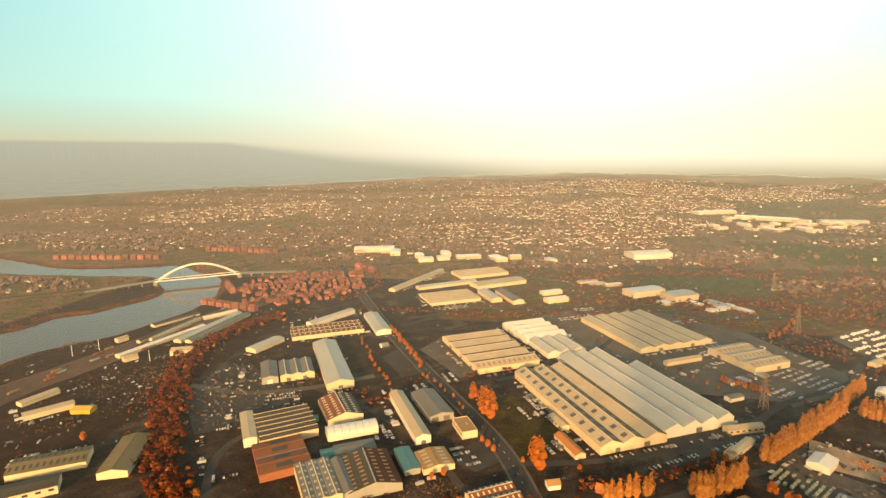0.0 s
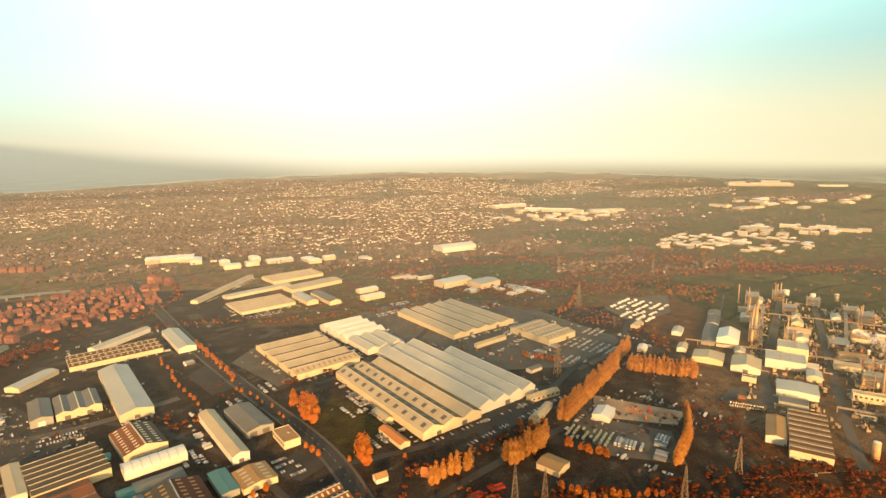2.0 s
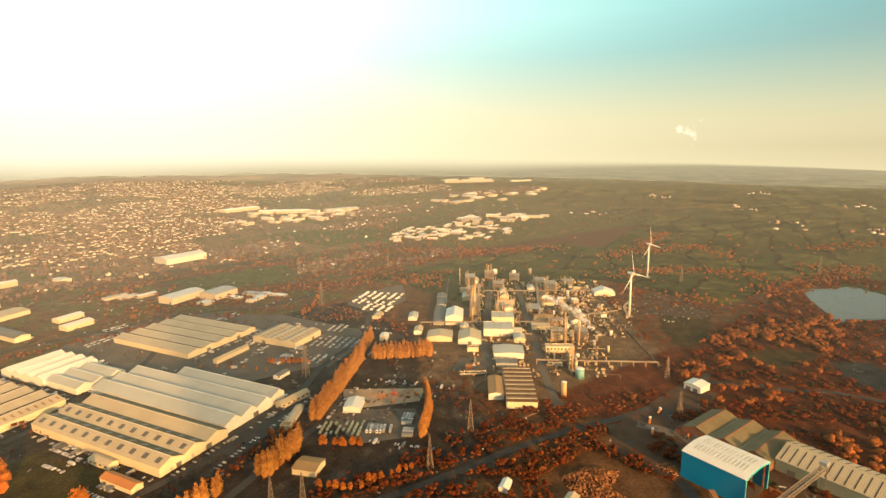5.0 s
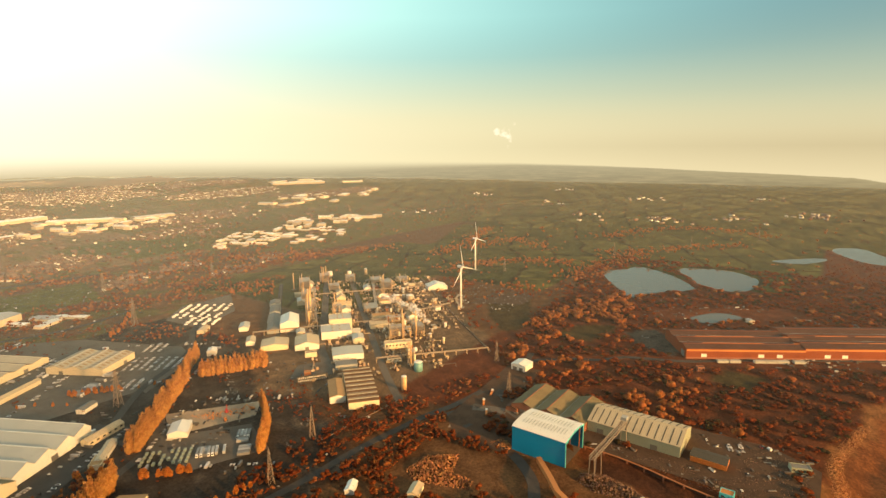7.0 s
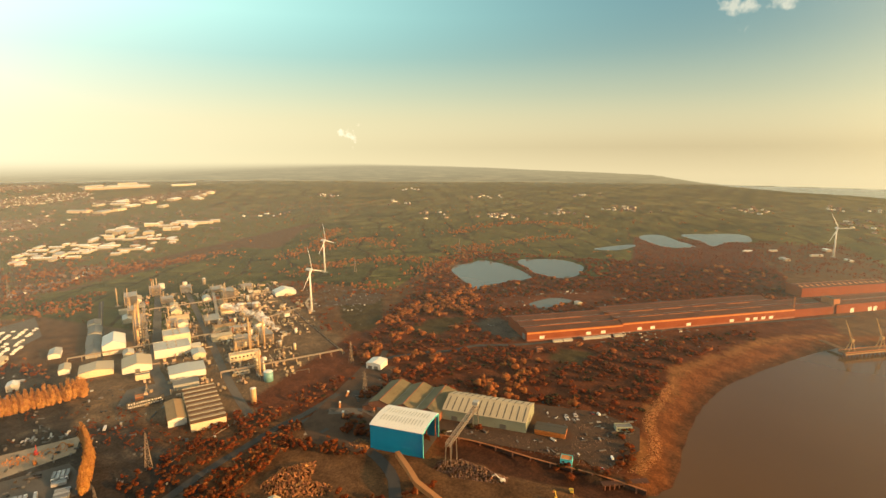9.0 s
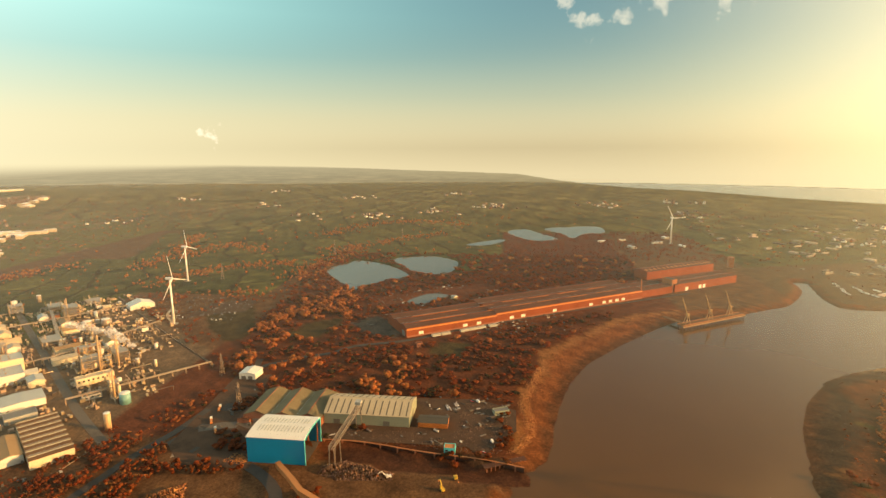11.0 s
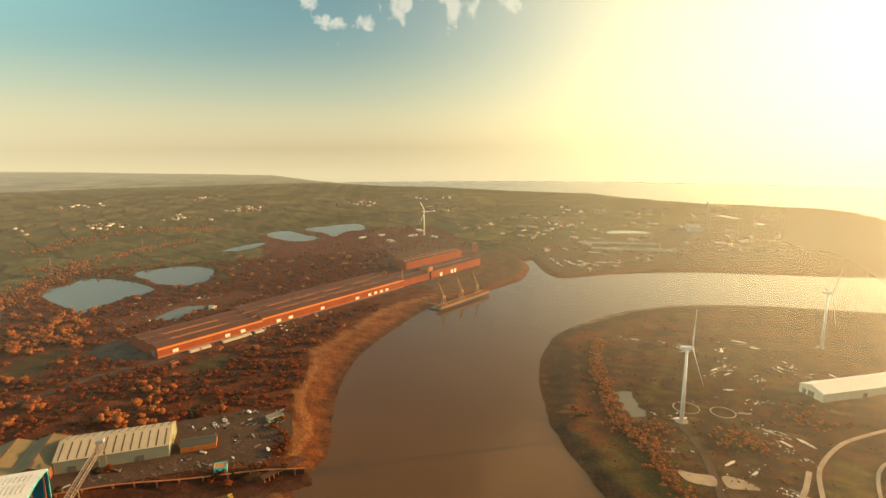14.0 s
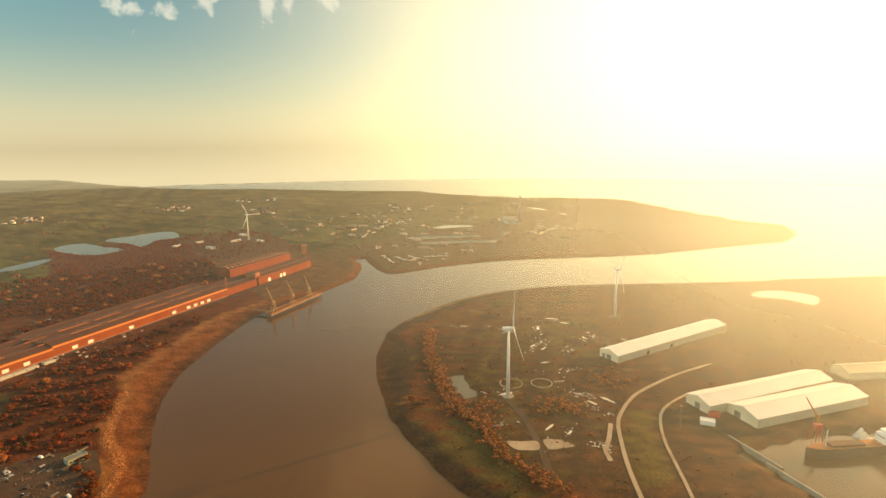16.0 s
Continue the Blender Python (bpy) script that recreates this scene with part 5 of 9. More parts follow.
def pile(name, label, outline, height, count, size, mat, seed, spike=0.5):
    """A heap of broken pieces inside an outline, one mesh."""
    rng, g, poly = random.Random(seed), Geo(), np.array(outline, float)
    lo, hi = poly.min(0), poly.max(0)
    got = 0
    while got < count:
        x, y = rng.uniform(lo[0], hi[0]), rng.uniform(lo[1], hi[1])
        hit, far = inside(np.array([x]), np.array([y]), poly)
        if not hit[0]:
            continue
        z = level(x, y) + height * min(1.0, far[0] / 7) * (0.75 + 0.25 * math.sin(x * 0.3 + y * 0.2)) * rng.uniform(0.55, 1)
        a, s = rng.uniform(0, 6.3), size * rng.uniform(0.4, 1.4)
        v = [(x + s * rng.uniform(0.5, 1) * math.cos(a + k * 2.1), y + s * rng.uniform(0.5, 1) * math.sin(a + k * 2.1), z - s * rng.uniform(0.2, 0.8)) for k in range(3)]
        g.add(v + [(x + s * rng.uniform(-0.3, 0.3), y + s * rng.uniform(-0.3, 0.3), z + s * spike)], [(0, 1, 3), (1, 2, 3), (2, 0, 3), (2, 1, 0)])
        got += 1
    return single(name, g, M[mat], label, "heap", kind="stuff")


pile("scrap_heap", "long heap of rusty mixed scrap metal", [(454, 164), (463, 140), (449, 93), (437, 93), (432, 142), (439, 164)], 6.0, 1500, 1.3, "scrap", 5)
pile("rubble_mounds", "ochre rock and spoil mounds lit by low sun", [(362, 303), (393, 300), (414, 275), (384, 262), (385, 238), (370, 236), (352, 283)], 5.0, 900, 1.9, "spoil", 6)
pile("ochre_stack", "orange-brown stacked timber and sheeting beside a blue shed", [(448, 262), (466, 256), (462, 236), (446, 238)], 3.0, 160, 1.6, "rock", 61)
pile("yard_debris", "rows of rusty scrap and stored steel in the yard", [(503, 178), (530, 170), (532, 75), (490, 20)], 1.0, 900, 1.0, "scrap", 7)
pile("yard_debris", "scattered scrap and pallets beside the shore", [(500, 60), (540, 50), (600, 45), (590, -15), (525, -18), (487, 0)], 1.0, 1300, 1.0, "scrap", 8)
pile("rock_revetment", "sunlit ochre boulders along the river bank crest", [(492, -8), (534, -27), (568, -28), (602, -22), (633, -28), (690, -44), (716, -50), (714, -63), (631, -41), (602, -36), (568, -42), (534, -41), (494, -22)], 1.2, 2400, 1.15, "rock", 9, 0.3)


def excavator(x, y, turn, mat, z=0.0):
    e = thing("excavator", "scrap-handling excavator with raised folding arm", "excavator", x, y, z, turn, "excavators")
    for sy in (-1, 1):
        part("track", Geo().push([(sy * 1.5 - 0.4, 0.0), (sy * 1.5 + 0.4, 0.0), (sy * 1.5 + 0.4, 0.9), (sy * 1.5 - 0.4, 0.9)], -2.3, 2.3), M["rubber"], e)
    part("body", Geo().box(-0.4, 0, 1.0, 4.6, 3.0, 1.6), M[mat], e)
    cab = part("cab", Geo().box(1.2, 0.8, 2.6, 1.8, 1.3, 1.7), M[mat], e)
    part("windscreen", Geo().box(2.13, 0.8, 2.9, 0.08, 1.1, 1.2), M["glass"], cab)
    part("boom", Geo().beam((1.6, -0.4, 2.2), (6.0, -0.4, 7.4), 0.9, 4, 0.6), M[mat], e)
    part("stick", Geo().beam((6.0, -0.4, 7.4), (9.6, -0.4, 5.0), 0.6, 4, 0.4), M[mat], e)
    part("grab", Geo().drum(9.7, -0.4, 3.2, 4.9, 0.9, 0.3, 6), M["rust"], e)
    return e


excavator(441, 97, 110, "white_wall")
excavator(428, 46, 30, "yellow")
excavator(446, 36, 200, "yellow")
excavator(330, 546, 60, "red")
excavator(352, 528, 150, "orange")
excavator(318, 530, 240, "orange")
# long covered conveyor on the near side
e = thing("covered_conveyor", "orange covered conveyor sloping beside the scrap yard", "conveyor", 0, 0)
cpts = [(444, 203, 5), (416, 178, 9), (398, 163, 11), (380, 135, 12)]
for k in range(3):
    part("housing", Geo().beam(cpts[k], cpts[k + 1], 5.2), M["orange_roof"], e)
    part("trestle", Geo().beam((cpts[k + 1][0], cpts[k + 1][1], -0.2), cpts[k + 1], 1.0), M["rust"], e)

# ---- steelworks along the river ----
U = Vector((0.540, -0.842))
NV = Vector((0.842, 0.540))


def along(s, off):
    p = Vector((812, 149)) + U * s + NV * off
    return p.x, p.y


x, y = along(82, 39)
dr = tuple((2, s - 82, 8, 7.5, "white_door") for s in (24, 104, 130))
e = bays("long rust-red rolling mill with brown roof and white doors", x, y, 166, 86, -57.3, 15, 3.0, 3, "rust_roof", "red_wall", name="rolling_mill", doors=dr + ((0, -30, 12, 9, "door"),))
# orange strip added as painted sunlight along the wall top
part("eave_band", Geo().box(0, -43.1, 11.6, 166, 0.3, 2.4), M["orange"], e, "orange band painted as sunlight under the eave")
part("wall_base", Geo().box(0, -43.2, -0.2, 166, 0.3, 3.0), M["brick"], e)
x, y = along(333, 45)
dr = tuple((2, s - 333, 8, 7.5, "white_door") for s in (196, 220, 288, 372, 404, 420, 436, 452))
e = bays("very long rust-red rolling mill with brown roof bays", x, y, 336, 96, -57.3, 17, 3.0, 3, "rust_roof", "red_wall", name="rolling_mill", doors=dr)
# the same painted sunlight on the longer wall
part("eave_band", Geo().box(0, -48.1, 13.6, 336, 0.3, 2.4), M["orange"], e, "orange band painted as sunlight under the eave")
part("wall_base", Geo().box(0, -48.2, -0.2, 336, 0.3, 3.0), M["brick"], e)
x, y = along(545, 30)
bays("low brown linking shed of the mill", x, y, 86, 60, -57.3, 14, 3, 2, "rust_roof", "red_wall", name="rolling_mill")
x, y = along(690, 26)
bays("rust-red end hall of the mill with tall front", x, y, 190, 52, -57.3, 16, 3.0, 2, "rust_roof", "red_wall", name="rolling_mill", doors=((2, -60, 8, 8, "white_door"), (2, -20, 8, 8, "white_door"), (2, -8, 8, 8, "white_door")))
bays("upper rust-red hall with rows of roof vents", 1310, -402, 212, 40, -58.8, 18, 4.0, 1, "rust_roof", "red_wall", name="rolling_mill", lights=16, light_mat="orange_roof")
x, y = along(597, 16)
flat_block("brown square tower block at the mill", x, y, 14, 26, -57.3, 26, "dark_roof", "rust", name="mill_tower")
x, y = along(507, 6)
e = thing("mill_chimney", "rusty slim chimney at the mill", "chimney", x, y, 0)
part("shaft", Geo().drum(0, 0, -0.2, 36, 1.5, 1.1, 10), M["rust"], e)
e = thing("mill_chimney", "rusty works tower behind the mill end", "tower", 1395, -560, 0)
part("shaft", Geo().box(0, 0, -0.2, 12, 12, 26), M["rust"], e)
for s in (30, 70, 150, 205, 262, 330, 400):
    for off in (10.5, 39):
        x, y = along(s + 20, off)
        z = 19.2 if s < 160 else 21.2
        single("roof_monitor", Geo().box(x, y, z - 0.6, 46 if s != 150 else 30, 0.9, 1.0, -57.3), M["rust"], "orange-brown ridge ventilator along the mill roof", "roof vent", "mill roof ventilators")
for s in (45, 62, 96, 112, 128, 150):
    x, y = along(s, -16)
    single("site_cabin", Geo().box(x, y, -0.2, 15, 6, 3.6, -57.3), M["pale_roof"], "low pale cabin in front of the mill", "cabin", "mill cabins")

# jetty with derricks
e = thing("jetty", "long concrete jetty on piles in the river", "jetty", 949, -361, 0, -58.3)
part("deck", Geo().box(0, 0, 1.2, 152, 13, 1.4), M["brown_roof"], e)
for sy in (-6.2, 6.2):
    part("handrail", Geo().box(0, sy, 2.6, 152, 0.2, 1.1), M["rust"], e)
part("fender_beam", Geo().box(0, -6.8, -0.4, 152, 0.6, 1.6), M["tan_roof"], e)
part("access_bridge", Geo().box(-60, 28, 0.7, 9, 46, 0.9), M["brown_roof"], e)
for k in range(20):
    for sy in (-5.4, 0, 5.4):
        part("pile", Geo().drum(-73 + 7.7 * k, sy, -8.5, 1.25, 0.55, 0.55, 6), M["rust_roof"], e)
for k, off in enumerate((-62, -8, 42)):
    px_, py_ = 949 + 0.525 * off, -361 - 0.851 * off
    c = thing("dock_derrick", "tan steel dock derrick with leaning mast", "crane", px_, py_, 2.6, 122, "jetty derricks")
    for sy in (-3, 3):
        part("leg", Geo().beam((5, sy, 0), (-2, sy * 0.4, 17), 0.9), M["tan_roof"], c)
        part("leg", Geo().beam((-6, sy, 0), (-2, sy * 0.4, 17), 0.9), M["tan_roof"], c)
    part("slew_house", Geo().box(-2, 0, 14, 5, 4, 4), M["tan_roof"], c)
    part("jib", Geo().beam((-1, 0, 16), (14, 0, 48), 1.5, 4, 0.6), M["tan_roof"], c)
    part("jib_stay", Geo().beam((-3, 0, 20), (12, 0, 44), 0.25), M["steel"], c)

# ---- chemical works ----
PA = 50.0                                  # the works' grid: columns along 50 degrees
PU = Vector((math.cos(radians(PA)), math.sin(radians(PA))))
PV = Vector((PU.y, -PU.x))


def stack(x, y, h, r, mat="pipe", name="process_stack", label="slim pale steel process stack"):
    e = thing(name, label, "stack", x, y, 0)
    part("shaft", Geo().drum(0, 0, -0.2, h, r, r * 0.8, 10), M[mat], e, smooth=True)
    part("flange", Geo().drum(0, 0, h * 0.6, h * 0.6 + 0.8, r * 1.3, r * 1.3, 10), M["steel"], e)
    part("base", Geo().box(0, 0, -0.2, r * 5, r * 5, 1.4), M["concrete"], e)
    return e


def tank(x, y, h, r, mat, label, name="storage_tank"):
    e = thing(name, label, "tank", x, y, 0)
    part("shell", Geo().drum(0, 0, -0.2, h, r, r, 20), M[mat], e, smooth=True)
    part("roof", Geo().dome(0, 0, h, r, r * 0.22, 20, 3), M["white_wall"], e, smooth=True)
    part("stair", Geo().beam((r + 0.4, 0, 0), (0, r + 0.4, h), 0.6), M["steel"], e)
    return e


def rack(p, q, h=6.5, label="elevated pipe rack carrying pale pipes"):
    e = thing("pipe_rack", label, "pipe rack", 0, 0, 0, 0, "pipe racks")
    p, q = Vector((*p, h)), Vector((*q, h))
    d = (q - p)
    n = max(2, int(d.length / 16))
    s = Vector((-d.y, d.x, 0)).normalized() * 2.2
    for k in range(n + 1):
        c = p + d * (k / n)
        g = Geo()
        for o in (s, -s):
            g.beam((c.x + o.x, c.y + o.y, -0.2), (c.x + o.x, c.y + o.y, h), 0.5)
        g.beam(c + s, c - s, 0.5)
        part("trestle", g, M["pipe"], e)
    for j in range(5):
        o = s * (-0.9 + 0.45 * j) + Vector((0, 0, 0.6))
        part("pipe", Geo().beam(p + o, q + o, 0.55 if j % 2 else 0.8, 6), M["pipe" if j % 2 else "steel"], e)
    return e


def off_road(p, d):
    """True where a place keeps d metres clear of the two service roads."""
    for (x0, y0), (x1, y1) in (((852, 950), (541, 623)), ((541, 623), (480, 540)), ((900, 925), (538, 491)), ((538, 491), (469, 401)), ((987, 776), (671, 394)), ((756, 996), (500, 690))):
        dx, dy = x1 - x0, y1 - y0
        s = min(1, max(0, ((p.x - x0) * dx + (p.y - y0) * dy) / (dx * dx + dy * dy)))
        if math.hypot(p.x - x0 - s * dx, p.y - y0 - s * dy) < d:
            return False
    return True


def process_frame(x, y, l, w, h, seed, turn=PA, stacks=3):
    """An open steel structure with decks, vessels and pipes."""
    rng = random.Random(seed)
    e = thing("process_unit", "tall open steel process unit with vessels and pipes", "process unit", x, y, 0, turn, "process units")
    nx, ny, nz = max(2, int(l / 9)), 1, max(2, int(h / 6))
    for i in range(nx + 1):
        for j in range(ny + 1):
            part("column", Geo().beam((-l / 2 + l * i / nx, -w / 2 + w * j / ny, -0.2), (-l / 2 + l * i / nx, -w / 2 + w * j / ny, h * (1 if (i + j) % 2 else 0.8)), 0.45), M["pipe"], e)
    for k in range(1, nz + 1):
        cut = rng.uniform(0.5, 1.0)
        part("deck", Geo().box(-l / 2 * (1 - cut), 0, k * h / nz * 0.8, l * cut, w, 0.35), M["steel"], e)
        g = Geo()
        for j in range(ny + 1):
            g.beam((-l / 2, -w / 2 + w * j / ny, k * h / nz * 0.8 + 1.2), (l / 2, -w / 2 + w * j / ny, k * h / nz * 0.8 + 1.2), 0.22)
        part("handrail", g, M["yellow"], e)
    for k in range(rng.randint(4, 7)):
        r, vh = rng.uniform(0.9, 2.2), rng.uniform(4, h * 0.7)
        z = rng.choice((0, h / nz * 0.8 + 0.35))
        v = part("vessel", Geo().drum(rng.uniform(-l / 2, l / 2), rng.uniform(-w / 2, w / 2), z, z + vh, r, r, 10), M[rng.choice(("pipe", "white_wall", "steel", "rust", "cream_wall"))], e, smooth=True)
    for k in range(stacks):
        part("flue", Geo().drum(-l / 2 + l * (k + 0.6) / (stacks + 0.2), w * 0.25, 0, h * rng.uniform(1.15, 1.5), 0.9, 0.75, 10), M["pipe"], e, smooth=True)
    for k in range(8):
        z = rng.uniform(1, h * 0.8)
        part("pipe", Geo().beam((-l / 2, rng.uniform(-w / 2, w / 2), z), (l / 2, rng.uniform(-w / 2, w / 2), z), 0.45, 6), M["pipe"], e)
    return e


bays("ribbed tan and white roofed warehouse of the works", 462, 460, 36, 102, -40, 9, 1.1, 8, "brown_roof", "cream_wall", name="warehouse", roof2="tan_roof")
gable_shed("pale lean-to warehouse beside the ribbed one", 438, 477, 52, 19, PA, 8, 10, "tan_roof", "white_wall")
gable_shed("bright white steep-roofed process house", 572, 735, 52, 30, PA, 14, 20, "white_wall", "white_wall", name="process_house")
gable_shed("cream shed with pitched roof", 530, 641, 42, 36, PA, 8, 13, "cream_roof", "white_wall", doors=((0, 0, 6, 5),))
gable_shed("cream works shed by the fence", 498, 678, 34, 40, PA, 7, 10, "cream_roof", "cream_wall")
for k, (x, y, l) in enumerate(((556, 738, 44), (585, 776, 50), (622, 820, 46), (650, 858, 30))):
    gable_shed("grey works store in a row by the fence", x - 8, y + 10, l, 19, PA, 6, 8.5, "grey_roof", "grey_wall", group="fence stores")
flat_block("white laboratory block with crowded roof", 590, 640, 40, 48, PA, 12, "pale_roof", "white_wall", name="laboratory", windows=7, plant=5)
flat_block("white process block with stepped roof", 626, 668, 34, 38, PA, 17, "pale_roof", "cream_wall", name="process_block", windows=5, plant=6)
gable_shed("cream store with pale roof", 536, 558, 34, 44, PA, 8, 9, "pale_roof", "white_wall")
flat_block("pale blue-grey office block", 506, 530, 20, 30, PA, 6, "grey_roof", "grey_wall", name="office_block", windows=5)
gable_shed("bright white tent-roofed shed near the turbine", 926, 684, 30, 42, PA, 7, 14, "white_wall", "white_wall")
flat_block("cream control building with flat roof", 606, 520, 42, 13, -40, 9, "cream_roof", "cream_wall", name="control_building", windows=8, plant=2)
flat_block("low grey substation with flat roof", 562, 489, 20, 12, -40, 5, "grey_roof", "grey_wall", name="substation", windows=3)
process_frame(622, 742, 60, 13, 36, 1, PA, 4)
process_frame(664, 790, 50, 14, 26, 2, PA, 2)
process_frame(700, 845, 44, 16, 24, 3, PA, 2)
process_frame(655, 706, 22, 16, 32, 4, PA, 3)
process_frame(760, 920, 40, 22, 26, 5, PA, 2)
process_frame(830, 935, 34, 20, 24, 6, PA, 3)
process_frame(862, 884, 30, 20, 20, 7, PA, 1)
process_frame(855, 768, 36, 22, 26, 8, PA, 2)
process_frame(790, 860, 40, 22, 18, 9, PA, 1)
process_frame(640, 545, 34, 16, 26, 10, -40, 2)
process_frame(668, 530, 30, 16, 24, 11, PA, 2)
process_frame(575, 470, 18, 10, 20, 12, PA, 2)
process_frame(725, 690, 44, 26, 12, 13, PA, 1)
process_frame(760, 640, 36, 20, 14, 14, PA, 1)
process_frame(935, 790, 40, 22, 14, 15, PA, 1)
process_frame(890, 830, 44, 24, 14, 16, PA, 1)
process_frame(690, 600, 30, 16, 16, 17, -40, 1)
for x, y, h, r in ((635, 535, 52, 1.3), (653, 522, 46, 1.2), (564, 460, 36, 1.4), (742, 935, 37, 1.2), (826, 933, 34, 1.2), (832, 931, 36, 1.2), (612, 728, 60, 1.5), (622, 738, 56, 1.4), (632, 750, 58, 1.5)):
    stack(x, y, h, r)
tank(553, 438, 13, 6.0, "teal", "teal storage tank with pale dome roof")
tank(494, 414, 19, 3.4, "pipe", "tall ochre steel storage silo", "silo")
tank(870, 960, 12, 6, "white_wall", "white storage tank with dome roof")
tank(905, 930, 10, 5, "white_wall", "white storage tank with dome roof")
tank(935, 905, 14, 4, "steel", "grey storage tank with dome roof")
rng = random.Random(44)
for k in range(30):
    a, b = rng.uniform(-150, 210), rng.uniform(10, 170)
    p = Vector((640, 650)) + PU * a * 1.2 + PV * b
    if not off_road(p, 12):
        continue
    tank(p.x, p.y, rng.uniform(5, 11), rng.uniform(1.8, 3.6), rng.choice(("pipe", "white_wall", "steel", "cream_wall")), "small pale process tank in the works")
for k in range(46):
    a, b = rng.uniform(-190, 300), rng.choice((rng.uniform(-70, -20), rng.uniform(30, 190)))
    p = Vector((620, 640)) + PU * a + PV * b
    if not off_road(p, 15) or 0.92 * p.x + 0.39 * p.y > 1150 or (b > 60 and p.y < 520):
        continue
    flat_block("small flat-roofed works cabin", p.x, p.y, rng.uniform(7, 18), rng.uniform(5, 10), PA + rng.choice((0, 90)), rng.uniform(3, 7), rng.choice(("pale_roof", "grey_roof", "tan_roof")), rng.choice(("white_wall", "cream_wall", "grey_wall", "rust")), name="works_cabin", group="works cabins")
for k, (x, y) in enumerate([(606, 618), (652, 690), (690, 720), (712, 752), (744, 790), (770, 822), (520, 600), (558, 690), (680, 836), (716, 876), (590, 590), (560, 520), (616, 590), (700, 560), (735, 600), (775, 700), (810, 740), (830, 800), (700, 640), (840, 860), (780, 930), (660, 610)]):
    p = Vector((x, y))
    if off_road(p, 13):
        gable_shed("low cream works shed between pipe racks", x, y, rng.uniform(18, 34), rng.uniform(12, 19), PA + (90 if k % 3 == 0 else 0), rng.uniform(5, 8), rng.uniform(8.5, 11), rng.choice(("cream_roof", "pale_roof", "cream_roof", "tan_roof")), rng.choice(("cream_wall", "white_wall")), name="works_shed", group="works sheds")
rack((730, 840), (918, 694))
rack((507, 747), (658, 633))
rack((541, 505), (668, 395))
rack((648, 633), (830, 580))
rack((600, 700), (760, 890), 8)
rack((690, 640), (880, 830), 7)
rng = random.Random(88)
clutter = Geo()
for k in range(1900):
    a, b = rng.uniform(-220, 330), rng.uniform(-75, 210)
    p = Vector((640, 650)) + PU * a + PV * b
    if not off_road(p, 9) or wobble(np.array([p.x]), np.array([p.y]), 45, 3)[0] < -0.45 or p.y < 0.96 * p.x - 240 or p.y < 405 or (b > 120 and a < -60):
        continue
    if rng.random() < 0.72:
        clutter.box(p.x, p.y, -0.1, rng.uniform(1.5, 6), rng.uniform(1.2, 3.5), rng.uniform(1.0, 4.0), PA + rng.choice((0, 90)))
    elif rng.random() < 0.6:
        clutter.drum(p.x, p.y, -0.1, rng.uniform(2, 7), rng.uniform(0.7, 1.9), None, 8)
    else:
        q = p + (PU if rng.random() < 0.5 else PV) * rng.uniform(8, 26)
        z = rng.uniform(2, 6)
        clutter.beam((p.x, p.y, z), (q.x, q.y, z), 0.7, 4).beam((p.x, p.y, -0.1), (p.x, p.y, z), 0.4).beam((q.x, q.y, -0.1), (q.x, q.y, z), 0.4)
single("works_clutter", clutter, material("mixed_plant_paint", (0.40, 0.29, 0.17), 0.6, vary=0.3, island=0.85), "dense pale pipework, drums and plant on the works", "plant clutter", kind="stuff")
# steam-cooled kilns that give off mist
tank(800, 690, 12, 7, "steel", "squat grey cooling tower wreathed in steam", "cooling_tower")
tank(815, 668, 12, 7, "steel", "squat grey cooling tower wreathed in steam", "cooling_tower")
# painted board on the fence
e = thing("painted_board", "long dark board painted with large white lettering", "sign board", 446, 531, 0, -33)
part("board", Geo().box(0, 0, -0.2, 40, 0.5, 9.0), M["black_board"], e)
rng = random.Random(3)
for row in range(2):
    xx = -18.5
    while xx < 17:
        wd = rng.uniform(1.0, 2.2)
        part("painted_bar", Geo().box(xx + wd / 2, -0.3, 1.5 + 3.7 * row, wd * 0.5, 0.12, rng.uniform(1.2, 2.4)), M["mural_white"], e)
        xx += wd + rng.uniform(0.4, 0.9)
for k in range(12):
    part("post", Geo().box(-19.5 + 3.5 * k, 0.5, -0.2, 0.4, 0.4, 9.0), M["steel"], e)

# ---- compounds between the factory and the works ----
gable_shed("small white shed in the machinery compound", 274, 546, 26, 20, PA, 6, 8.5, "white_wall", "white_wall")
gable_shed("ochre-roofed works building behind poplars", 180, 458, 24, 22, -50, 6, 8, "tan_roof", "cream_wall")
gable_shed("long cream low store beside the road", 208, 566, 40, 9, PA, 5, 6.5, "cream_roof", "white_wall")
flat_block("cream canteen with tan roof by the factory", 195, 552, 20, 11, PA, 5, "tan_roof", "cream_wall", windows=3)
gable_shed("low cream gatehouse along the factory front", 22, 590, 30, 11, -62, 5, 7, "cream_roof", "cream_wall", windows=4)
gable_shed("orange-roofed lean-to at the factory corner", 32, 540, 44, 12, -62, 5, 7.5, "orange_roof", "cream_wall")
gable_shed("brick canteen with orange roof", 62, 468, 18, 10, -20, 4, 7, "orange_roof", "brick")
gable_shed("small cream house with pitched roof", 14, 468, 12, 9, 20, 5, 8, "tan_roof", "white_wall", name="house")
gable_shed("low grey store beyond the factory", 238, 688, 22, 10, 30, 5, 6.5, "grey_roof", "white_wall")


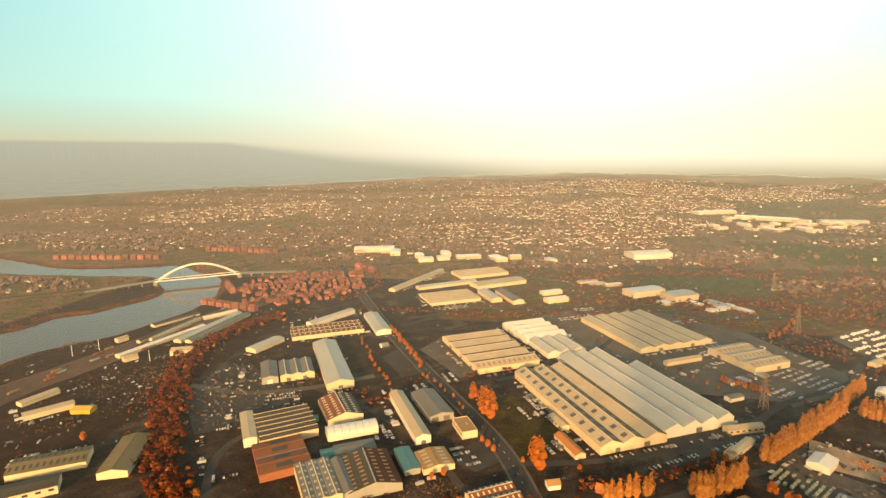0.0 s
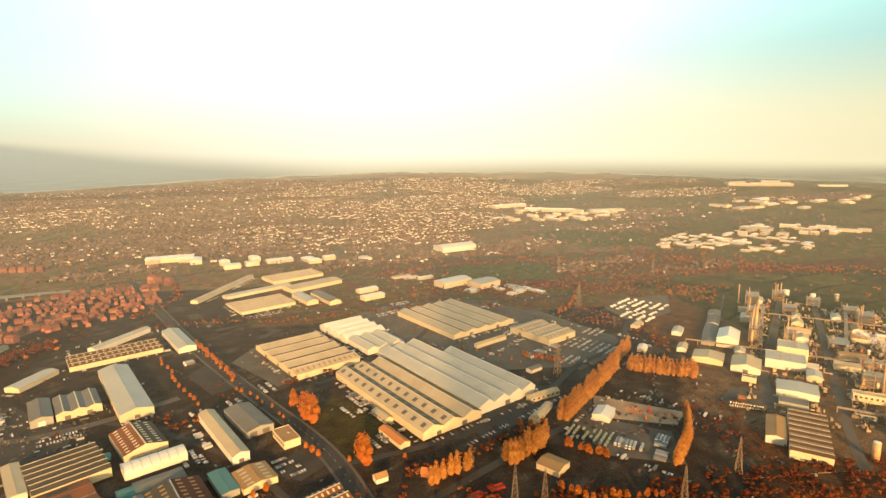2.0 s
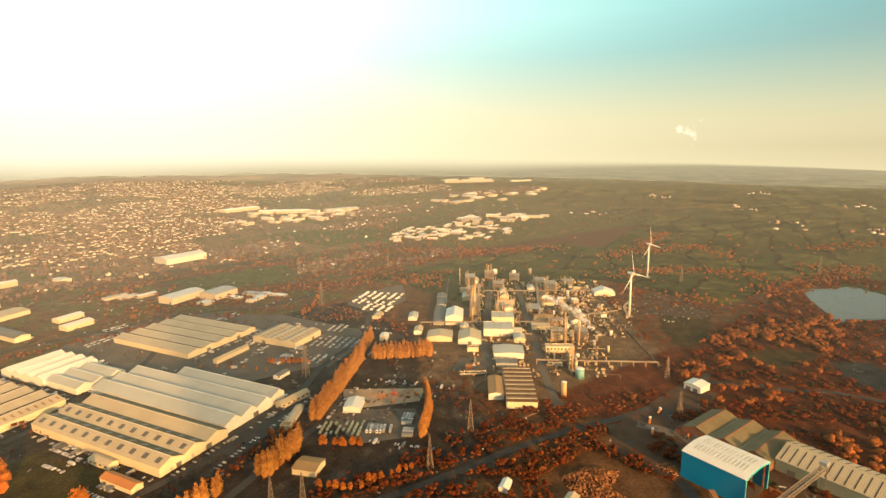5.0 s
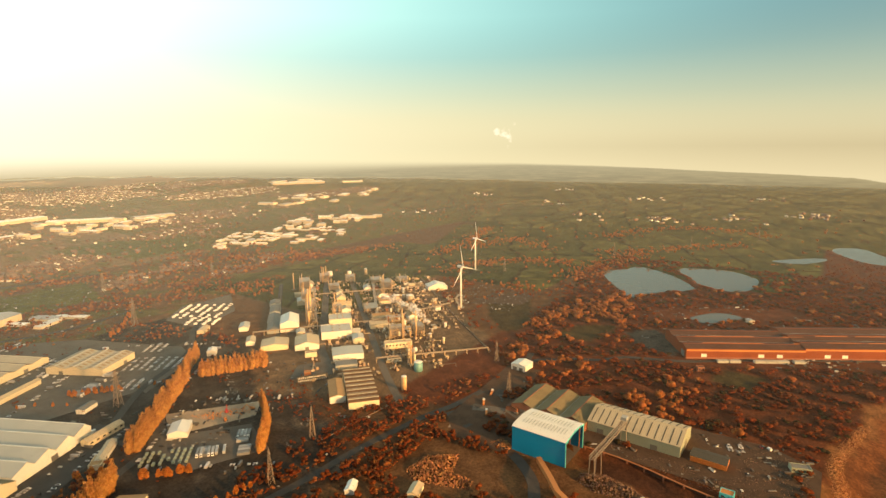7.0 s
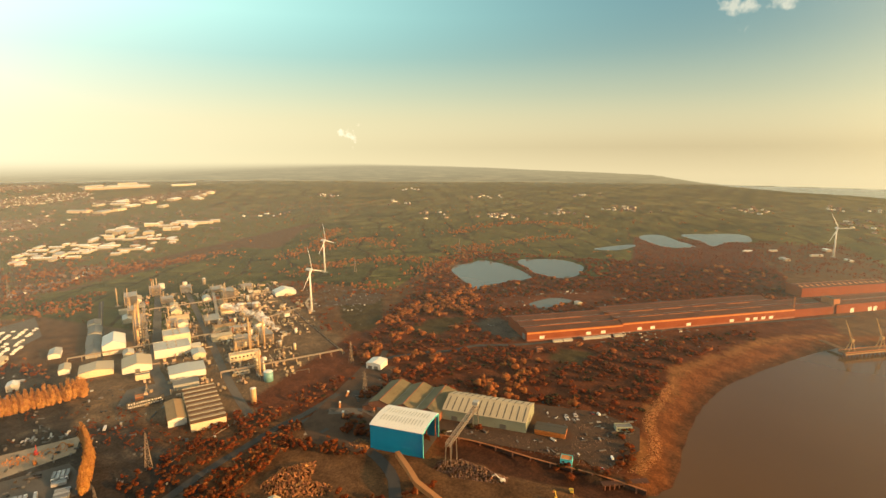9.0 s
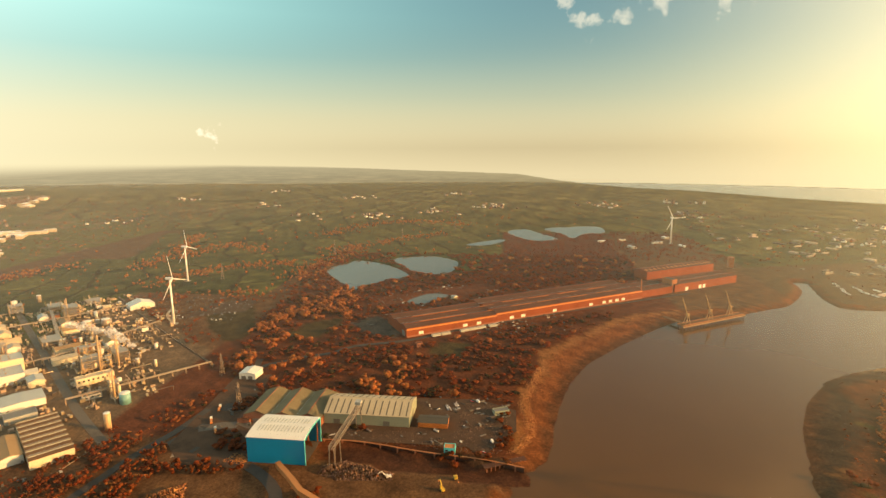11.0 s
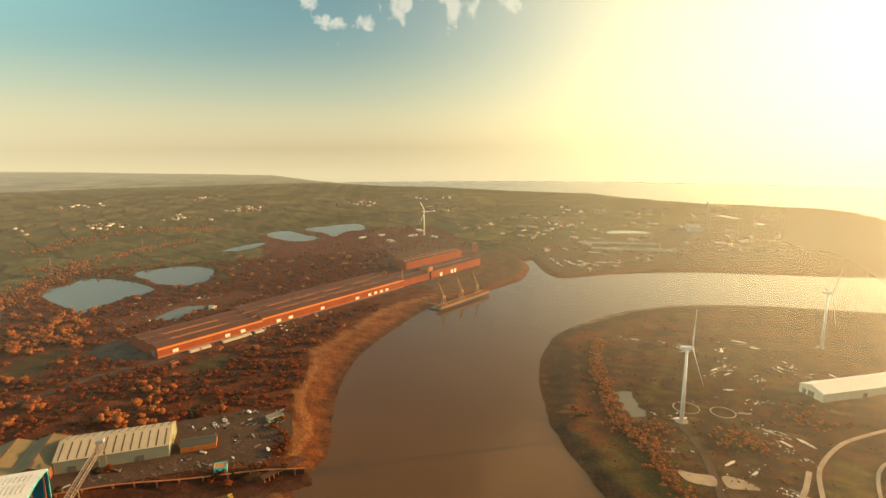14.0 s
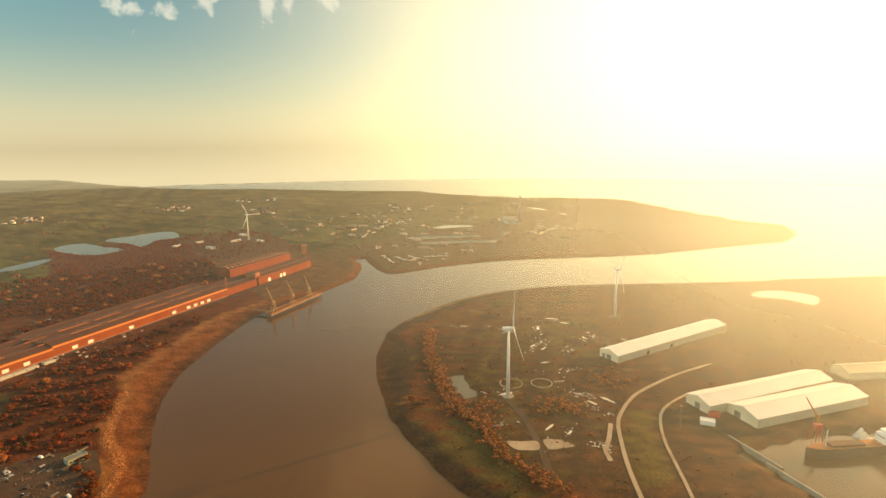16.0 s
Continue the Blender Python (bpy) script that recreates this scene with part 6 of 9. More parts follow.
# steam drifting from the cooling towers
def steam_material():
    m = bpy.data.materials.new("white_steam")
    m.use_nodes = True
    t = m.node_tree
    t.nodes.clear()
    c = t.nodes.new("ShaderNodeTexCoord")
    n = node(t, "ShaderNodeTexNoise", Scale=0.12, Detail=5.0, Roughness=0.65)
    link(t, c.outputs["Object"], n.inputs["Vector"])
    both_ = t.nodes.new("ShaderNodeAddShader")
    link(t, node(t, "ShaderNodeBsdfDiffuse", Color=(0.55, 0.55, 0.55, 1)).outputs[0], both_.inputs[0])
    link(t, node(t, "ShaderNodeBsdfTranslucent", Color=(0.4, 0.4, 0.4, 1)).outputs[0], both_.inputs[1])
    ms = t.nodes.new("ShaderNodeMixShader")
    link(t, math_node(t, "MULTIPLY", math_node(t, "SUBTRACT", n.outputs["Fac"], 0.40, True), 2.2, True), ms.inputs["Fac"])
    link(t, t.nodes.new("ShaderNodeBsdfTransparent").outputs[0], ms.inputs[1])
    link(t, both_.outputs[0], ms.inputs[2])
    link(t, ms.outputs[0], t.nodes.new("ShaderNodeOutputMaterial").inputs[0])
    return m


M["steam"] = steam_material()
rng = random.Random(66)
for x, y, dx, dy in ((700, 526, 6, 20), (762, 612, -6, 22)):
    g = Geo()
    for k in range(9):
        r = 3.0 + 0.7 * k + rng.uniform(-1, 1)
        px_, py_, pz_ = x + dx * k * 0.35 + rng.uniform(-3, 3), y + dy * k * 0.35 + rng.uniform(-3, 3), 9 + 2.2 * k + rng.uniform(-1, 1)
        g.dome(px_, py_, pz_, r, r * rng.uniform(0.8, 1.1), 12, 4)
        g.dome(px_, py_, pz_, r, -r * rng.uniform(0.6, 0.9), 12, 4)
    single("steam_plume", g, M["steam"], "soft white steam plume drifting over the works", "steam", kind="stuff", smooth=True)

# ---- peninsula: long sheds, dock and ship ----
gable_shed("very long pale storage shed with white roof", 417, -717, 240, 32, 84.7, 10, 15, "white_wall", "cream_wall", name="dock_shed", doors=((1, 0, 8, 7), (1, -9, 5, 6), (3, 60, 6, 5), (3, 10, 6, 5)))
gable_shed("pale transit shed with wide white roof", 256, -649, 188, 33, 73.7, 10, 15, "white_wall", "cream_wall", name="dock_shed", doors=((1, 0, 7, 7), (3, 20, 6, 6)))
gable_shed("white-walled transit shed beside the dock", 216, -646, 158, 38, 72, 10, 15.5, "white_wall", "cream_wall", name="dock_shed", doors=((1, -6, 8, 7), (2, 40, 6, 6), (2, -20, 6, 6)))
gable_shed("distant pale dock shed", 190, -835, 126, 28, 60, 9, 14, "cream_roof", "cream_wall", name="dock_shed")

e = thing("cargo_ship", "dark-hulled cargo ship with white deckhouse at the quay", "ship", 150, -600, -5.6, 59)
hull = [(-46, -6), (-48, 0), (-46, 6), (34, 7), (44, 4), (50, 0), (44, -4), (34, -7)]
part("hull", Geo().slab(hull, 0, 10), M["hull"], e)
part("deck", Geo().slab([(x * 0.985, y * 0.94) for x, y in hull], 10.004, 10.3), M["rust"], e)
part("hatch", Geo().box(10, 0, 10.3, 34, 9, 1.8), M["rust_roof"], e)
h = part("deckhouse", Geo().box(-32, 0, 10.3, 14, 11, 9).box(-33, 0, 19.3, 9, 10, 3), M["white_paint"], e)
for k in range(5):
    part("window", Geo().box(-25, -4 + 2 * k, 16.2, 0.15, 1.2, 1.1), M["glass"], h)
part("funnel", Geo().drum(-38, 0, 22, 28, 1.7, 1.4, 10), M["orange"], e)
part("mast", Geo().beam((30, 0, 10), (30, 0, 26), 0.6), M["white_paint"], e)
e = thing("dock_crane", "red-orange harbour crane with raised jib", "crane", 178, -588, 0, 60)
for sx, sy in ((-4, -4), (4, -4), (4, 4), (-4, 4)):
    part("leg", Geo().beam((sx, sy, -0.2), (sx * 0.5, sy * 0.5, 12), 0.9), M["red"], e)
part("slew_house", Geo().box(0, 0, 12, 7, 5, 5), M["red"], e)
part("tower", Geo().beam((0, 0, 16), (0, 0, 26), 1.8), M["orange"], e)
part("jib", Geo().beam((1, 0, 24), (16, 0, 46), 1.4, 4, 0.6), M["orange"], e)
pile("salt_heap", "white heap of bulk cargo on the quay", [(138, -648), (160, -652), (166, -630), (144, -624)], 9, 500, 2.2, "white_wall", 31, 0.4)
flat_block("small white site cabin near the dock", 258, -535, 14, 9, 30, 4, "white_wall", "white_wall", name="site_cabin")
flat_block("small red site store near the dock", 262, -556, 12, 7, 30, 4, "red", "red", name="site_store")
for k, (x, y) in enumerate(((205, -520), (160, -500), (110, -484))):
    single("quay_edge", Geo().box(x, y, -6, 60, 2.0, 6.5, 163), M["concrete"], "weathered concrete dock edge", "quay", "dock edges", "structure")
e = thing("lighting_mast", "tall slim dock lighting mast", "light mast", 268, -500, 0)
part("pole", Geo().drum(0, 0, -0.2, 26, 0.35, 0.2, 8), M["steel"], e)
part("lamp_head", Geo().box(0, 0, 26, 3, 1, 0.8), M["steel"], e)

rng = random.Random(71)
debris = Geo()
for cx, cy, n, sp in ((655, -528, 16, 12), (605, -568, 26, 16), (584, -660, 20, 16), (520, -562, 34, 18), (482, -580, 20, 12), (485, -650, 40, 22), (387, -483, 24, 16), (332, -398, 24, 14), (300, -411, 16, 10), (389, -359, 14, 10), (350, -470, 22, 16), (440, -520, 26, 24), (560, -600, 26, 26), (450, -400, 12, 16)):
    drift = rng.uniform(0, math.pi)
    for k in range(n):
        along_, off_ = rng.gauss(0, sp), rng.gauss(0, sp * 0.3)
        x, y = cx + along_ * math.cos(drift) - off_ * math.sin(drift), cy + along_ * math.sin(drift) + off_ * math.cos(drift)
        if level(x, y) > -0.6:
            debris.box(x, y, level(x, y) - 0.1, rng.uniform(0.8, 5) * rng.uniform(0.5, 1.2), rng.uniform(0.5, 1.6), rng.uniform(0.2, 0.6), math.degrees(drift) + rng.gauss(0, 35))
    for k in range(n // 9):
        x, y = cx + rng.gauss(0, sp * 0.8), cy + rng.gauss(0, sp * 0.8)
        if level(x, y) > -0.6:
            long_, thin_, m_ = rng.uniform(4, 11), rng.uniform(1.2, 3.0), rng.randint(9, 12)
            rim = [(long_ * rng.uniform(0.5, 1.2) * math.cos(2 * math.pi * j / m_), thin_ * rng.uniform(0.5, 1.2) * math.sin(2 * math.pi * j / m_)) for j in range(m_)]
            debris.slab([(x + u * math.cos(drift) - v * math.sin(drift), y + u * math.sin(drift) + v * math.cos(drift)) for u, v in rim], level(x, y) - 0.3, level(x, y) + 0.5)
single("ground_debris", debris, material("pale_rubble", (0.42, 0.37, 0.30), 0.9, vary=0.3, island=0.8), "scattered pale rubble and dumped sheeting on rough ground", "debris", kind="stuff")
for pts in ([(358, -345), (349, -356), (340, -369), (328, -360), (334, -350), (342, -342)], [(338, -376), (329, -388), (312, -392), (316, -380), (323, -368)]):
    o = curve_through(pts, 4, True)
    single("sand_patch", Geo().add([(x, y, level(x, y) + 0.45) for x, y in o], [tuple(range(len(o)))]), M["gravel"], "bright bare sand patch among dead grass", "sand patch", kind="structure")
# old round settling rings
for x, y, r in ((452, -440, 13), (430, -470, 12)):
    single("settling_ring", Geo().add([((r + d) * math.cos(2 * math.pi * k / 32) + x, (r + d) * math.sin(2 * math.pi * k / 32) + y, level(x, y) + z) for d, z in ((0, -0.3), (0, 0.9), (1.2, 0.9), (1.2, -0.3)) for k in range(32)], [(a * 32 + k, a * 32 + (k + 1) % 32, (a + 1) * 32 + (k + 1) % 32, (a + 1) * 32 + k) for a in range(3) for k in range(32)]), M["gravel"], "low round earth ring of an old tank base", "earth ring", "earth rings")

# ---- roads, railway and yards ----
def strip(name, points, width, mat, label, category, lift=0.12, step=12.0, kind="structure"):
    c = curve_through(points, step)
    t = np.gradient(c, axis=0)
    t /= np.maximum(np.hypot(t[:, 0], t[:, 1])[:, None], 1e-6)
    nrm = np.stack([-t[:, 1], t[:, 0]], -1)
    g = Geo()
    n = len(c)
    a, b = c + nrm * width / 2, c - nrm * width / 2
    za, zb, zc = levels(a[:, 0], a[:, 1]), levels(b[:, 0], b[:, 1]), levels(c[:, 0], c[:, 1])
    z = np.maximum(np.maximum(za, zb), zc) + lift
    g.v = [(p[0], p[1], h) for p, h in zip(a, z)] + [(p[0], p[1], h) for p, h in zip(b, z)] + [(p[0], p[1], h - 1.0) for p, h in zip(a, z)] + [(p[0], p[1], h - 1.0) for p, h in zip(b, z)]
    for k in range(n - 1):
        g.f += [(k, n + k, n + k + 1, k + 1), (2 * n + k, k, k + 1, 2 * n + k + 1), (n + k, 3 * n + k, 3 * n + k + 1, n + k + 1)]
    return single(name, g, M[mat], label, category, kind=kind)


def dashes(points, gap, length, width, lift=0.26):
    c = curve_through(points, 1.0)
    g, k = Geo(), 0
    while k + length < len(c):
        p, q = c[int(k)], c[int(k + length)]
        g.box((p[0] + q[0]) / 2, (p[1] + q[1]) / 2, level(p[0], p[1]) + lift, math.hypot(*(q - p)), width, 0.02, math.degrees(math.atan2(q[1] - p[1], q[0] - p[0])))
        k += length + gap
    return g


MAIN = [(-560, 1420), (-398, 1123), (-264, 884), (-181, 750), (-112, 644), (-60, 565), (-28, 506), (-6, 448), (20, 380), (60, 300)]
strip("road", MAIN, 15, "asphalt", "wide dark asphalt main road through the works", "road")
single("lane_marking", dashes(MAIN, 10, 4, 0.2), M["mural_white"], "white dashed centre line on the main road", "road marking", kind="structure")
for off in (-9.6, 9.6):
    c = curve_through(MAIN, 12)
    t = np.gradient(c, axis=0)
    t /= np.hypot(t[:, 0], t[:, 1])[:, None]
    strip("pavement", [tuple(p) for p in (c + np.stack([-t[:, 1], t[:, 0]], -1) * off)[::3]], 3.0, "yard", "pale pavement beside the main road", "pavement", 0.26)
ROADS = [
    ([(-28, 500), (60, 520), (150, 560), (215, 600), (300, 690), (400, 760), (470, 860), (560, 960)], 9, "asphalt"),
    ([(215, 600), (235, 545), (190, 515), (120, 470), (40, 420)], 9, "asphalt"),
    ([(-300, 640), (-240, 612), (-190, 580), (-120, 520), (-60, 440)], 8, "asphalt"),
    ([(-430, 700), (-360, 640), (-300, 590), (-330, 480), (-300, 400)], 9, "asphalt"),
    ([(-470, 620), (-380, 610), (-300, 640), (-230, 690)], 12, "yard"),
    ([(-60, 700), (20, 760), (80, 830), (120, 920), (100, 1010), (20, 1090)], 9, "asphalt"),
    ([(-250, 960), (-120, 1030), (40, 1060), (180, 1080), (330, 1040), (450, 1060)], 9, "asphalt"),
    ([(852, 950), (720, 810), (628, 712), (541, 623), (515, 586), (480, 540)], 13, "yard"),
    ([(900, 925), (807, 813), (680, 660), (538, 491), (469, 401)], 10, "yard"),
    ([(987, 776), (819, 579), (671, 394)], 5, "mud_yard"),
    ([(756, 996), (650, 865), (551, 736), (500, 690)], 8, "asphalt"),
    ([(837, 559), (880, 600), (930, 620)], 6, "gravel"),
    ([(180, 380), (261, 371), (308, 367), (368, 364), (461, 350), (493, 340), (578, 328), (635, 324), (700, 340)], 9, "asphalt"),
    ([(640, 310), (560, 312), (500, 318), (477, 331), (466, 300), (452, 246), (421, 200), (387, 179), (330, 150)], 11, "asphalt"),
    ([(505, 318), (518, 280), (512, 200), (512, 120), (505, 40)], 14, "yard"),
    ([(652, 338), (682, 319), (699, 296), (716, 278), (732, 247), (763, 221), (781, 180), (800, 140), (850, 75), (960, -90), (1060, -260), (1130, -380)], 8, "asphalt"),
    ([(190, -395), (216, -421), (240, -444), (270, -474), (297, -512), (306, -542), (307, -585), (300, -615)], 4.0, "gravel"),
    ([(225, -372), (258, -401), (290, -434), (318, -468), (338, -515), (345, -555), (345, -627), (337, -690)], 5.2, "gravel"),
    ([(318, -455), (300, -428), (289, -408), (275, -398)], 6.0, "gravel"),
    ([(425, -407), (376, -390), (321, -357), (290, -335)], 7, "mud_yard"),
    ([(1150, -1000), (1300, -1200), (1480, -1380), (1400, -1700)], 10, "asphalt"),
    ([(-771, 1251), (-600, 1370), (-480, 1420), (-300, 1500), (0, 1540), (300, 1500), (560, 1450)], 12, "asphalt"),
    ([(-928, 1142), (-1100, 1040), (-1300, 900)], 12, "asphalt"),
]
for k, (pts, w, mat) in enumerate(ROADS):
    strip("road", pts, w * (0.75 if mat == "gravel" else 1), mat, {"asphalt": "dark asphalt works road", "yard": "pale worn concrete service road", "gravel": "pale rough gravel track", "mud_yard": "worn muddy track over rough grass"}[mat], "road", 0.13 + 0.013 * k + (0.25 if mat == "gravel" else 0))


YARDS = []


def yard(outline, mat, label, lift=0.08):
    o = [(x, y) for x, y in outline]
    lift += 0.007 * len(YARDS)
    YARDS.append(label)
    single("yard", Geo().add([(x, y, lift) for x, y in o], [tuple(range(len(o)))]), M[mat], label, "yard", kind="structure")


yard([(286, 600), (371, 538), (345, 512), (262, 548)], "gravel", "pale gravel machinery compound", 0.1)
yard([(236, 545), (286, 604), (262, 548), (330, 500), (310, 440), (240, 470)], "yard", "grey concrete lorry yard", 0.06)
yard([(309, 772), (384, 849), (415, 800), (400, 740), (300, 676)], "yard", "dark asphalt car park full of cars")
yard([(467, 951), (530, 1010), (640, 1015), (575, 900), (481, 859)], "yard", "grey yard of parked white vans")
yard([(499, 192), (500, 30), (484, 14), (536, -20), (583, -20), (606, 24), (600, 120), (585, 190)], "mud_yard", "brown muddy dock yard with worn concrete", 0.5)
yard([(440, 300), (470, 330), (640, 345), (650, 300), (590, 290), (520, 285), (500, 240), (440, 230)], "mud_yard", "dark muddy lorry yard beside the sheds", 0.36)
yard([(430, 560), (470, 590), (515, 560), (480, 525)], "yard", "empty concrete pad at the works", 0.14)
yard([(-160, 880), (-190, 800), (-140, 740), (-110, 700), (-70, 740)], "yard", "concrete apron beside the factory")
yard([(-240, 760), (-190, 690), (-150, 720), (-215, 830)], "asphalt", "dark walled yard beside the road")
yard([(-60, 545), (-95, 500), (-60, 480), (-30, 510)], "asphalt", "small crowded car park")
yard([(-470, 700), (-330, 640), (-300, 560), (-380, 500), (-450, 580)], "asphalt", "dark grey works yard with pallets")
yard([(130, 520), (250, 600), (230, 640), (110, 560)], "asphalt", "narrow yard along the factory front")
yard([(-20, 1000), (60, 1060), (230, 1060), (340, 960), (390, 850), (300, 690), (180, 700), (60, 760), (-40, 960)], "yard", "worn asphalt aprons between the factories", 0.02)
yard([(240, 690), (330, 760), (290, 800), (190, 730)], "yard", "lorry park behind the factory")
yard([(870, 560), (960, 560), (1000, 480), (920, 470)], "mud_yard", "rough muddy pads near the turbine")
single("pond_water", Geo().add([(456, 314, 0.3), (476, 320, 0.3), (492, 311, 0.3), (464, 305, 0.3)], [(0, 1, 2, 3)]), M["pond"], "small rectangular settling pond", "pond", kind="structure")
single("pond_kerb", Geo().slab([(450, 315), (477, 324), (500, 311), (465, 300)], -0.2, 0.22), M["gravel"], "pale concrete rim of the settling pond", "kerb", kind="structure")

# railway lines beside the river
RAIL = [(-690, 380), (-700, 470), (-700, 560), (-682, 640), (-655, 760), (-632, 880), (-604, 1000), (-560, 1120)]
strip("rail_ballast", RAIL, 66, "ballast", "wide brown railway ballast bed", "railway", 0.1)
base = curve_through(RAIL, 10)
tg = np.gradient(base, axis=0)
tg /= np.hypot(tg[:, 0], tg[:, 1])[:, None]
nr = np.stack([-tg[:, 1], tg[:, 0]], -1)
for k in range(11):
    off = -29 + 5.6 * k
    g = Geo()
    for d in (-0.75, 0.75):
        c = base + nr * (off + d)
        for (x0, y0), (x1, y1) in zip(c[:-1], c[1:]):
            g.beam((x0, y0, level(x0, y0) + 0.5), (x1, y1, level(x1, y1) + 0.5), 0.5)
    single("railway_track", g, M["rail"], "rusty steel railway track in the sidings", "railway track", "railway tracks", "structure")
for x0, y0, x1, y1, w, mat, label in (
    (-647, 693, -607, 853, 11, "white_wall", "long white platform roof between the sidings"),
    (-600, 770, -586, 936, 15, "pale_roof", "long pale railway shed beside the platforms"),
    (-581, 772, -566, 934, 13, "grey_roof", "long grey railway shed beside the platforms"),
    (-664, 758, -656, 898, 8, "dark_roof", "long dark railway shed between the sidings"),
    (-650, 770, -640, 890, 6, "cream_roof", "narrow cream canopy between the sidings"),
    (-701, 839, -667, 923, 14, "dark_roof", "dark-roofed goods shed by the river"),
    (-636, 894, -600, 950, 12, "white_wall", "white-roofed goods shed by the river flats"),
    (-645, 528, -633, 572, 13, "cream_roof", "cream goods store by the sidings")):
    gable_shed(label, (x0 + x1) / 2, (y0 + y1) / 2, math.hypot(x1 - x0, y1 - y0), w, math.degrees(math.atan2(y1 - y0, x1 - x0)), 4.5, 6.5, mat, "cream_wall", name="railway_shed", group="railway sheds")
gable_shed("cream engine house by the sidings", -560, 729, 32, 19, 20, 7, 10, "cream_roof", "cream_wall", name="engine_house")
gable_shed("small cream signal store by the railway", -622, 690, 20, 11, 60, 6, 8, "cream_roof", "cream_wall")
gable_shed("small cream signal store by the railway", -701, 764, 18, 11, 70, 6, 8, "cream_roof", "cream_wall")
for x, y in ((-588, 690), (-705, 720), (-726, 690)):
    e = thing("signal_mast", "slim white mast beside the railway", "mast", x, y, level(x, y))
    part("pole", Geo().drum(0, 0, -0.2, 17, 0.5, 0.35, 8), M["white_paint"], e)
    part("head", Geo().box(0, 0, 17, 1.4, 0.5, 1.0), M["steel"], e)
rng = random.Random(12)
for k in range(26):
    s = rng.randint(2, len(base) - 14)
    off = -29 + 5.6 * rng.randint(0, 10)
    p, q = base[s] + nr[s] * off, base[s + 2] + nr[s + 2] * off
    w = thing("rail_wagon", "weathered freight wagon standing on the sidings", "wagon", p[0], p[1], level(p[0], p[1]) + 0.5, math.degrees(math.atan2(*(q - p)[::-1])), "freight wagons")
    part("body", Geo().box(0, 0, 1.0, 14, 2.8, 2.6), M[rng.choice(("rust", "grey_wall", "tan_roof", "brick"))], w)
    part("chassis", Geo().box(0, 0, 0.5, 14.6, 2.2, 0.5), M["rubber"], w)
    for sx in (-5, 5):
        part("bogie", Geo().box(sx, 0, 0.0, 2.6, 2.0, 0.5), M["rail"], w)

# iron fence round the works
fence = tagged(new("perimeter_fence"), "pale concrete-post fence round the chemical works", "fence", kind="structure")
for pts in ([(671, 394), (819, 579), (987, 776)], [(551, 736), (756, 996)], [(352, 408), (410, 405), (469, 401)]):
    c = curve_through(pts, 8)
    g = Geo()
    for (x0, y0), (x1, y1) in zip(c[:-1], c[1:]):
        g.box((x0 + x1) / 2, (y0 + y1) / 2, level(x0, y0) + 0.1, math.hypot(x1 - x0, y1 - y0), 0.15, 0.8, math.degrees(math.atan2(y1 - y0, x1 - x0)))
        part("post", Geo().box(x0, y0, level(x0, y0) - 0.2, 0.4, 0.4, 3.0), M["concrete"], fence)
    part("panel", g, M["pylon"], fence)

# ---- houses and far sheds ----
def house(kind):
    l, w, h, r = ((9, 8, 5.4, 8.6), (14, 8, 5.6, 9.2), (8, 7, 5.2, 8.0))[kind]
    e = thing("house", "small brick house with brown tiled pitched roof", "house", 0, 0, 0, 0, "estate houses")
    part("wall", Geo().push([(-w / 2, -0.4), (w / 2, -0.4), (w / 2, h), (0, r - 0.1), (-w / 2, h)], -l / 2, l / 2), M["house_wall"], e)
    o = 0.4
    for sgn in (-1, 1):
        out = [(sgn * (w / 2 + o), h - o * (r - h) / (w / 2)), (0, r), (0, r + 0.25), (sgn * (w / 2 + o), h - o * (r - h) / (w / 2) + 0.25)]
        part("roof_slope", Geo().push(out if sgn < 0 else out[::-1], -l / 2 - 0.3, l / 2 + 0.3), M["house_roof"], e)
    part("chimney", Geo().box(l * 0.38, 0, r - 1.2, 0.9, 0.6, 2.2), M["brick"], e)
    return e


protos = [house(k) for k in range(3)]
used = [False] * 3
rng = random.Random(21)
ESTATE = np.array([(-603, 990), (-715, 1130), (-700, 1240), (-600, 1320), (-476, 1345), (-400, 1150), (-470, 1030)], float)
spots = []
for row in range(-12, 13):
    for k in range(-22, 23):
        if rng.random() < 0.18:
            continue
        a = radians(28 + 10 * math.sin(row))
        u, v = k * 14.5 + rng.uniform(-2, 2), row * 25 + (10 if k % 2 else 0) + rng.uniform(-2, 2)
        x, y = -560 + u * math.cos(a) - v * math.sin(a), 1180 + u * math.sin(a) + v * math.cos(a)
        spots.append((x, y, math.degrees(a) + rng.choice((0, 0, 90))))
xs, ys = np.array([s[0] for s in spots]), np.array([s[1] for s in spots])
ok = inside(xs, ys, ESTATE)[0]
count = 0
for (x, y, a), good in zip(spots, ok):
    if not good or count > 165:
        continue
    k = rng.randint(0, 2)
    m = pose(x, y, level(x, y), 0, 0, a)
    if used[k]:
        copy_thing(protos[k], m)
    else:
        protos[k].matrix_basis, used[k] = m, True
    count += 1
for k in range(3):
    if not used[k]:
        protos[k].matrix_basis = pose(-500 + 20 * k, 1000, 0)


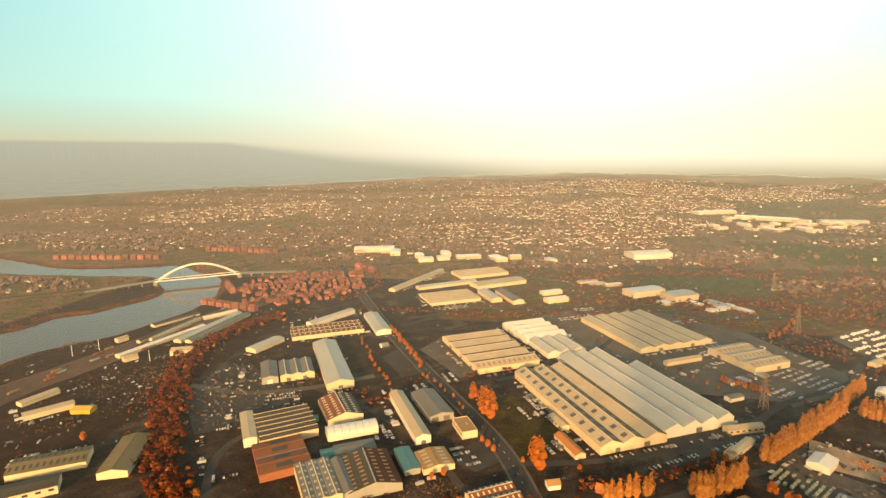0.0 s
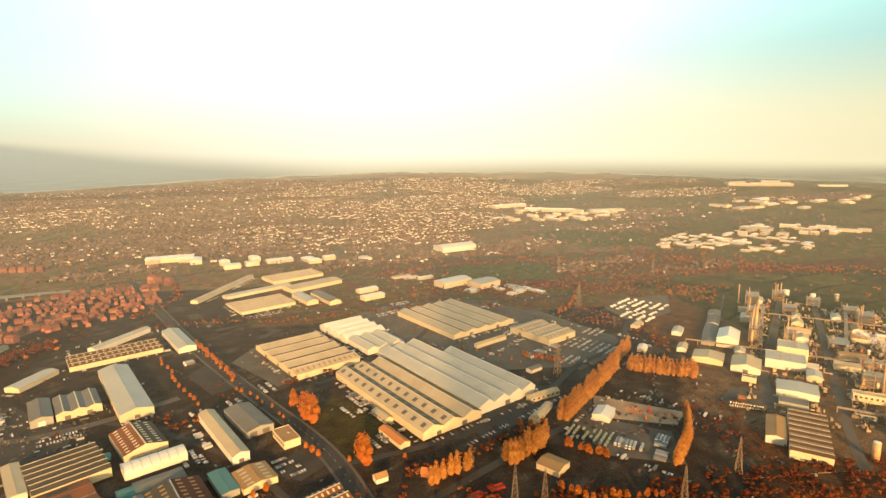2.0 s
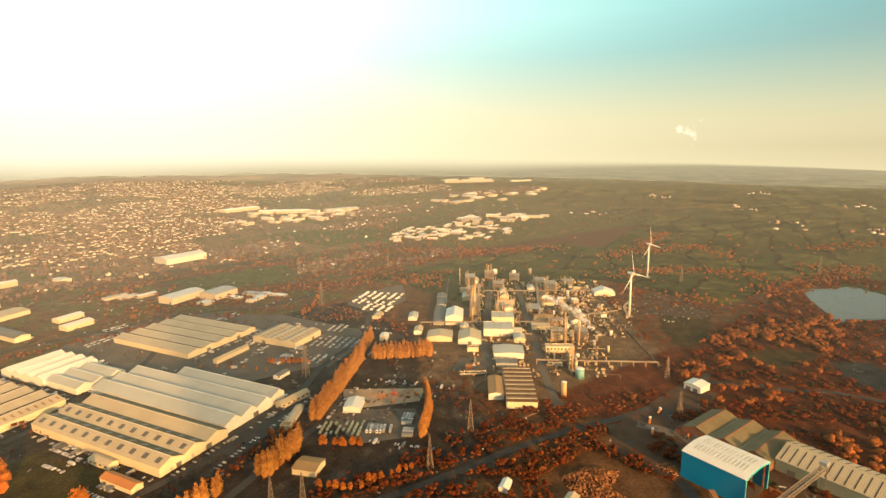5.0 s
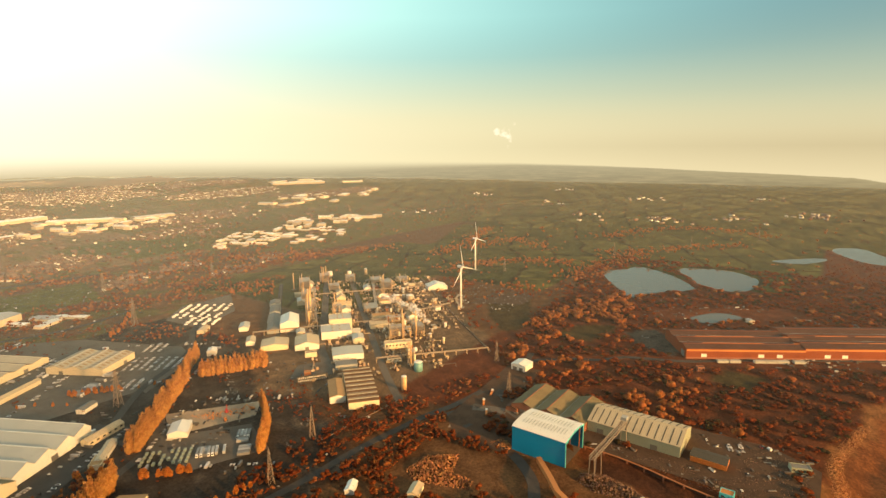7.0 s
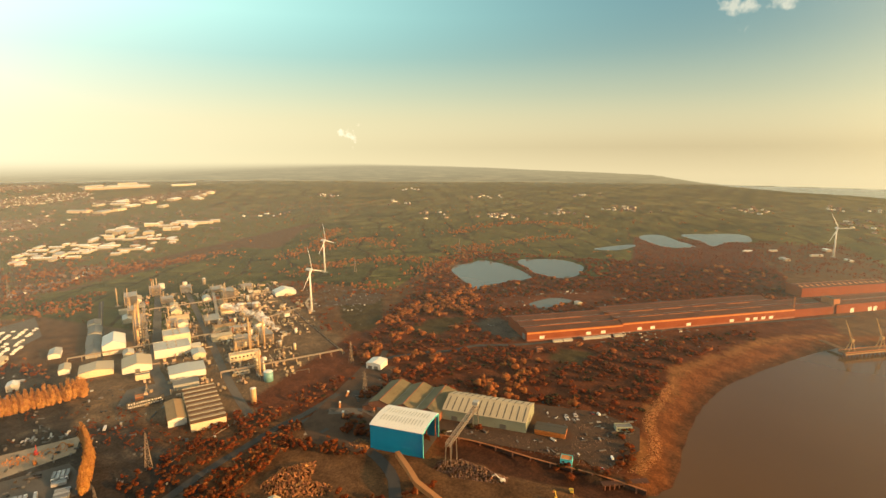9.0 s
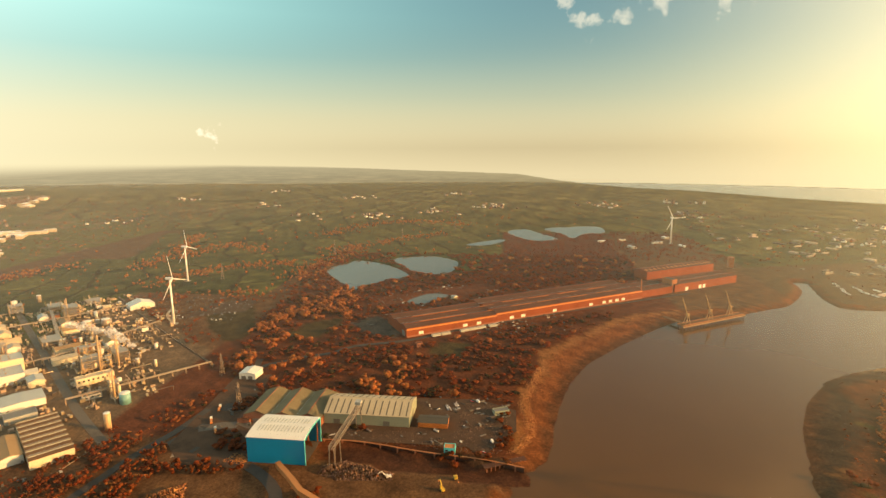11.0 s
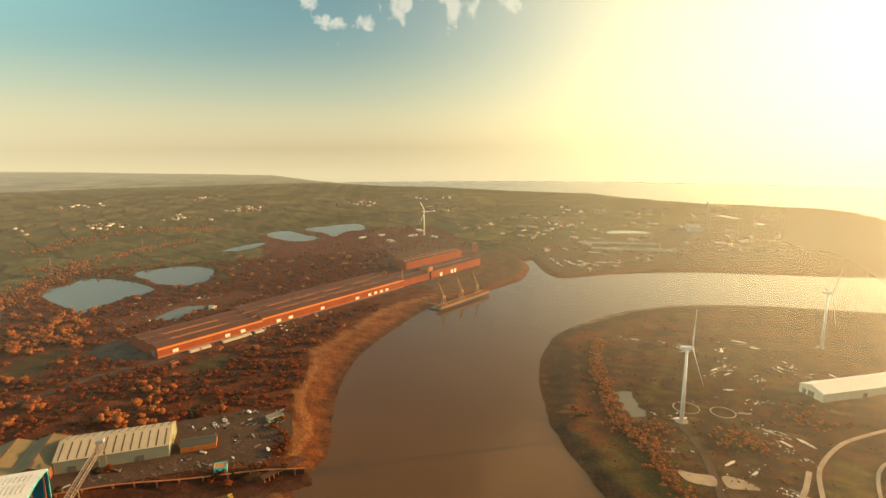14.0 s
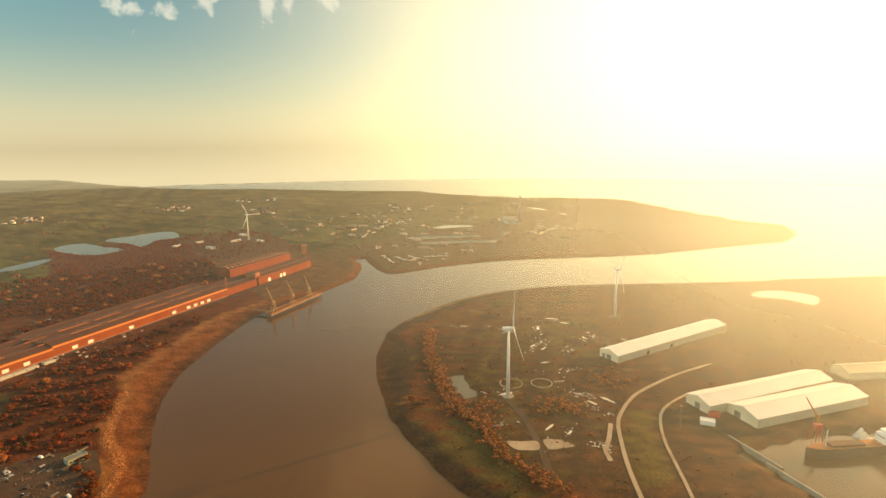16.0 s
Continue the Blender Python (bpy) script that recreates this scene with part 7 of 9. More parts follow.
def roofs_and_walls(places, name, label, tall=1.0, wall="pale_mix_wall", roof="far_roof"):
    """Many small pitched houses as two meshes' worth of geometry in one object. places: rows of x, y, turn, length, width, eave, ridge."""
    p = np.array(places, float)
    n = len(p)
    z0 = levels(p[:, 0], p[:, 1])
    l, w, h, r = p[:, 3] / 2, p[:, 4] / 2, p[:, 5] * tall, p[:, 6] * tall
    c, s = np.cos(np.radians(p[:, 2])), np.sin(np.radians(p[:, 2]))
    zero = np.zeros(n)
    o = 0.45
    loc = [(-l, -w, zero - 1), (l, -w, zero - 1), (l, w, zero - 1), (-l, w, zero - 1), (-l, -w, h), (l, -w, h), (l, w, h), (-l, w, h), (-l, zero, r), (l, zero, r),
           (-l - o, -w - o, h - 0.2), (l + o, -w - o, h - 0.2), (l + o, zero, r + 0.25), (-l - o, zero, r + 0.25), (-l - o, w + o, h - 0.2), (l + o, w + o, h - 0.2), (-l - o, zero, r + 0.25), (l + o, zero, r + 0.25)]
    v = np.stack([np.stack([p[:, 0] + a * c - b * s, p[:, 1] + a * s + b * c, z0 + z], -1) for a, b, z in loc], 1).reshape(-1, 3)
    walls = [(0, 1, 5, 4), (2, 3, 7, 6), (1, 2, 6, 5), (3, 0, 4, 7)]
    tris = [(5, 6, 9), (7, 4, 8)]
    tops = [(10, 11, 12, 13), (15, 14, 16, 17)]
    off = (np.arange(n) * 18)[:, None, None]
    quads_ = np.concatenate([(np.array(walls)[None] + off).reshape(-1, 4), (np.array(tops)[None] + off).reshape(-1, 4)])
    tri_ = (np.array(tris)[None] + off).reshape(-1, 3)
    me = bpy.data.meshes.new(name)
    me.vertices.add(len(v))
    me.vertices.foreach_set("co", v.astype(np.float32).ravel())
    me.loops.add(quads_.size + tri_.size)
    me.loops.foreach_set("vertex_index", np.concatenate([quads_.ravel(), tri_.ravel()]).astype(np.int32))
    me.polygons.add(len(quads_) + len(tri_))
    me.polygons.foreach_set("loop_start", np.concatenate([np.arange(len(quads_)) * 4, quads_.size + np.arange(len(tri_)) * 3]).astype(np.int32))
    idx_m = np.concatenate([np.zeros(n * 4), np.ones(n * 2), np.zeros(n * 2)]).astype(np.int32)
    me.polygons.foreach_set("material_index", idx_m)
    me.materials.append(M[wall])
    me.materials.append(M[roof])
    me.update(calc_edges=True)
    return tagged(new(name, me), label, "houses", kind="stuff")


def streets(cx, cy, rx, ry, turn, seed, keep=0.8, row=33.0, step=9.6):
    """Terraced and paired houses along bent streets inside an oval."""
    rg = random.Random(seed)
    out = []
    for j in range(int(-ry / row), int(ry / row) + 1):
        for side in (-8, 8):
            k = -rx
            while k < rx:
                run = rg.randint(3, 9)
                kind_l = rg.choice((7, 8, 9))
                for _ in range(run):
                    k += step
                    u, v = k, j * row + side + 14 * math.sin(k / 160 + seed)
                    if (u / rx) ** 2 + (v / ry) ** 2 > 1 or rg.random() > keep:
                        continue
                    a = radians(turn + 16 * math.cos(k / 160 + seed))
                    b = radians(turn)
                    out.append((cx + u * math.cos(b) - v * math.sin(b), cy + u * math.sin(b) + v * math.cos(b), math.degrees(a), kind_l, rg.uniform(5.5, 7), rg.uniform(4.4, 5.4), rg.uniform(7, 8.4)))
                k += rg.uniform(3, 24)
    return out


DISTRICTS = [
    (-780, 1900, 420, 260, 20, 1), (-1450, 1800, 420, 260, 8, 2), (-250, 2050, 330, 240, -12, 3), (330, 2300, 380, 300, 24, 4), (-700, 2500, 420, 260, 5, 5),
    (-1500, 2500, 480, 300, 18, 6), (-150, 2700, 380, 260, -20, 7), (520, 2900, 420, 260, 12, 8), (-900, 3150, 480, 240, 10, 9), (-200, 3400, 420, 260, 20, 10),
    (-1700, 3200, 460, 280, 0, 11), (700, 3500, 460, 260, -10, 12), (-2300, 2400, 420, 300, 14, 13), (-2200, 3100, 420, 260, 6, 14), (1300, 3300, 380, 220, 20, 15),
    (-500, 3900, 480, 220, 15, 16), (350, 3950, 420, 200, -8, 17), (400, 1620, 260, 110, 16, 18), (700, 1750, 240, 120, 25, 19), (150, 1880, 260, 120, -5, 20),
    (-1330, 1080, 250, 80, 4, 21), (-1500, 880, 260, 90, 20, 22), (-2100, 1750, 420, 160, 10, 23), (-1300, 4000, 480, 220, 12, 24), (1900, 3000, 420, 160, 10, 25), (2400, 2600, 420, 140, 0, 26),
    (860, 1240, 160, 55, 20, 27), (640, 1330, 160, 60, 24, 28), (1300, 2300, 300, 140, 14, 29),
    (-900, 4380, 480, 170, 8, 30), (150, 4480, 480, 150, -6, 31), (1050, 4150, 460, 180, 12, 32), (1750, 3950, 420, 180, 20, 33), (2100, 3550, 380, 160, 10, 34), (750, 4480, 380, 130, 0, 35), (1500, 3650, 300, 120, 16, 36), (-1700, 3900, 420, 200, 5, 37),
    (-330, 1760, 260, 100, -8, 38), (130, 1730, 200, 80, 12, 39), (-620, 1500, 150, 70, 20, 40), (30, 1480, 170, 45, 8, 41), (1000, 1960, 260, 90, 16, 42),
]
SUNLIT_DISTRICTS = (3, 4, 6, 7, 8, 10, 12, 15, 17, 20, 25, 32, 36)    # paler walls stand in for low sun on these slopes
for cx, cy, rx, ry, turn, seed in DISTRICTS:
    pl = streets(cx, cy, rx, ry, turn, seed, 0.66 if cy < 3000 else 0.58)
    if pl:
        wet = inside(np.array([q[0] for q in pl]), np.array([q[1] for q in pl]), RIVER)
        gap_ = wobble(np.array([q[0] for q in pl]), np.array([q[1] for q in pl]), 150, 21)
        lawn_ = inside(np.array([q[0] for q in pl]), np.array([q[1] for q in pl]), np.array([(595, 1875), (743, 1977), (994, 1813), (924, 1573), (712, 1586)], float))[0]
        pl = [q for q, w_, d_, g_, l_ in zip(pl, wet[0], wet[1], gap_, lawn_) if not w_ and d_ > 18 and g_ > -0.25 and not l_]
        roofs_and_walls(pl, "house_rows", "rows of pale and brick terraced houses on a hillside", 0.85, "pale_mix_wall" if seed in SUNLIT_DISTRICTS else "brick_wall")


def blocks_row(p, q, n, label, h=12, wall="house_wall"):
    p, q = np.array(p, float), np.array(q, float)
    a = math.degrees(math.atan2(*(q - p)[::-1]))
    for k in range(n):
        c = p + (q - p) * (k + 0.5) / n
        e = thing("apartment_block", label, "apartments", c[0], c[1], level(*c), a, "riverside flats")
        l = math.hypot(*(q - p)) / n * 0.72
        part("wall", Geo().push([(-6, -1), (6, -1), (6, h), (0, h + 3.4), (-6, h)], -l / 2, l / 2), M[wall], e)
        for sgn in (-1, 1):
            out = [(sgn * 6.5, h - 0.25), (0, h + 3.6), (0, h + 3.9), (sgn * 6.5, h + 0.05)]
            part("roof_slope", Geo().push(out if sgn < 0 else out[::-1], -l / 2 - 0.4, l / 2 + 0.4), M["house_roof"], e)
        for f in range(3):
            part("window_band", Geo().box(0, -6.03, 1.2 + 3.6 * f, l * 0.8, 0.12, 1.4), M["glass"], e)


blocks_row((-1485, 1392), (-1146, 1436), 14, "pale brick riverside flats with pitched roof")
blocks_row((-1097, 1590), (-827, 1572), 12, "long pale riverside terrace of flats", 11)
blocks_row((-500, 1372), (-430, 1330), 3, "tall red-brick flats beside the estate", 16)
blocks_row((-745, 1150), (-690, 1085), 4, "orange-brick flats near the bridge", 12)
blocks_row((-710, 1000), (-560, 960), 7, "cream and brick riverside flats", 10)

# loose houses filling the town between the streets
rg = random.Random(91)
loose = []
while len(loose) < 1500:
    x, y = rg.uniform(-2700, 2200), rg.uniform(1480, 4300)
    if wobble(np.array([x]), np.array([y]), 330, 12)[0] < 0.0 or abs(x) > 900 + 0.55 * y:
        continue
    loose.append((x, y, 20 + 40 * math.sin(x / 500) + rg.choice((0, 90)), rg.uniform(8, 17), rg.uniform(7, 9), rg.uniform(5, 6.5), rg.uniform(8, 10)))
wet = inside(np.array([q[0] for q in loose]), np.array([q[1] for q in loose]), RIVER)
loose = [q for q, w_, d_ in zip(loose, wet[0], wet[1]) if not w_ and d_ > 20]
roofs_and_walls(loose, "scattered_houses", "pale and brick houses scattered over the far town", 0.9, "brick_wall")

# sheds of the far trading estates
def far_shed(x, y, l, w, turn, h, rg):
    e = thing("trading_shed", "pale flat-pitched trading-estate shed", "building", x, y, level(x, y), turn, "trading-estate sheds")
    e.scale = (l / 40, w / 24, h / 9)
    part("wall", shed_wall, None, e)
    part("roof", shed_roof, None, e)
    return e


shed_wall = Geo().push([(-12, -0.5), (12, -0.5), (12, 9), (0, 11), (-12, 9)], -20, 20).mesh("wall", M["big_far_wall"])
shed_roof = Geo().push([(-12.3, 9.05), (0, 11.1), (12.3, 9.05), (12.3, 9.4), (0, 11.5), (-12.3, 9.4)], -20.3, 20.3).mesh("roof", M["big_far_roof"])
rg = random.Random(9)
for cx, cy, rx, ry, n, turn, big in ((1180, 1560, 260, 190, 62, 30, 0.72), (900, 2350, 300, 160, 34, 24, 1.0), (1560, 1700, 240, 160, 28, 34, 0.88), (800, 2560, 150, 60, 9, 10, 1.1), (-520, 1640, 120, 40, 5, 14, 1.6), (-330, 1560, 120, 60, 6, 20, 1.2), (-60, 1560, 120, 40, 6, 22, 1.0), (1750, -420, 120, 160, 6, 20, 0.5), (2100, 2400, 400, 200, 14, 20, 1.3), (330, 1130, 90, 40, 6, 30, 0.8), (130, 1290, 90, 30, 7, 26, 0.7), (1030, 60, 60, 90, 4, 40, 0.4)):
    taken = []
    for k in range(n):
        a, q = rg.uniform(0, 6.28), math.sqrt(rg.random())
        x, y = cx + rx * q * math.cos(a), cy + ry * q * math.sin(a)
        if level(x, y) < -0.5 or any(math.hypot(x - a_, y - b_) < 34 * big for a_, b_ in taken):
            continue
        taken.append((x, y))
        far_shed(x, y, rg.uniform(26, 75) * big, rg.uniform(16, 34) * big, turn + rg.choice((0, 90)), rg.uniform(7, 11) if big > 0.85 else rg.uniform(3.5, 5.5), rg)
for x, y, l, w, t in ((2573, 3145, 370, 60, -26), (2740, 3260, 240, 50, -26), (2850, 3390, 120, 50, -26), (2457, 2400, 60, 36, 20), (2560, 2440, 40, 30, 20), (2680, 2500, 50, 30, 20), (3050, 3080, 160, 30, -30), (2560, 3360, 150, 50, 10), (770, 2690, 190, 60, 20), (930, 2520, 230, 60, -30), (1180, 2430, 170, 50, 0), (-535, 1648, 125, 50, 12), (282, 1175, 62, 44, 30), (215, 1200, 80, 40, 30)):
    far_shed(x, y, l, w, t, 9 if x > 2800 else 12, rg)
# two long rows of small pitched stores beyond the inlet
for x, y in ((1374, -1020), (1273, -998)):
    e = thing("store_row", "long row of small pale pitched stores beyond the inlet", "stores", x, y, level(x, y), -27.3, "store rows")
    zig = [(-115 + 4.8 * k, 3.4 if k % 2 == 0 else 5.6) for k in range(49)]
    part("wall", Geo().push([(-115, -0.5)] + zig + [(115.4, -0.5)], -7, 7), M["cream_wall"], e)
    part("roof", Geo().push([(a, b + 0.08) for a, b in zig] + [(a, b + 0.4) for a, b in zig[::-1]], -7.4, 7.4), M["grey_roof"], e)


def boat():
    e = thing("moored_boat", "small white motor boat laid up on the shore", "boat", 0, 0, 0, 0, "laid-up boats")
    part("hull", Geo().slab([(-5.5, -1.6), (3.0, -1.7), (6.5, 0.0), (3.0, 1.7), (-5.5, 1.6)], 0.0, 1.9), M["white_paint"], e)
    part("cabin", Geo().box(-1.2, 0, 1.9, 4.6, 2.4, 1.5), M["pale_roof"], e)
    return e


rg = random.Random(52)
rows = []
for x0, y0, x1, y1, n in ((1235, -712, 1150, -694, 8), (1210, -735, 1135, -735, 8), (1190, -765, 1128, -778, 7), (1160, -800, 1136, -850, 8)):
    rows += [(x0 + (x1 - x0) * k / (n - 1) + rg.uniform(-4, 4), y0 + (y1 - y0) * k / (n - 1) + rg.uniform(-4, 4), rg.uniform(0.55, 0.95), rg.choice((35, 215)) + rg.uniform(-15, 15)) for k in range(n)]
first = boat()
for k, (x, y, sz, a) in enumerate(rows):
    m = pose(x, y, level(x, y), 0, 0, a) @ Matrix.Diagonal((sz, sz, sz, 1))
    if k:
        copy_thing(first, m)
    else:
        first.matrix_basis = m
# farmsteads among the fields
farm = []
rg = random.Random(5)
for cx, cy, n in ((3000, 1850, 14), (2340, 590, 18), (2780, 60, 22), (2740, 1240, 10), (2500, 330, 14), (2300, 900, 8), (3300, 900, 10), (2900, -500, 16), (2450, -800, 18), (3500, 300, 10), (3700, 1600, 10), (2100, 1600, 8), (3050, -950, 14), (2200, -1400, 16), (1800, -1100, 14)):
    for k in range(n):
        farm.append((cx + rg.gauss(0, 70), cy + rg.gauss(0, 60), rg.uniform(0, 180), rg.uniform(8, 20), rg.uniform(7, 11), rg.uniform(4, 6), rg.uniform(7, 9)))
roofs_and_walls(farm, "farmsteads", "scattered pale farmhouses and barns among fields", 1.0)

# ---- trees ----
def crown_points(rg, n, rx, rz, lean=0.0, hollow=0.3):
    """Places for leaf clumps in an uneven crown built of several lobes."""
    lobes = [(rg.uniform(-0.45, 0.45) * rx, rg.uniform(-0.45, 0.45) * rx, rg.uniform(-0.3, 0.5) * rz, rg.uniform(0.45, 0.75)) for _ in range(6)]
    out = []
    for k in range(n):
        lx, ly, lz, s = lobes[k % 6]
        a, b, r = rg.uniform(0, 6.283), math.acos(rg.uniform(-1, 1)), s * rg.uniform(hollow, 1) ** 0.5
        out.append((lx + rx * r * math.sin(b) * math.cos(a), ly + rx * r * math.sin(b) * math.sin(a), lz + rz * r * math.cos(b)))
    return out


def clump(g, x, y, z, s, rg, upward=0.0):
    """One small tuft: two crossed leaf-shaped faces."""
    for _ in range(2):
        a, t = rg.uniform(0, 6.283), rg.uniform(-0.9, 0.9) * (1 - upward)
        ux, uy = math.cos(a), math.sin(a)
        h = s * rg.uniform(0.7, 1.3) * (1 + upward)
        w = s * rg.uniform(0.5, 0.9) * (1 - 0.6 * upward)
        vx, vy, vz = -uy * math.sin(t), ux * math.sin(t), math.cos(t)
        g.add([(x - vx * h / 2, y - vy * h / 2, z - vz * h / 2), (x + ux * w / 2, y + uy * w / 2, z), (x + vx * h / 2, y + vy * h / 2, z + vz * h / 2), (x - ux * w / 2, y - uy * w / 2, z)], [(0, 1, 2, 3)])


def lump(g, x, y, z, r, rg, flat=0.85, n=6):
    """A rounded, uneven mass of fine twigs."""
    out = []
    for h, w in ((-0.75, 0.62), (-0.05, 1.0), (0.62, 0.72)):
        a0 = rg.uniform(0, 1)
        for k in range(n):
            a, q = a0 + 2 * math.pi * k / n, r * w * rg.uniform(0.72, 1.22)
            out.append((x + q * math.cos(a), y + q * math.sin(a), z + r * flat * (h + rg.uniform(-0.16, 0.16))))
    faces = [(j * n + k, j * n + (k + 1) % n, (j + 1) * n + (k + 1) % n, (j + 1) * n + k) for j in range(2) for k in range(n)]
    top = 2 * n
    g.add(out, faces + [(top, top + 1, top + 2, top + 3)] + ([(top, top + 3, top + 4, top + 5)] if n == 6 else []))


def tree(label, name, h, spread, leaf, n=170, size=1.15, seed=0, category="tree", group=""):
    rg = random.Random(seed)
    e = thing(name, label, category, 0, 0, 0, 0, group)
    t = Geo().drum(0, 0, -0.3, h * 0.45, 0.035 * h, 0.02 * h, 8)
    for k in range(7):
        a, z = k * 2.4, h * (0.28 + 0.03 * k)
        q = (spread * 0.55 * math.cos(a), spread * 0.55 * math.sin(a), z + h * rg.uniform(0.2, 0.4))
        t.beam((0, 0, z), q, 0.024 * h, 5, 0.008 * h)
        for j in range(2):
            b = a + rg.uniform(-0.9, 0.9)
            t.beam(q, (q[0] + spread * 0.4 * math.cos(b), q[1] + spread * 0.4 * math.sin(b), q[2] + h * 0.15), 0.01 * h, 4, 0.004 * h)
    part("trunk", t, M["bark"], e)
    g = Geo()
    for k in range(9):
        a, v = k * 2.4, k / 8
        q = spread * 0.42 * math.sin(math.pi * (0.25 + 0.6 * v))
        lump(g, q * math.cos(a), q * math.sin(a), h * (0.26 + 0.58 * v), spread * (0.52 - 0.24 * v) * rg.uniform(0.85, 1.1), rg, 1.1)
    for x, y, z in crown_points(rg, n, spread * 0.9, h * 0.46, hollow=0.7):
        clump(g, x * (1.1 - 0.5 * (z / h + 0.4)), y * (1.1 - 0.5 * (z / h + 0.4)), h * 0.54 + z, size * rg.uniform(0.6, 1.4), rg, 0.3)
    part("crown", g, M[leaf], e)
    return e


def poplar(seed):
    rg = random.Random(seed)
    e = thing("poplar", "tall golden-brown leafless poplar in a row", "tree", 0, 0, 0, 0, "poplar row")
    t = Geo().drum(0, 0, -0.3, 21, 0.36, 0.08, 7)
    for k in range(16):
        a, z = k * 2.4, 2.5 + k * 1.0
        t.beam((0, 0, z), (1.3 * math.cos(a), 1.3 * math.sin(a), z + 5.5), 0.16, 4, 0.05)
    part("trunk", t, M["bark"], e)
    g = Geo()
    for k in range(8):
        lump(g, rg.uniform(-0.8, 0.8), rg.uniform(-0.8, 0.8), 3.5 + 2.5 * k, (3.2, 3.7, 3.8, 3.5, 3.0, 2.4, 1.7, 1.0)[k] * rg.uniform(0.85, 1.1), rg, 1.15)
    for k in range(190):
        s = rg.random()
        z = 1.5 + 23.5 * s
        r = 5.2 * math.sqrt(rg.random()) * (0.55 + 0.6 * math.sin(math.pi * min(1, s * 1.05 + 0.08))) * (1 - 0.4 * s)
        a = rg.uniform(0, 6.283)
        clump(g, r * math.cos(a), r * math.sin(a), z, rg.uniform(0.9, 1.7), rg, 0.6)
    part("crown", g, M["golden"], e)
    return e


def put_all(proto, rows):
    """The first stands for itself; the rest are copies. rows: x, y, size, turn."""
    for k, (x, y, s, a) in enumerate(rows):
        m = pose(x, y, level(x, y), 0, 0, a) @ Matrix.Diagonal((s, s, s, 1))
        if k:
            copy_thing(proto, m)
        else:
            proto.matrix_basis = m


rg = random.Random(4)
rows = []
for pts, gap in (([(222, 546), (283, 607), (345, 672), (404, 735)], 4.0), ([(227, 542), (288, 603), (350, 668)], 4.6), ([(299, 440), (322, 462), (341, 488), (362, 520)], 5.5), ([(137, 478), (152, 488), (171, 492), (190, 508)], 4.6), ([(142, 470), (160, 480), (182, 492)], 5.0), ([(60, 452), (80, 462), (100, 470)], 6.0), ([(368, 664), (398, 644), (440, 622)], 4.4), ([(374, 670), (404, 650), (446, 628)], 4.8)):
    c = curve_through(pts, gap)
    rows += [(x + rg.uniform(-1.2, 1.2), y + rg.uniform(-1.2, 1.2), rg.uniform(0.8, 1.08), rg.uniform(0, 360)) for x, y in c]
half = len(rows) // 2
rg.shuffle(rows)
put_all(poplar(1), rows[:half])
put_all(poplar(2), rows[half:])

BIG_AMBER = [(-83, 638, 1.35), (-65, 602, 1.5), (-57, 592, 1.55), (0, 496, 1.5)]
AMBER = [(-494, 469, 0.85), (-53, 529, 0.8), (-60, 538, 0.7), (-46, 520, 0.75), (-15, 505, 0.6), (-90, 470, 0.8), (-100, 462, 0.7), (60, 475, 0.7), (40, 500, 0.6), (-330, 393, 1.0), (-345, 402, 0.9), (-322, 410, 0.8), (-306, 398, 0.9)]
for pts, gap, s in (([(-259, 885), (-213, 806), (-170, 730)], 9, 0.8), ([(-299, 834), (-248, 740), (-201, 665)], 17, 0.55), ([(-160, 700), (-120, 655), (-90, 610)], 15, 0.5), ([(221, 481), (240, 467)], 6, 0.7), ([(175, 425), (200, 404), (228, 401), (257, 398)], 7, 0.8), ([(210, 490), (225, 476), (240, 464)], 5, 0.9), ([(170, 545), (190, 532)], 6, 0.8), ([(240, 742), (262, 728), (285, 712)], 6, 0.8), ([(370, 935), (400, 965), (441, 1029)], 8, 0.8), ([(100, 740), (140, 790), (190, 760), (230, 720)], 18, 0.5), ([(270, 720), (300, 700), (330, 690)], 12, 0.5), ([(240, 742), (270, 722)], 9, 0.6)):
    AMBER += [(x + rg.uniform(-3, 3), y + rg.uniform(-3, 3), s * rg.uniform(0.8, 1.2)) for x, y in curve_through(pts, gap)]
put_all(tree("large egg-shaped tree with glowing orange leaves beside the road", "amber_tree", 17, 5.6, "amber", n=900, size=0.75, seed=9, group="amber trees"), [(x, y, s, rg.uniform(0, 360)) for x, y, s in BIG_AMBER])
half = len(AMBER) // 2
put_all(tree("rounded tree with glowing amber autumn leaves", "amber_tree", 14, 5.6, "amber", seed=1, group="amber trees"), [(x, y, s, rg.uniform(0, 360)) for x, y, s in AMBER[:half]])
put_all(tree("rounded tree with glowing amber autumn leaves", "amber_tree", 13, 5.0, "amber", seed=2, group="amber trees"), [(x, y, s, rg.uniform(0, 360)) for x, y, s in AMBER[half:]])


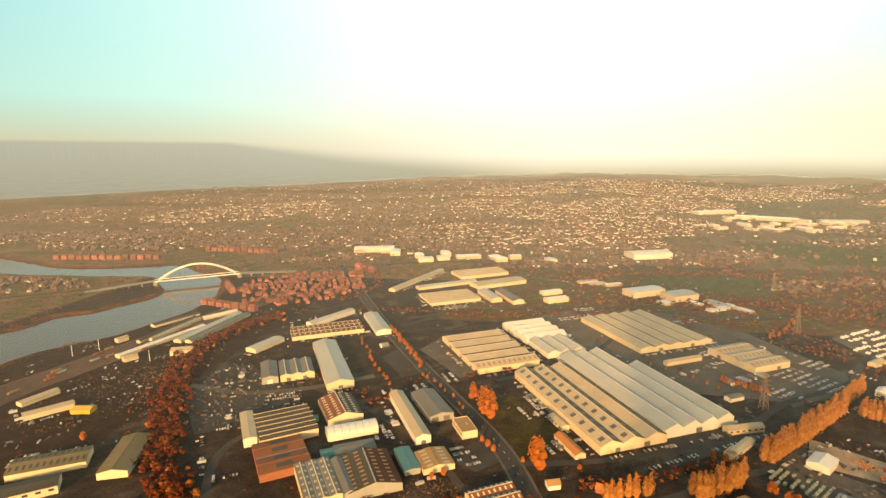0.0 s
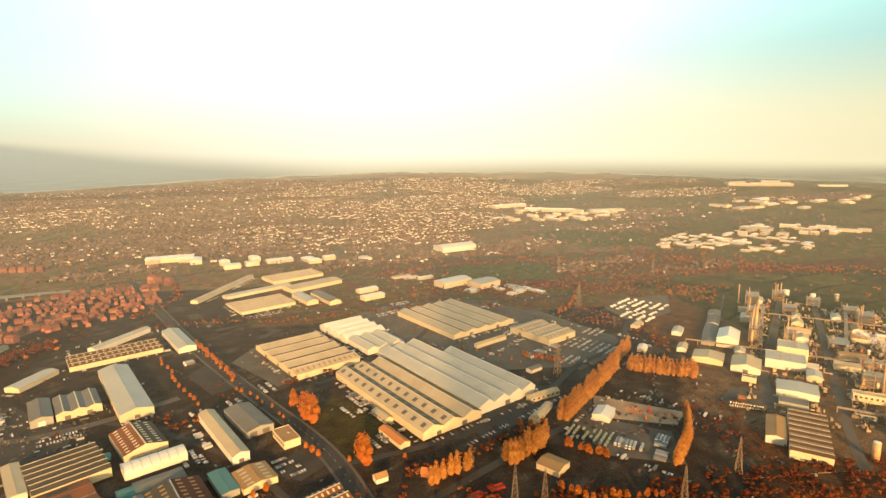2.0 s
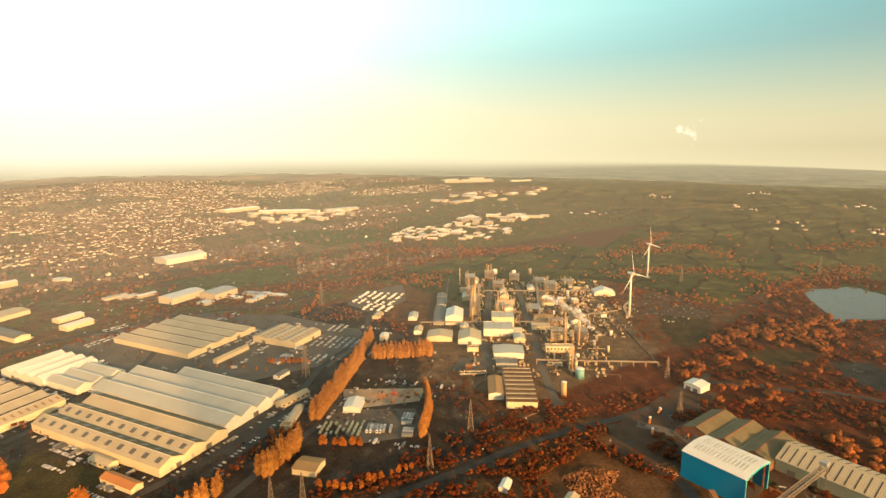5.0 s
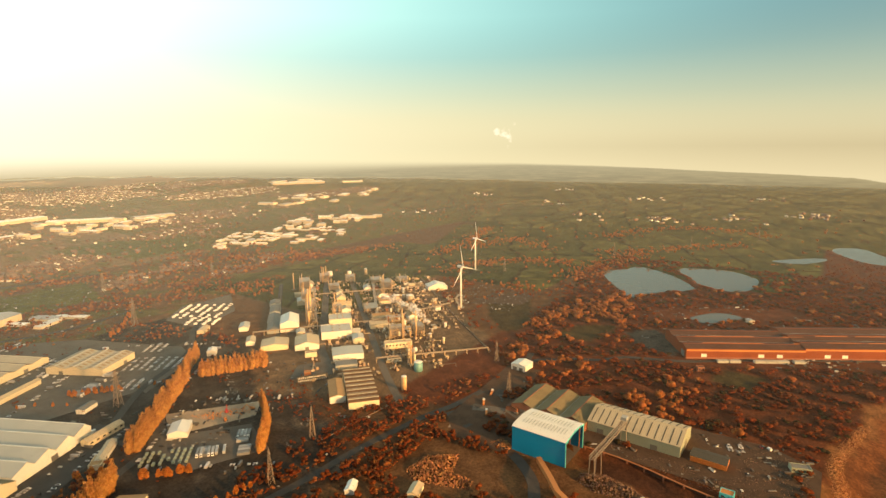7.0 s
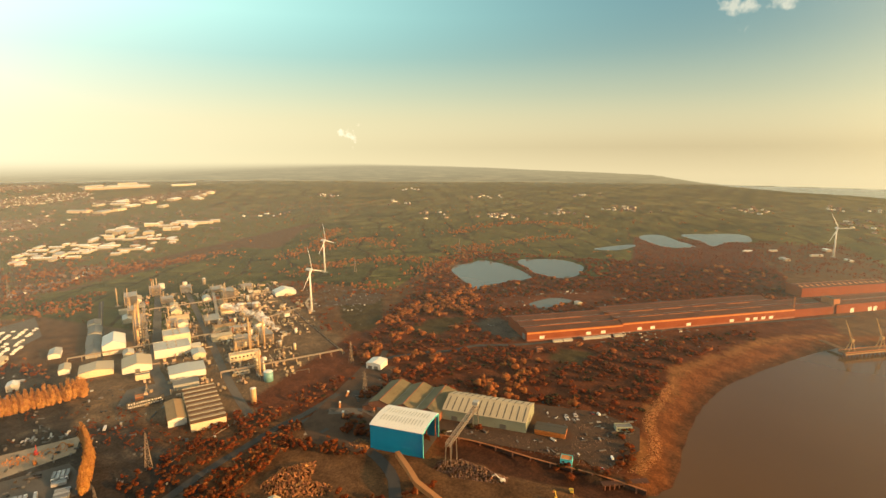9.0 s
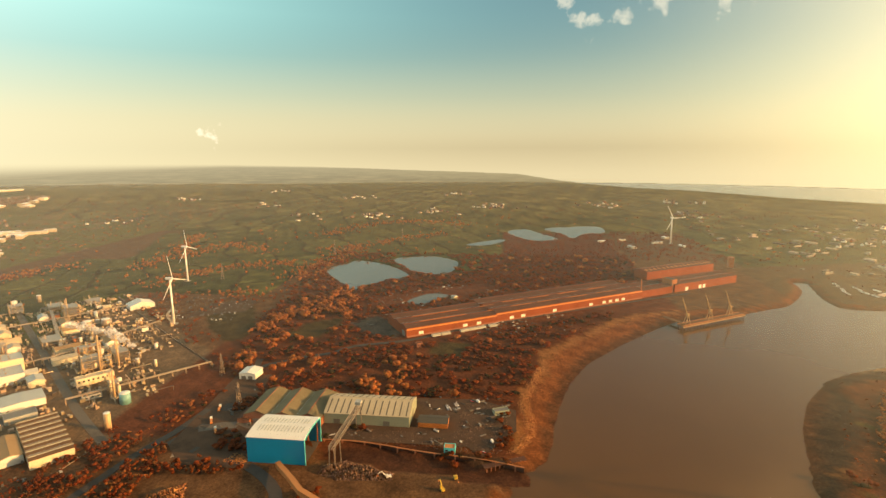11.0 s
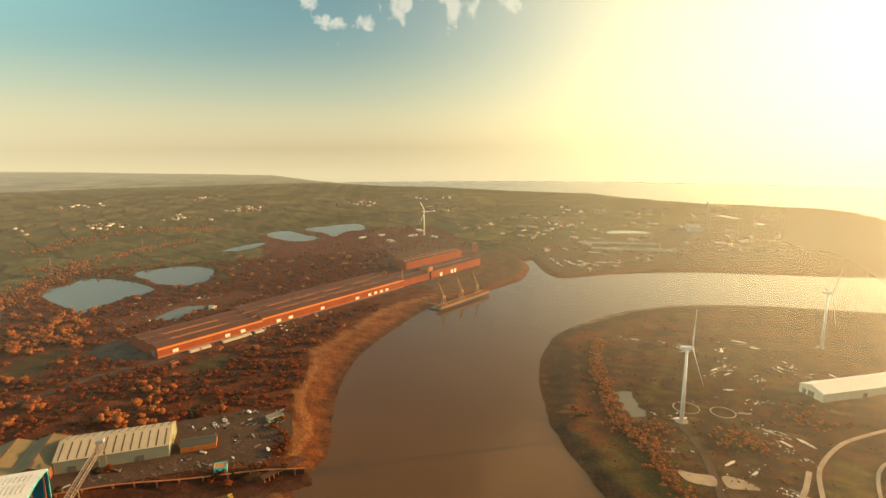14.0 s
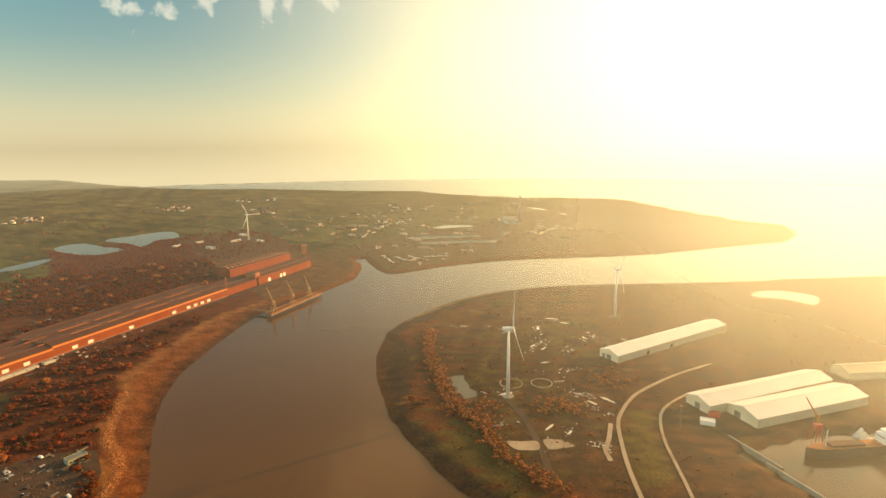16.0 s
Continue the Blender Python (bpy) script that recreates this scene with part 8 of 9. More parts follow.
def batch(seeds, lumps, tufts, size, hgt, spread, sides=6):
    """Small tree shapes for mass planting: a trunk, rounded masses of twigs and loose tufts round them."""
    shapes = []
    for sd in seeds:
        r = random.Random(sd)
        g = Geo()
        g.add([(-0.2, 0, -0.4), (0.2, 0, -0.4), (0.08, 0, hgt * 0.5), (-0.08, 0, hgt * 0.5)], [(0, 1, 2, 3)])
        for k in range(lumps):
            a, q = 2 * math.pi * k / lumps + r.uniform(-0.5, 0.5), spread * (0.42 if lumps > 1 else 0.0)
            lump(g, q * math.cos(a), q * math.sin(a), hgt * (0.46 + 0.13 * (k % 2) + r.uniform(-0.05, 0.05)), spread * r.uniform(0.52, 0.72) * (1.25 if lumps == 1 else 1.0), r, 0.75, sides)
        for x, y, z in crown_points(r, tufts, spread * 0.95, hgt * 0.34, hollow=0.75):
            clump(g, x, y, hgt * 0.54 + z, size * r.uniform(0.6, 1.4), r, 0.3)
        shapes.append((np.array(g.v), np.array(g.f)))
    return shapes


LIGHT = batch((1, 2, 3, 4), 2, 5, 1.3, 7.5, 3.2)
FAR = batch((21, 22, 23, 24), 1, 2, 2.2, 7.5, 3.4, 4)
DENSE = batch((5, 6, 7, 8, 9, 10), 3, 9, 1.25, 8.5, 3.7)
BUSH = batch((10, 11, 12, 13), 1, 1, 1.2, 3.0, 2.2, 4)


def plant(name, label, mat, pts, sizes, shapes, seed, kind_of="woodland", tall=(0.8, 1.25)):
    rs = np.random.RandomState(seed)
    pts = np.asarray(pts, float)
    if not len(pts):
        return
    z = levels(pts[:, 0], pts[:, 1])
    which = rs.randint(0, len(shapes), len(pts))
    vs, fs, k0 = [], [], 0
    for w, (v, f) in enumerate(shapes):
        sel = np.where(which == w)[0]
        if not len(sel):
            continue
        a, s, hs = rs.uniform(0, 6.283, len(sel)), np.asarray(sizes)[sel], rs.uniform(tall[0], tall[1], len(sel))
        c, sn = np.cos(a), np.sin(a)
        x = pts[sel, 0, None] + s[:, None] * (c[:, None] * v[:, 0] - sn[:, None] * v[:, 1])
        y = pts[sel, 1, None] + s[:, None] * (sn[:, None] * v[:, 0] + c[:, None] * v[:, 1])
        zz = z[sel, None] + (s * hs)[:, None] * v[:, 2]
        vs.append(np.stack([x, y, zz], -1).reshape(-1, 3))
        fs.append((f[None] + (k0 + np.arange(len(sel)) * len(v))[:, None, None]).reshape(-1, 4))
        k0 += len(sel) * len(v)
    tagged(new(name, grid_mesh(name, np.concatenate(vs), np.concatenate(fs), M[mat])), label, kind_of, kind="stuff")


def scatter(n, box, seed, test):
    rs = np.random.RandomState(seed)
    x, y = rs.uniform(box[0], box[1], n), rs.uniform(box[2], box[3], n)
    ok_ = test(x, y)
    return np.stack([x[ok_], y[ok_]], -1)


def clear_of(x, y):
    """Away from water, roads, yards and buildings."""
    wet, far_ = inside(x, y, RIVER)
    ok_ = ~wet & (far_ > np.maximum(16, bank_width(x, y) + np.where(y > -330, 4, -18)))
    for p in PONDS.values():
        w_, f_ = inside(x, y, p)
        ok_ &= ~w_ & (f_ > 4)
    for bx, by, l, w, turn in FOOT:
        c, s = math.cos(radians(turn)), math.sin(radians(turn))
        u, v = (x - bx) * c + (y - by) * s, -(x - bx) * s + (y - by) * c
        ok_ &= ~((np.abs(u) < l / 2 + 4) & (np.abs(v) < w / 2 + 4))
    for pts, w, _ in ROADS:
        c = curve_through(pts, 15)
        d = np.full(x.shape, 1e9)
        for (x0, y0), (x1, y1) in zip(c[:-1], c[1:]):
            dx, dy = x1 - x0, y1 - y0
            s = np.clip(((x - x0) * dx + (y - y0) * dy) / (dx * dx + dy * dy), 0, 1)
            d = np.minimum(d, (x - x0 - s * dx) ** 2 + (y - y0 - s * dy) ** 2)
        ok_ &= d > (w / 2 + 3) ** 2
    return ok_


FOOT = [(474, 208, 46, 60, 0), (556, 141, 56, 100, 0), (556, 233, 68, 96, 0), (642, 325, 40, 34, 0), (545, 60, 110, 110, 0), (906, 112, 190, 124, -57.3), (1035, -102, 345, 108, -57.3), (1134, -297, 95, 70, -57.3), (1206, -417, 200, 60, -57.3), (1310, -402, 220, 50, -58.8), (837, 559, 40, 40, 0), (1128, 712, 30, 30, 0), (1735, -513, 60, 60, 0), (424, 196, 60, 90, 40), (470, 130, 60, 130, 10), (640, 560, 380, 260, 50), (760, 760, 420, 330, 50), (960, 590, 90, 60, 0), (1070, 130, 260, 60, -57.3), (478, 310, 60, 30, 10), (930, -20, 30, 30, 0), (870, 56, 170, 40, -57), (930, -72, 520, 40, -57.3), (384, 272, 70, 76, 0)]
dens = lambda x, y, s, sd, cut: wobble(x, y, s, sd) > cut  # noqa: E731
# woods between the chemical works and the mill
w1 = scatter(15000, (470, 1500, -330, 470), 1, lambda x, y: clear_of(x, y) & (y < 0.16 * x + 270) & dens(x, y, 75, 1, -0.28) & ~((x > 860) & (y < -200) & (x < 1100)))
w1 = w1[np.random.RandomState(3).rand(len(w1)) < 0.80]
for g in GLADES + [MILL_YARD]:
    w1 = w1[~inside(w1[:, 0], w1[:, 1], np.array(g, float))[0]]


def near_line(p, lines, reach):
    """Which points lie within reach of any of the lines."""
    d = np.full(len(p), 1e9)
    for c in lines:
        for x, y in curve_through(c, 10):
            d = np.minimum(d, np.hypot(p[:, 0] - x, p[:, 1] - y))
    return d < reach * (1 + 0.45 * wobble(p[:, 0], p[:, 1], 30, 9))


# brighter tree bands: sunlit crowns put into colour, placed to fit the camera's view
LIT_BANDS = [[(1130, 305), (1018, 335), (955, 363), (874, 378), (827, 395)], [(943, 301), (815, 291), (782, 324), (755, 338)], [(685, 275), (655, 290), (655, 311), (690, 357)], [(600, 130), (640, 150), (690, 140)], [(1000, 300), (960, 320), (900, 340)]]
rs = np.random.RandomState(8)
third = rs.rand(len(w1))
band = near_line(w1, LIT_BANDS, 23)
gold = (third < 0.84) & band | (third < 0.60) & ~band & (wobble(w1[:, 0], w1[:, 1], 60, 23) > 0.72)
dull = (third < 0.52) & ~gold
brown = (third >= 0.52) & (third < 0.80) & ~gold
dark = (third >= 0.80) & ~gold
plant("russet_woodland", "dense bare russet winter woodland", "twig", w1[dull], rs.uniform(0.8, 1.45, dull.sum()), DENSE, 1, tall=(0.5, 0.8))
plant("orange_woodland", "bands of orange-brown birches in the woodland", "russet", w1[gold], rs.uniform(1.1, 1.85, gold.sum()), DENSE, 40, tall=(0.7, 1.1))
plant("brown_thicket", "dead brown thicket and brambles", "scrub", w1[brown], rs.uniform(0.7, 1.25, brown.sum()), DENSE, 2, tall=(0.5, 0.8))
plant("olive_thicket", "dark olive evergreen thicket", "olive", w1[dark], rs.uniform(0.8, 1.3, dark.sum()), DENSE, 3, tall=(0.5, 0.8))
# scrub round the ponds and out to the fields
w2 = scatter(9000, (640, 2300, 60, 1000), 2, lambda x, y: clear_of(x, y) & ~is_field(x, y) & (y > 0.16 * x + 250) & (y < 0.5 * x + 330) & dens(x, y, 140, 2, -0.1))
for g in GLADES:
    w2 = w2[~inside(w2[:, 0], w2[:, 1], np.array(g, float))[0]]
band = near_line(w2, [[(1157, 585), (1078, 598), (995, 580)], [(1327, 474), (1274, 540), (1252, 584)], [(955, 363), (874, 378), (827, 395)]], 28)
plant("pond_woodland", "bare russet woodland round the ponds", "twig", w2[~band], np.random.RandomState(4).uniform(0.6, 1.15, (~band).sum()), LIGHT, 4)
plant("pond_birches", "bands of orange-brown birches beyond the ponds", "russet", w2[band], np.random.RandomState(6).uniform(0.9, 1.5, band.sum()), LIGHT, 41)
w2b = scatter(6500, (1450, 2300, -700, 300), 12, lambda x, y: clear_of(x, y) & ~is_field(x, y) & dens(x, y, 140, 3, -0.35))
plant("marsh_scrub", "low russet marsh scrub", "twig", w2b, np.random.RandomState(5).uniform(0.5, 1.1, len(w2b)), FAR, 5)
# railway tree belt and trees by the works
belt = curve_through([(-300, 340), (-340, 400), (-385, 450), (-430, 520), (-480, 604), (-520, 676), (-545, 769), (-530, 860), (-500, 930)], 3)
rs = np.random.RandomState(6)
bp = np.repeat(belt, 5, 0) + rs.normal(0, 11, (len(belt) * 5, 2))
plant("railway_tree_belt", "belt of russet bare trees beside the railway", "twig", bp[::2], rs.uniform(0.7, 1.45, len(bp[::2])), DENSE, 6)
plant("railway_brown_belt", "dull brown trees beside the railway", "scrub", bp[3::4], rs.uniform(0.5, 1.0, len(bp[3::4])), DENSE, 26)
plant("railway_amber_belt", "orange-leaved trees beside the railway", "amber", bp[1::12], rs.uniform(0.6, 1.2, len(bp[1::12])), DENSE, 7)
bank = curve_through([(-690, 300), (-760, 500), (-790, 640), (-760, 740)], 6)
bp = np.repeat(bank, 3, 0) + rs.normal(0, 7, (len(bank) * 3, 2))
plant("river_scrub", "dull scrub along the river bank", "scrub", bp, rs.uniform(0.4, 0.8, len(bp)), LIGHT, 8)
# strips of trees through the industrial quarter
lines = [([(-100, 700), (-60, 740), (-20, 690)], 5, 4), ([(40, 470), (120, 500), (190, 540)], 4, 5), ([(-150, 400), (-60, 410), (20, 430), (110, 430)], 5, 10), ([(200, 400), (300, 372), (420, 375), (540, 362), (640, 352)], 5, 9), ([(330, 330), (420, 318), (520, 352)], 4, 7), ([(320, 370), (400, 330), (460, 345)], 4, 8), ([(250, 330), (300, 300), (350, 310)], 3, 12), ([(-380, 980), (-280, 1010), (-150, 990), (0, 1010), (120, 1030)], 5, 7), ([(240, 1010), (330, 1000), (420, 960), (440, 880)], 4, 14), ([(380, 900), (430, 860), (470, 800), (460, 740)], 4, 10), ([(-420, 1060), (-380, 1180), (-430, 1330)], 5, 6), ([(120, 1150), (220, 1130), (330, 1110), (430, 1150), (500, 1210)], 3, 16), ([(360, 1210), (430, 1130), (520, 1080), (600, 1050)], 3, 22), ([(60, 1330), (220, 1400), (420, 1420), (520, 1400)], 4, 12), ([(600, 1120), (680, 1180), (780, 1200), (980, 1180), (1150, 1120)], 3, 14), ([(640, 1040), (700, 1060), (800, 1050)], 4, 10), ([(-220, 640), (-240, 600), (-190, 620)], 4, 5), ([(300, 1180), (520, 1120), (700, 1120)], 4, 20), ([(520, 1420), (700, 1300), (860, 1180)], 4, 22), ([(560, 1240), (640, 1180)], 3, 22), ([(700, 1420), (900, 1330), (1050, 1250)], 4, 24)]
pp = np.concatenate([np.repeat(curve_through(p, st), 2, 0) + rs.normal(0, sp, (len(curve_through(p, st)) * 2, 2)) for p, st, sp in lines])
pp = pp[clear_of(pp[:, 0], pp[:, 1])]
plant("works_tree_strips", "strips of bare russet trees between works", "twig", pp[::2], rs.uniform(0.5, 1.1, len(pp[::2])), LIGHT, 9)
plant("works_amber_strips", "strips of orange-brown trees between works", "russet", pp[1::2], rs.uniform(0.45, 1.0, len(pp[1::2])), LIGHT, 10)
# rough ground towards the camera
w3 = scatter(4600, (60, 480, 150, 420), 21, lambda x, y: clear_of(x, y) & dens(x, y, 60, 5, -0.22))
plant("rough_scrub", "tangled brown brush on rough ground", "scrub", w3[::2], rs.uniform(0.4, 0.9, len(w3[::2])), LIGHT, 11)
plant("russet_bushes", "russet bushes on rough ground", "twig", w3[1::2], rs.uniform(0.5, 1.2, len(w3[1::2])), LIGHT, 12)
w6 = scatter(900, (365, 500, 400, 560), 37, lambda x, y: clear_of(x, y) & dens(x, y, 40, 19, -0.1) & ~((x > 430) & (y > 410 + (x - 430) * 0.2)))
plant("bramble_field", "reddish bramble on rough ground below the works", "twig", w6, rs.uniform(0.25, 0.55, len(w6)), LIGHT, 38)
# peninsula brush line and tussocks
line_p = curve_through([(274, -332), (296, -326), (326, -325), (357, -329), (395, -345), (439, -346), (505, -374), (571, -404), (620, -435), (666, -470)], 2.4)
bp = np.repeat(line_p, 4, 0) + rs.normal(0, 5.5, (len(line_p) * 4, 2))
bp = np.concatenate([bp] + [np.array(c_) + rs.normal(0, r_, (n_, 2)) for c_, r_, n_ in (((423, -372), 9, 40), ((396, -352), 8, 40), ((383, -432), 11, 45), ((366, -447), 10, 40), ((388, -540), 14, 50))])
bp = bp[inside(bp[:, 0], bp[:, 1], RIVER)[1] > 14]
plant("peninsula_brush", "line of russet brush along the peninsula", "russet", bp, rs.uniform(0.45, 0.9, len(bp)), LIGHT, 13)
w5 = scatter(2600, (300, 700, -640, -320), 29, lambda x, y: clear_of(x, y) & dens(x, y, 55, 17, 0.35))
plant("russet_bramble", "patches of russet bramble on rough ground", "twig", w5, rs.uniform(0.25, 0.6, len(w5)), LIGHT, 34)
w4 = scatter(5000, (120, 760, -1000, -280), 23, lambda x, y: clear_of(x, y) & dens(x, y, 70, 7, 0.15) & ~((x > 130) & (x < 320) & (y < -480) & (y > -760)) & ~((np.abs(x - 424) < 40) & (y < -590) & (y > -850)))
plant("peninsula_tussocks", "dead grass tussocks and low bramble", "scrub", w4, rs.uniform(0.3, 0.7, len(w4)), BUSH, 14)
# hedges between the fields
rsx = np.random.RandomState(31)
hx, hy = rsx.uniform(640, 4300, 72000), rsx.uniform(-2100, 2300, 72000)
fl_ = is_field(hx, hy)
fr_, fe_ = field_pattern(hx, hy)
sel = fl_ & (fe_ < 5) & (np.hypot(hx, hy) < 4600) & ~inside(hx, hy, RIVER)[0]
hp = np.stack([hx[sel], hy[sel]], -1)
hp = hp[clear_of(hp[:, 0], hp[:, 1])]
plant("field_hedges", "brown winter hedges dividing green fields", "scrub", hp, rsx.uniform(0.5, 1.1, len(hp)), BUSH, 15, "hedges")
# orange hedgerow trees and copses among the fields
cx_, cy_ = rsx.uniform(900, 3200, 26000), rsx.uniform(-1300, 2600, 26000)
near_ = np.exp(-np.maximum(np.hypot(cx_, cy_) - 1300, 0) / 900)
sel = (is_field(cx_, cy_) | (cy_ > 500)) & (wobble(cx_, cy_, 85, 14) > 0.85 - 0.35 * near_) & (np.hypot(cx_, cy_) > 1050) & (cy_ < 0.9 * cx_ + 350)
cp = np.stack([cx_[sel], cy_[sel]], -1)
belts = [([(682, 968), (805, 933), (896, 851), (937, 771)], 5, 13), ([(640, 1010), (740, 1010), (860, 930)], 5, 16), ([(1088, 782), (1185, 739), (1272, 676), (1338, 553)], 5, 22), ([(960, 640), (1020, 560), (1040, 480)], 6, 24), ([(1790, 609), (2038, 532), (2179, 358), (2081, 151)], 7, 26), ([(1477, 683), (1584, 856), (1361, 887)], 7, 22), ([(1240, 1113), (1095, 1174), (969, 1226), (862, 1353)], 6, 24), ([(1850, 225), (1682, 381), (1531, 520)], 7, 24), ([(1250, 900), (1480, 960), (1760, 1050)], 7, 20), ([(1180, 480), (1380, 470), (1560, 420)], 5, 26)]
cp = np.concatenate([cp] + [np.repeat(curve_through(p, st), 3, 0) + rsx.normal(0, sp, (len(curve_through(p, st)) * 3, 2)) for p, st, sp in belts])
cp = cp[clear_of(cp[:, 0], cp[:, 1])]
plant("hedgerow_trees", "orange-brown hedgerow trees and small copses", "russet", cp, rsx.uniform(0.7, 1.5, len(cp)), FAR, 35)
# town trees
tx, ty = rsx.uniform(-2600, 2800, 14000), rsx.uniform(1280, 4750, 14000)
sel = (wobble(tx, ty, 230, 9) > -0.1 - 0.8 * (ty < 1800)) & ~inside(tx, ty, RIVER)[0] & ~((tx > 200) & (ty < 1400) & (tx < 520))
tp = np.stack([tx[sel], ty[sel]], -1)
plant("town_trees", "bare brown trees among the houses", "russet", tp[::2], rsx.uniform(0.7, 1.3, len(tp[::2])), FAR, 16)
plant("town_thickets", "dull brown trees among the houses", "scrub", tp[1::2], rsx.uniform(0.7, 1.3, len(tp[1::2])), FAR, 76)
tx, ty = rsx.uniform(-1700, -960, 900), rsx.uniform(780, 1190, 900)
sel = ~inside(tx, ty, RIVER)[0] & (inside(tx, ty, RIVER)[1] > 12)
tx2, ty2 = rsx.uniform(60, 1050, 5200), rsx.uniform(1040, 1560, 5200)
sel2 = clear_of(tx2, ty2) & (wobble(tx2, ty2, 70, 33) > 0.38) & ~is_field(tx2, ty2)
for poly in ([(219, 1375), (504, 1382), (470, 1150), (320, 1137), (265, 1215)], [(452, 820), (430, 900), (500, 1010), (650, 1015), (560, 850)]):
    sel2 &= ~inside(tx2, ty2, np.array(poly, float))[0]
tp2 = np.stack([tx2[sel2], ty2[sel2]], -1)
plant("parkland_trees", "orange-brown trees round playing fields and yards", "russet", tp2[::2], rsx.uniform(0.8, 1.6, len(tp2[::2])), LIGHT, 71)
plant("parkland_scrub", "dull brown scrub round playing fields and yards", "scrub", tp2[1::2], rsx.uniform(0.6, 1.1, len(tp2[1::2])), LIGHT, 72)
plant("west_bank_trees", "brown trees on the far river bank", "twig", np.stack([tx[sel], ty[sel]], -1), rsx.uniform(0.5, 1.0, sel.sum()), LIGHT, 17)
tx, ty = rsx.uniform(1080, 2600, 4000), rsx.uniform(-2000, -640, 4000)
sel = clear_of(tx, ty) & (wobble(tx, ty, 200, 4) > 0.1)
plant("far_shore_scrub", "brown scrub on the far shore", "scrub", np.stack([tx[sel], ty[sel]], -1), rsx.uniform(0.5, 1.0, sel.sum()), FAR, 18)

tx, ty = rsx.uniform(-640, 480, 5200), rsx.uniform(330, 1250, 5200)
BUILT = [(-304, 716, 176, 40, -60), (50, 641, 212, 86, -62), (118, 690, 236, 104, -62), (-82, 806, 102, 156, 30), (-14, 906, 78, 96, 30), (24, 836, 70, 70, -62), (170, 940, 174, 140, -62), (300, 830, 70, 88, 30), (-196, 1110, 115, 90, 30), (-285, 500, 90, 130, -56), (-190, 470, 120, 100, -58), (-220, 560, 80, 80, -58), (-140, 590, 130, 70, -60), (-360, 676, 80, 100, -60), (-372, 890, 130, 110, 30), (-295, 909, 116, 30, -60), (-443, 777, 66, 26, 73), (-455, 405, 110, 110, 30), (-160, 1240, 260, 170, 36), (-300, 1262, 240, 20, 72), (350, 780, 130, 160, 40), (310, 510, 130, 130, 40), (-660, 760, 70, 600, -12), (-590, 560, 60, 120, -30), (20, 590, 40, 130, -62), (-60, 540, 130, 110, 30), (530, 940, 160, 170, 40), (240, 740, 130, 70, 40)]
sel = clear_of(tx, ty) & (wobble(tx, ty, 75, 8) > 0.25)
for bx, by, l, w, turn in BUILT:
    c, s = math.cos(radians(turn)), math.sin(radians(turn))
    sel &= ~((np.abs((tx - bx) * c + (ty - by) * s) < l / 2 + 3) & (np.abs(-(tx - bx) * s + (ty - by) * c) < w / 2 + 3))
tp = np.stack([tx[sel], ty[sel]], -1)
plant("works_scrub", "russet scrub and self-sown trees among the works", "twig", tp[::2], rsx.uniform(0.3, 0.75, len(tp[::2])), LIGHT, 27)
plant("works_bramble", "dull brown bramble among the works", "scrub", tp[1::2], rsx.uniform(0.3, 0.7, len(tp[1::2])), LIGHT, 28)

# ---- parked vehicles ----
def car(kind):
    e = thing("car", "parked car with dark windows", "car", 0, 0, 0, 0, "parked cars")
    l, h = ((4.3, 1.45), (4.6, 1.7))[kind]
    part("body", Geo().push([(-0.85, 0.3), (0.85, 0.3), (0.88, 0.75), (0.8, 0.95), (-0.8, 0.95), (-0.88, 0.75)], -l / 2, l / 2), M["car_paint"], e)
    cab = Geo().add([(-l * 0.32, -0.75, 0.95), (l * 0.22, -0.75, 0.95), (l * 0.22, 0.75, 0.95), (-l * 0.32, 0.75, 0.95), (-l * 0.22, -0.6, h - 0.04), (l * 0.08, -0.6, h - 0.04), (l * 0.08, 0.6, h - 0.04), (-l * 0.22, 0.6, h - 0.04)], [(0, 1, 5, 4), (1, 2, 6, 5), (2, 3, 7, 6), (3, 0, 4, 7)])
    part("windows", cab, M["glass"], e)
    part("roof", Geo().box(-l * 0.07, 0, h - 0.05, l * 0.31, 1.22, 0.06), M["car_paint"], e)
    for sx in (-0.31, 0.31):
        for sy in (-0.8, 0.8):
            w = part("wheel", Geo().drum(0, 0, -0.1, 0.1, 0.31, 0.31, 8), M["rubber"], e)
            w.matrix_basis = pose(sx * l, sy, 0.31, 90, 0, 0)
    return e


def van():
    e = thing("van", "white panel van parked in a row", "van", 0, 0, 0, 0, "parked vans")
    part("body", Geo().push([(-1.0, 0.4), (1.0, 0.4), (1.0, 2.3), (0.85, 2.5), (-0.85, 2.5), (-1.0, 2.3)], -2.8, 1.6), M["white_paint"], e)
    part("cab", Geo().add([(1.6, -1.0, 0.4), (2.9, -1.0, 0.4), (2.9, 1.0, 0.4), (1.6, 1.0, 0.4), (1.6, -0.95, 2.4), (1.9, -0.9, 2.35), (1.9, 0.9, 2.35), (1.6, 0.95, 2.4), (2.9, -1.0, 1.3), (2.9, 1.0, 1.3)], [(0, 1, 8, 5, 4), (3, 7, 6, 9, 2), (1, 2, 9, 8), (4, 5, 6, 7)]), M["white_paint"], e)
    part("windscreen", Geo().add([(2.88, -0.9, 1.32), (2.88, 0.9, 1.32), (1.92, 0.85, 2.33), (1.92, -0.85, 2.33)], [(0, 1, 2, 3)]), M["glass"], e)
    for sx in (-1.8, 1.9):
        for sy in (-0.9, 0.9):
            w = part("wheel", Geo().drum(0, 0, -0.12, 0.12, 0.36, 0.36, 8), M["rubber"], e)
            w.matrix_basis = pose(sx, sy, 0.36, 90, 0, 0)
    return e


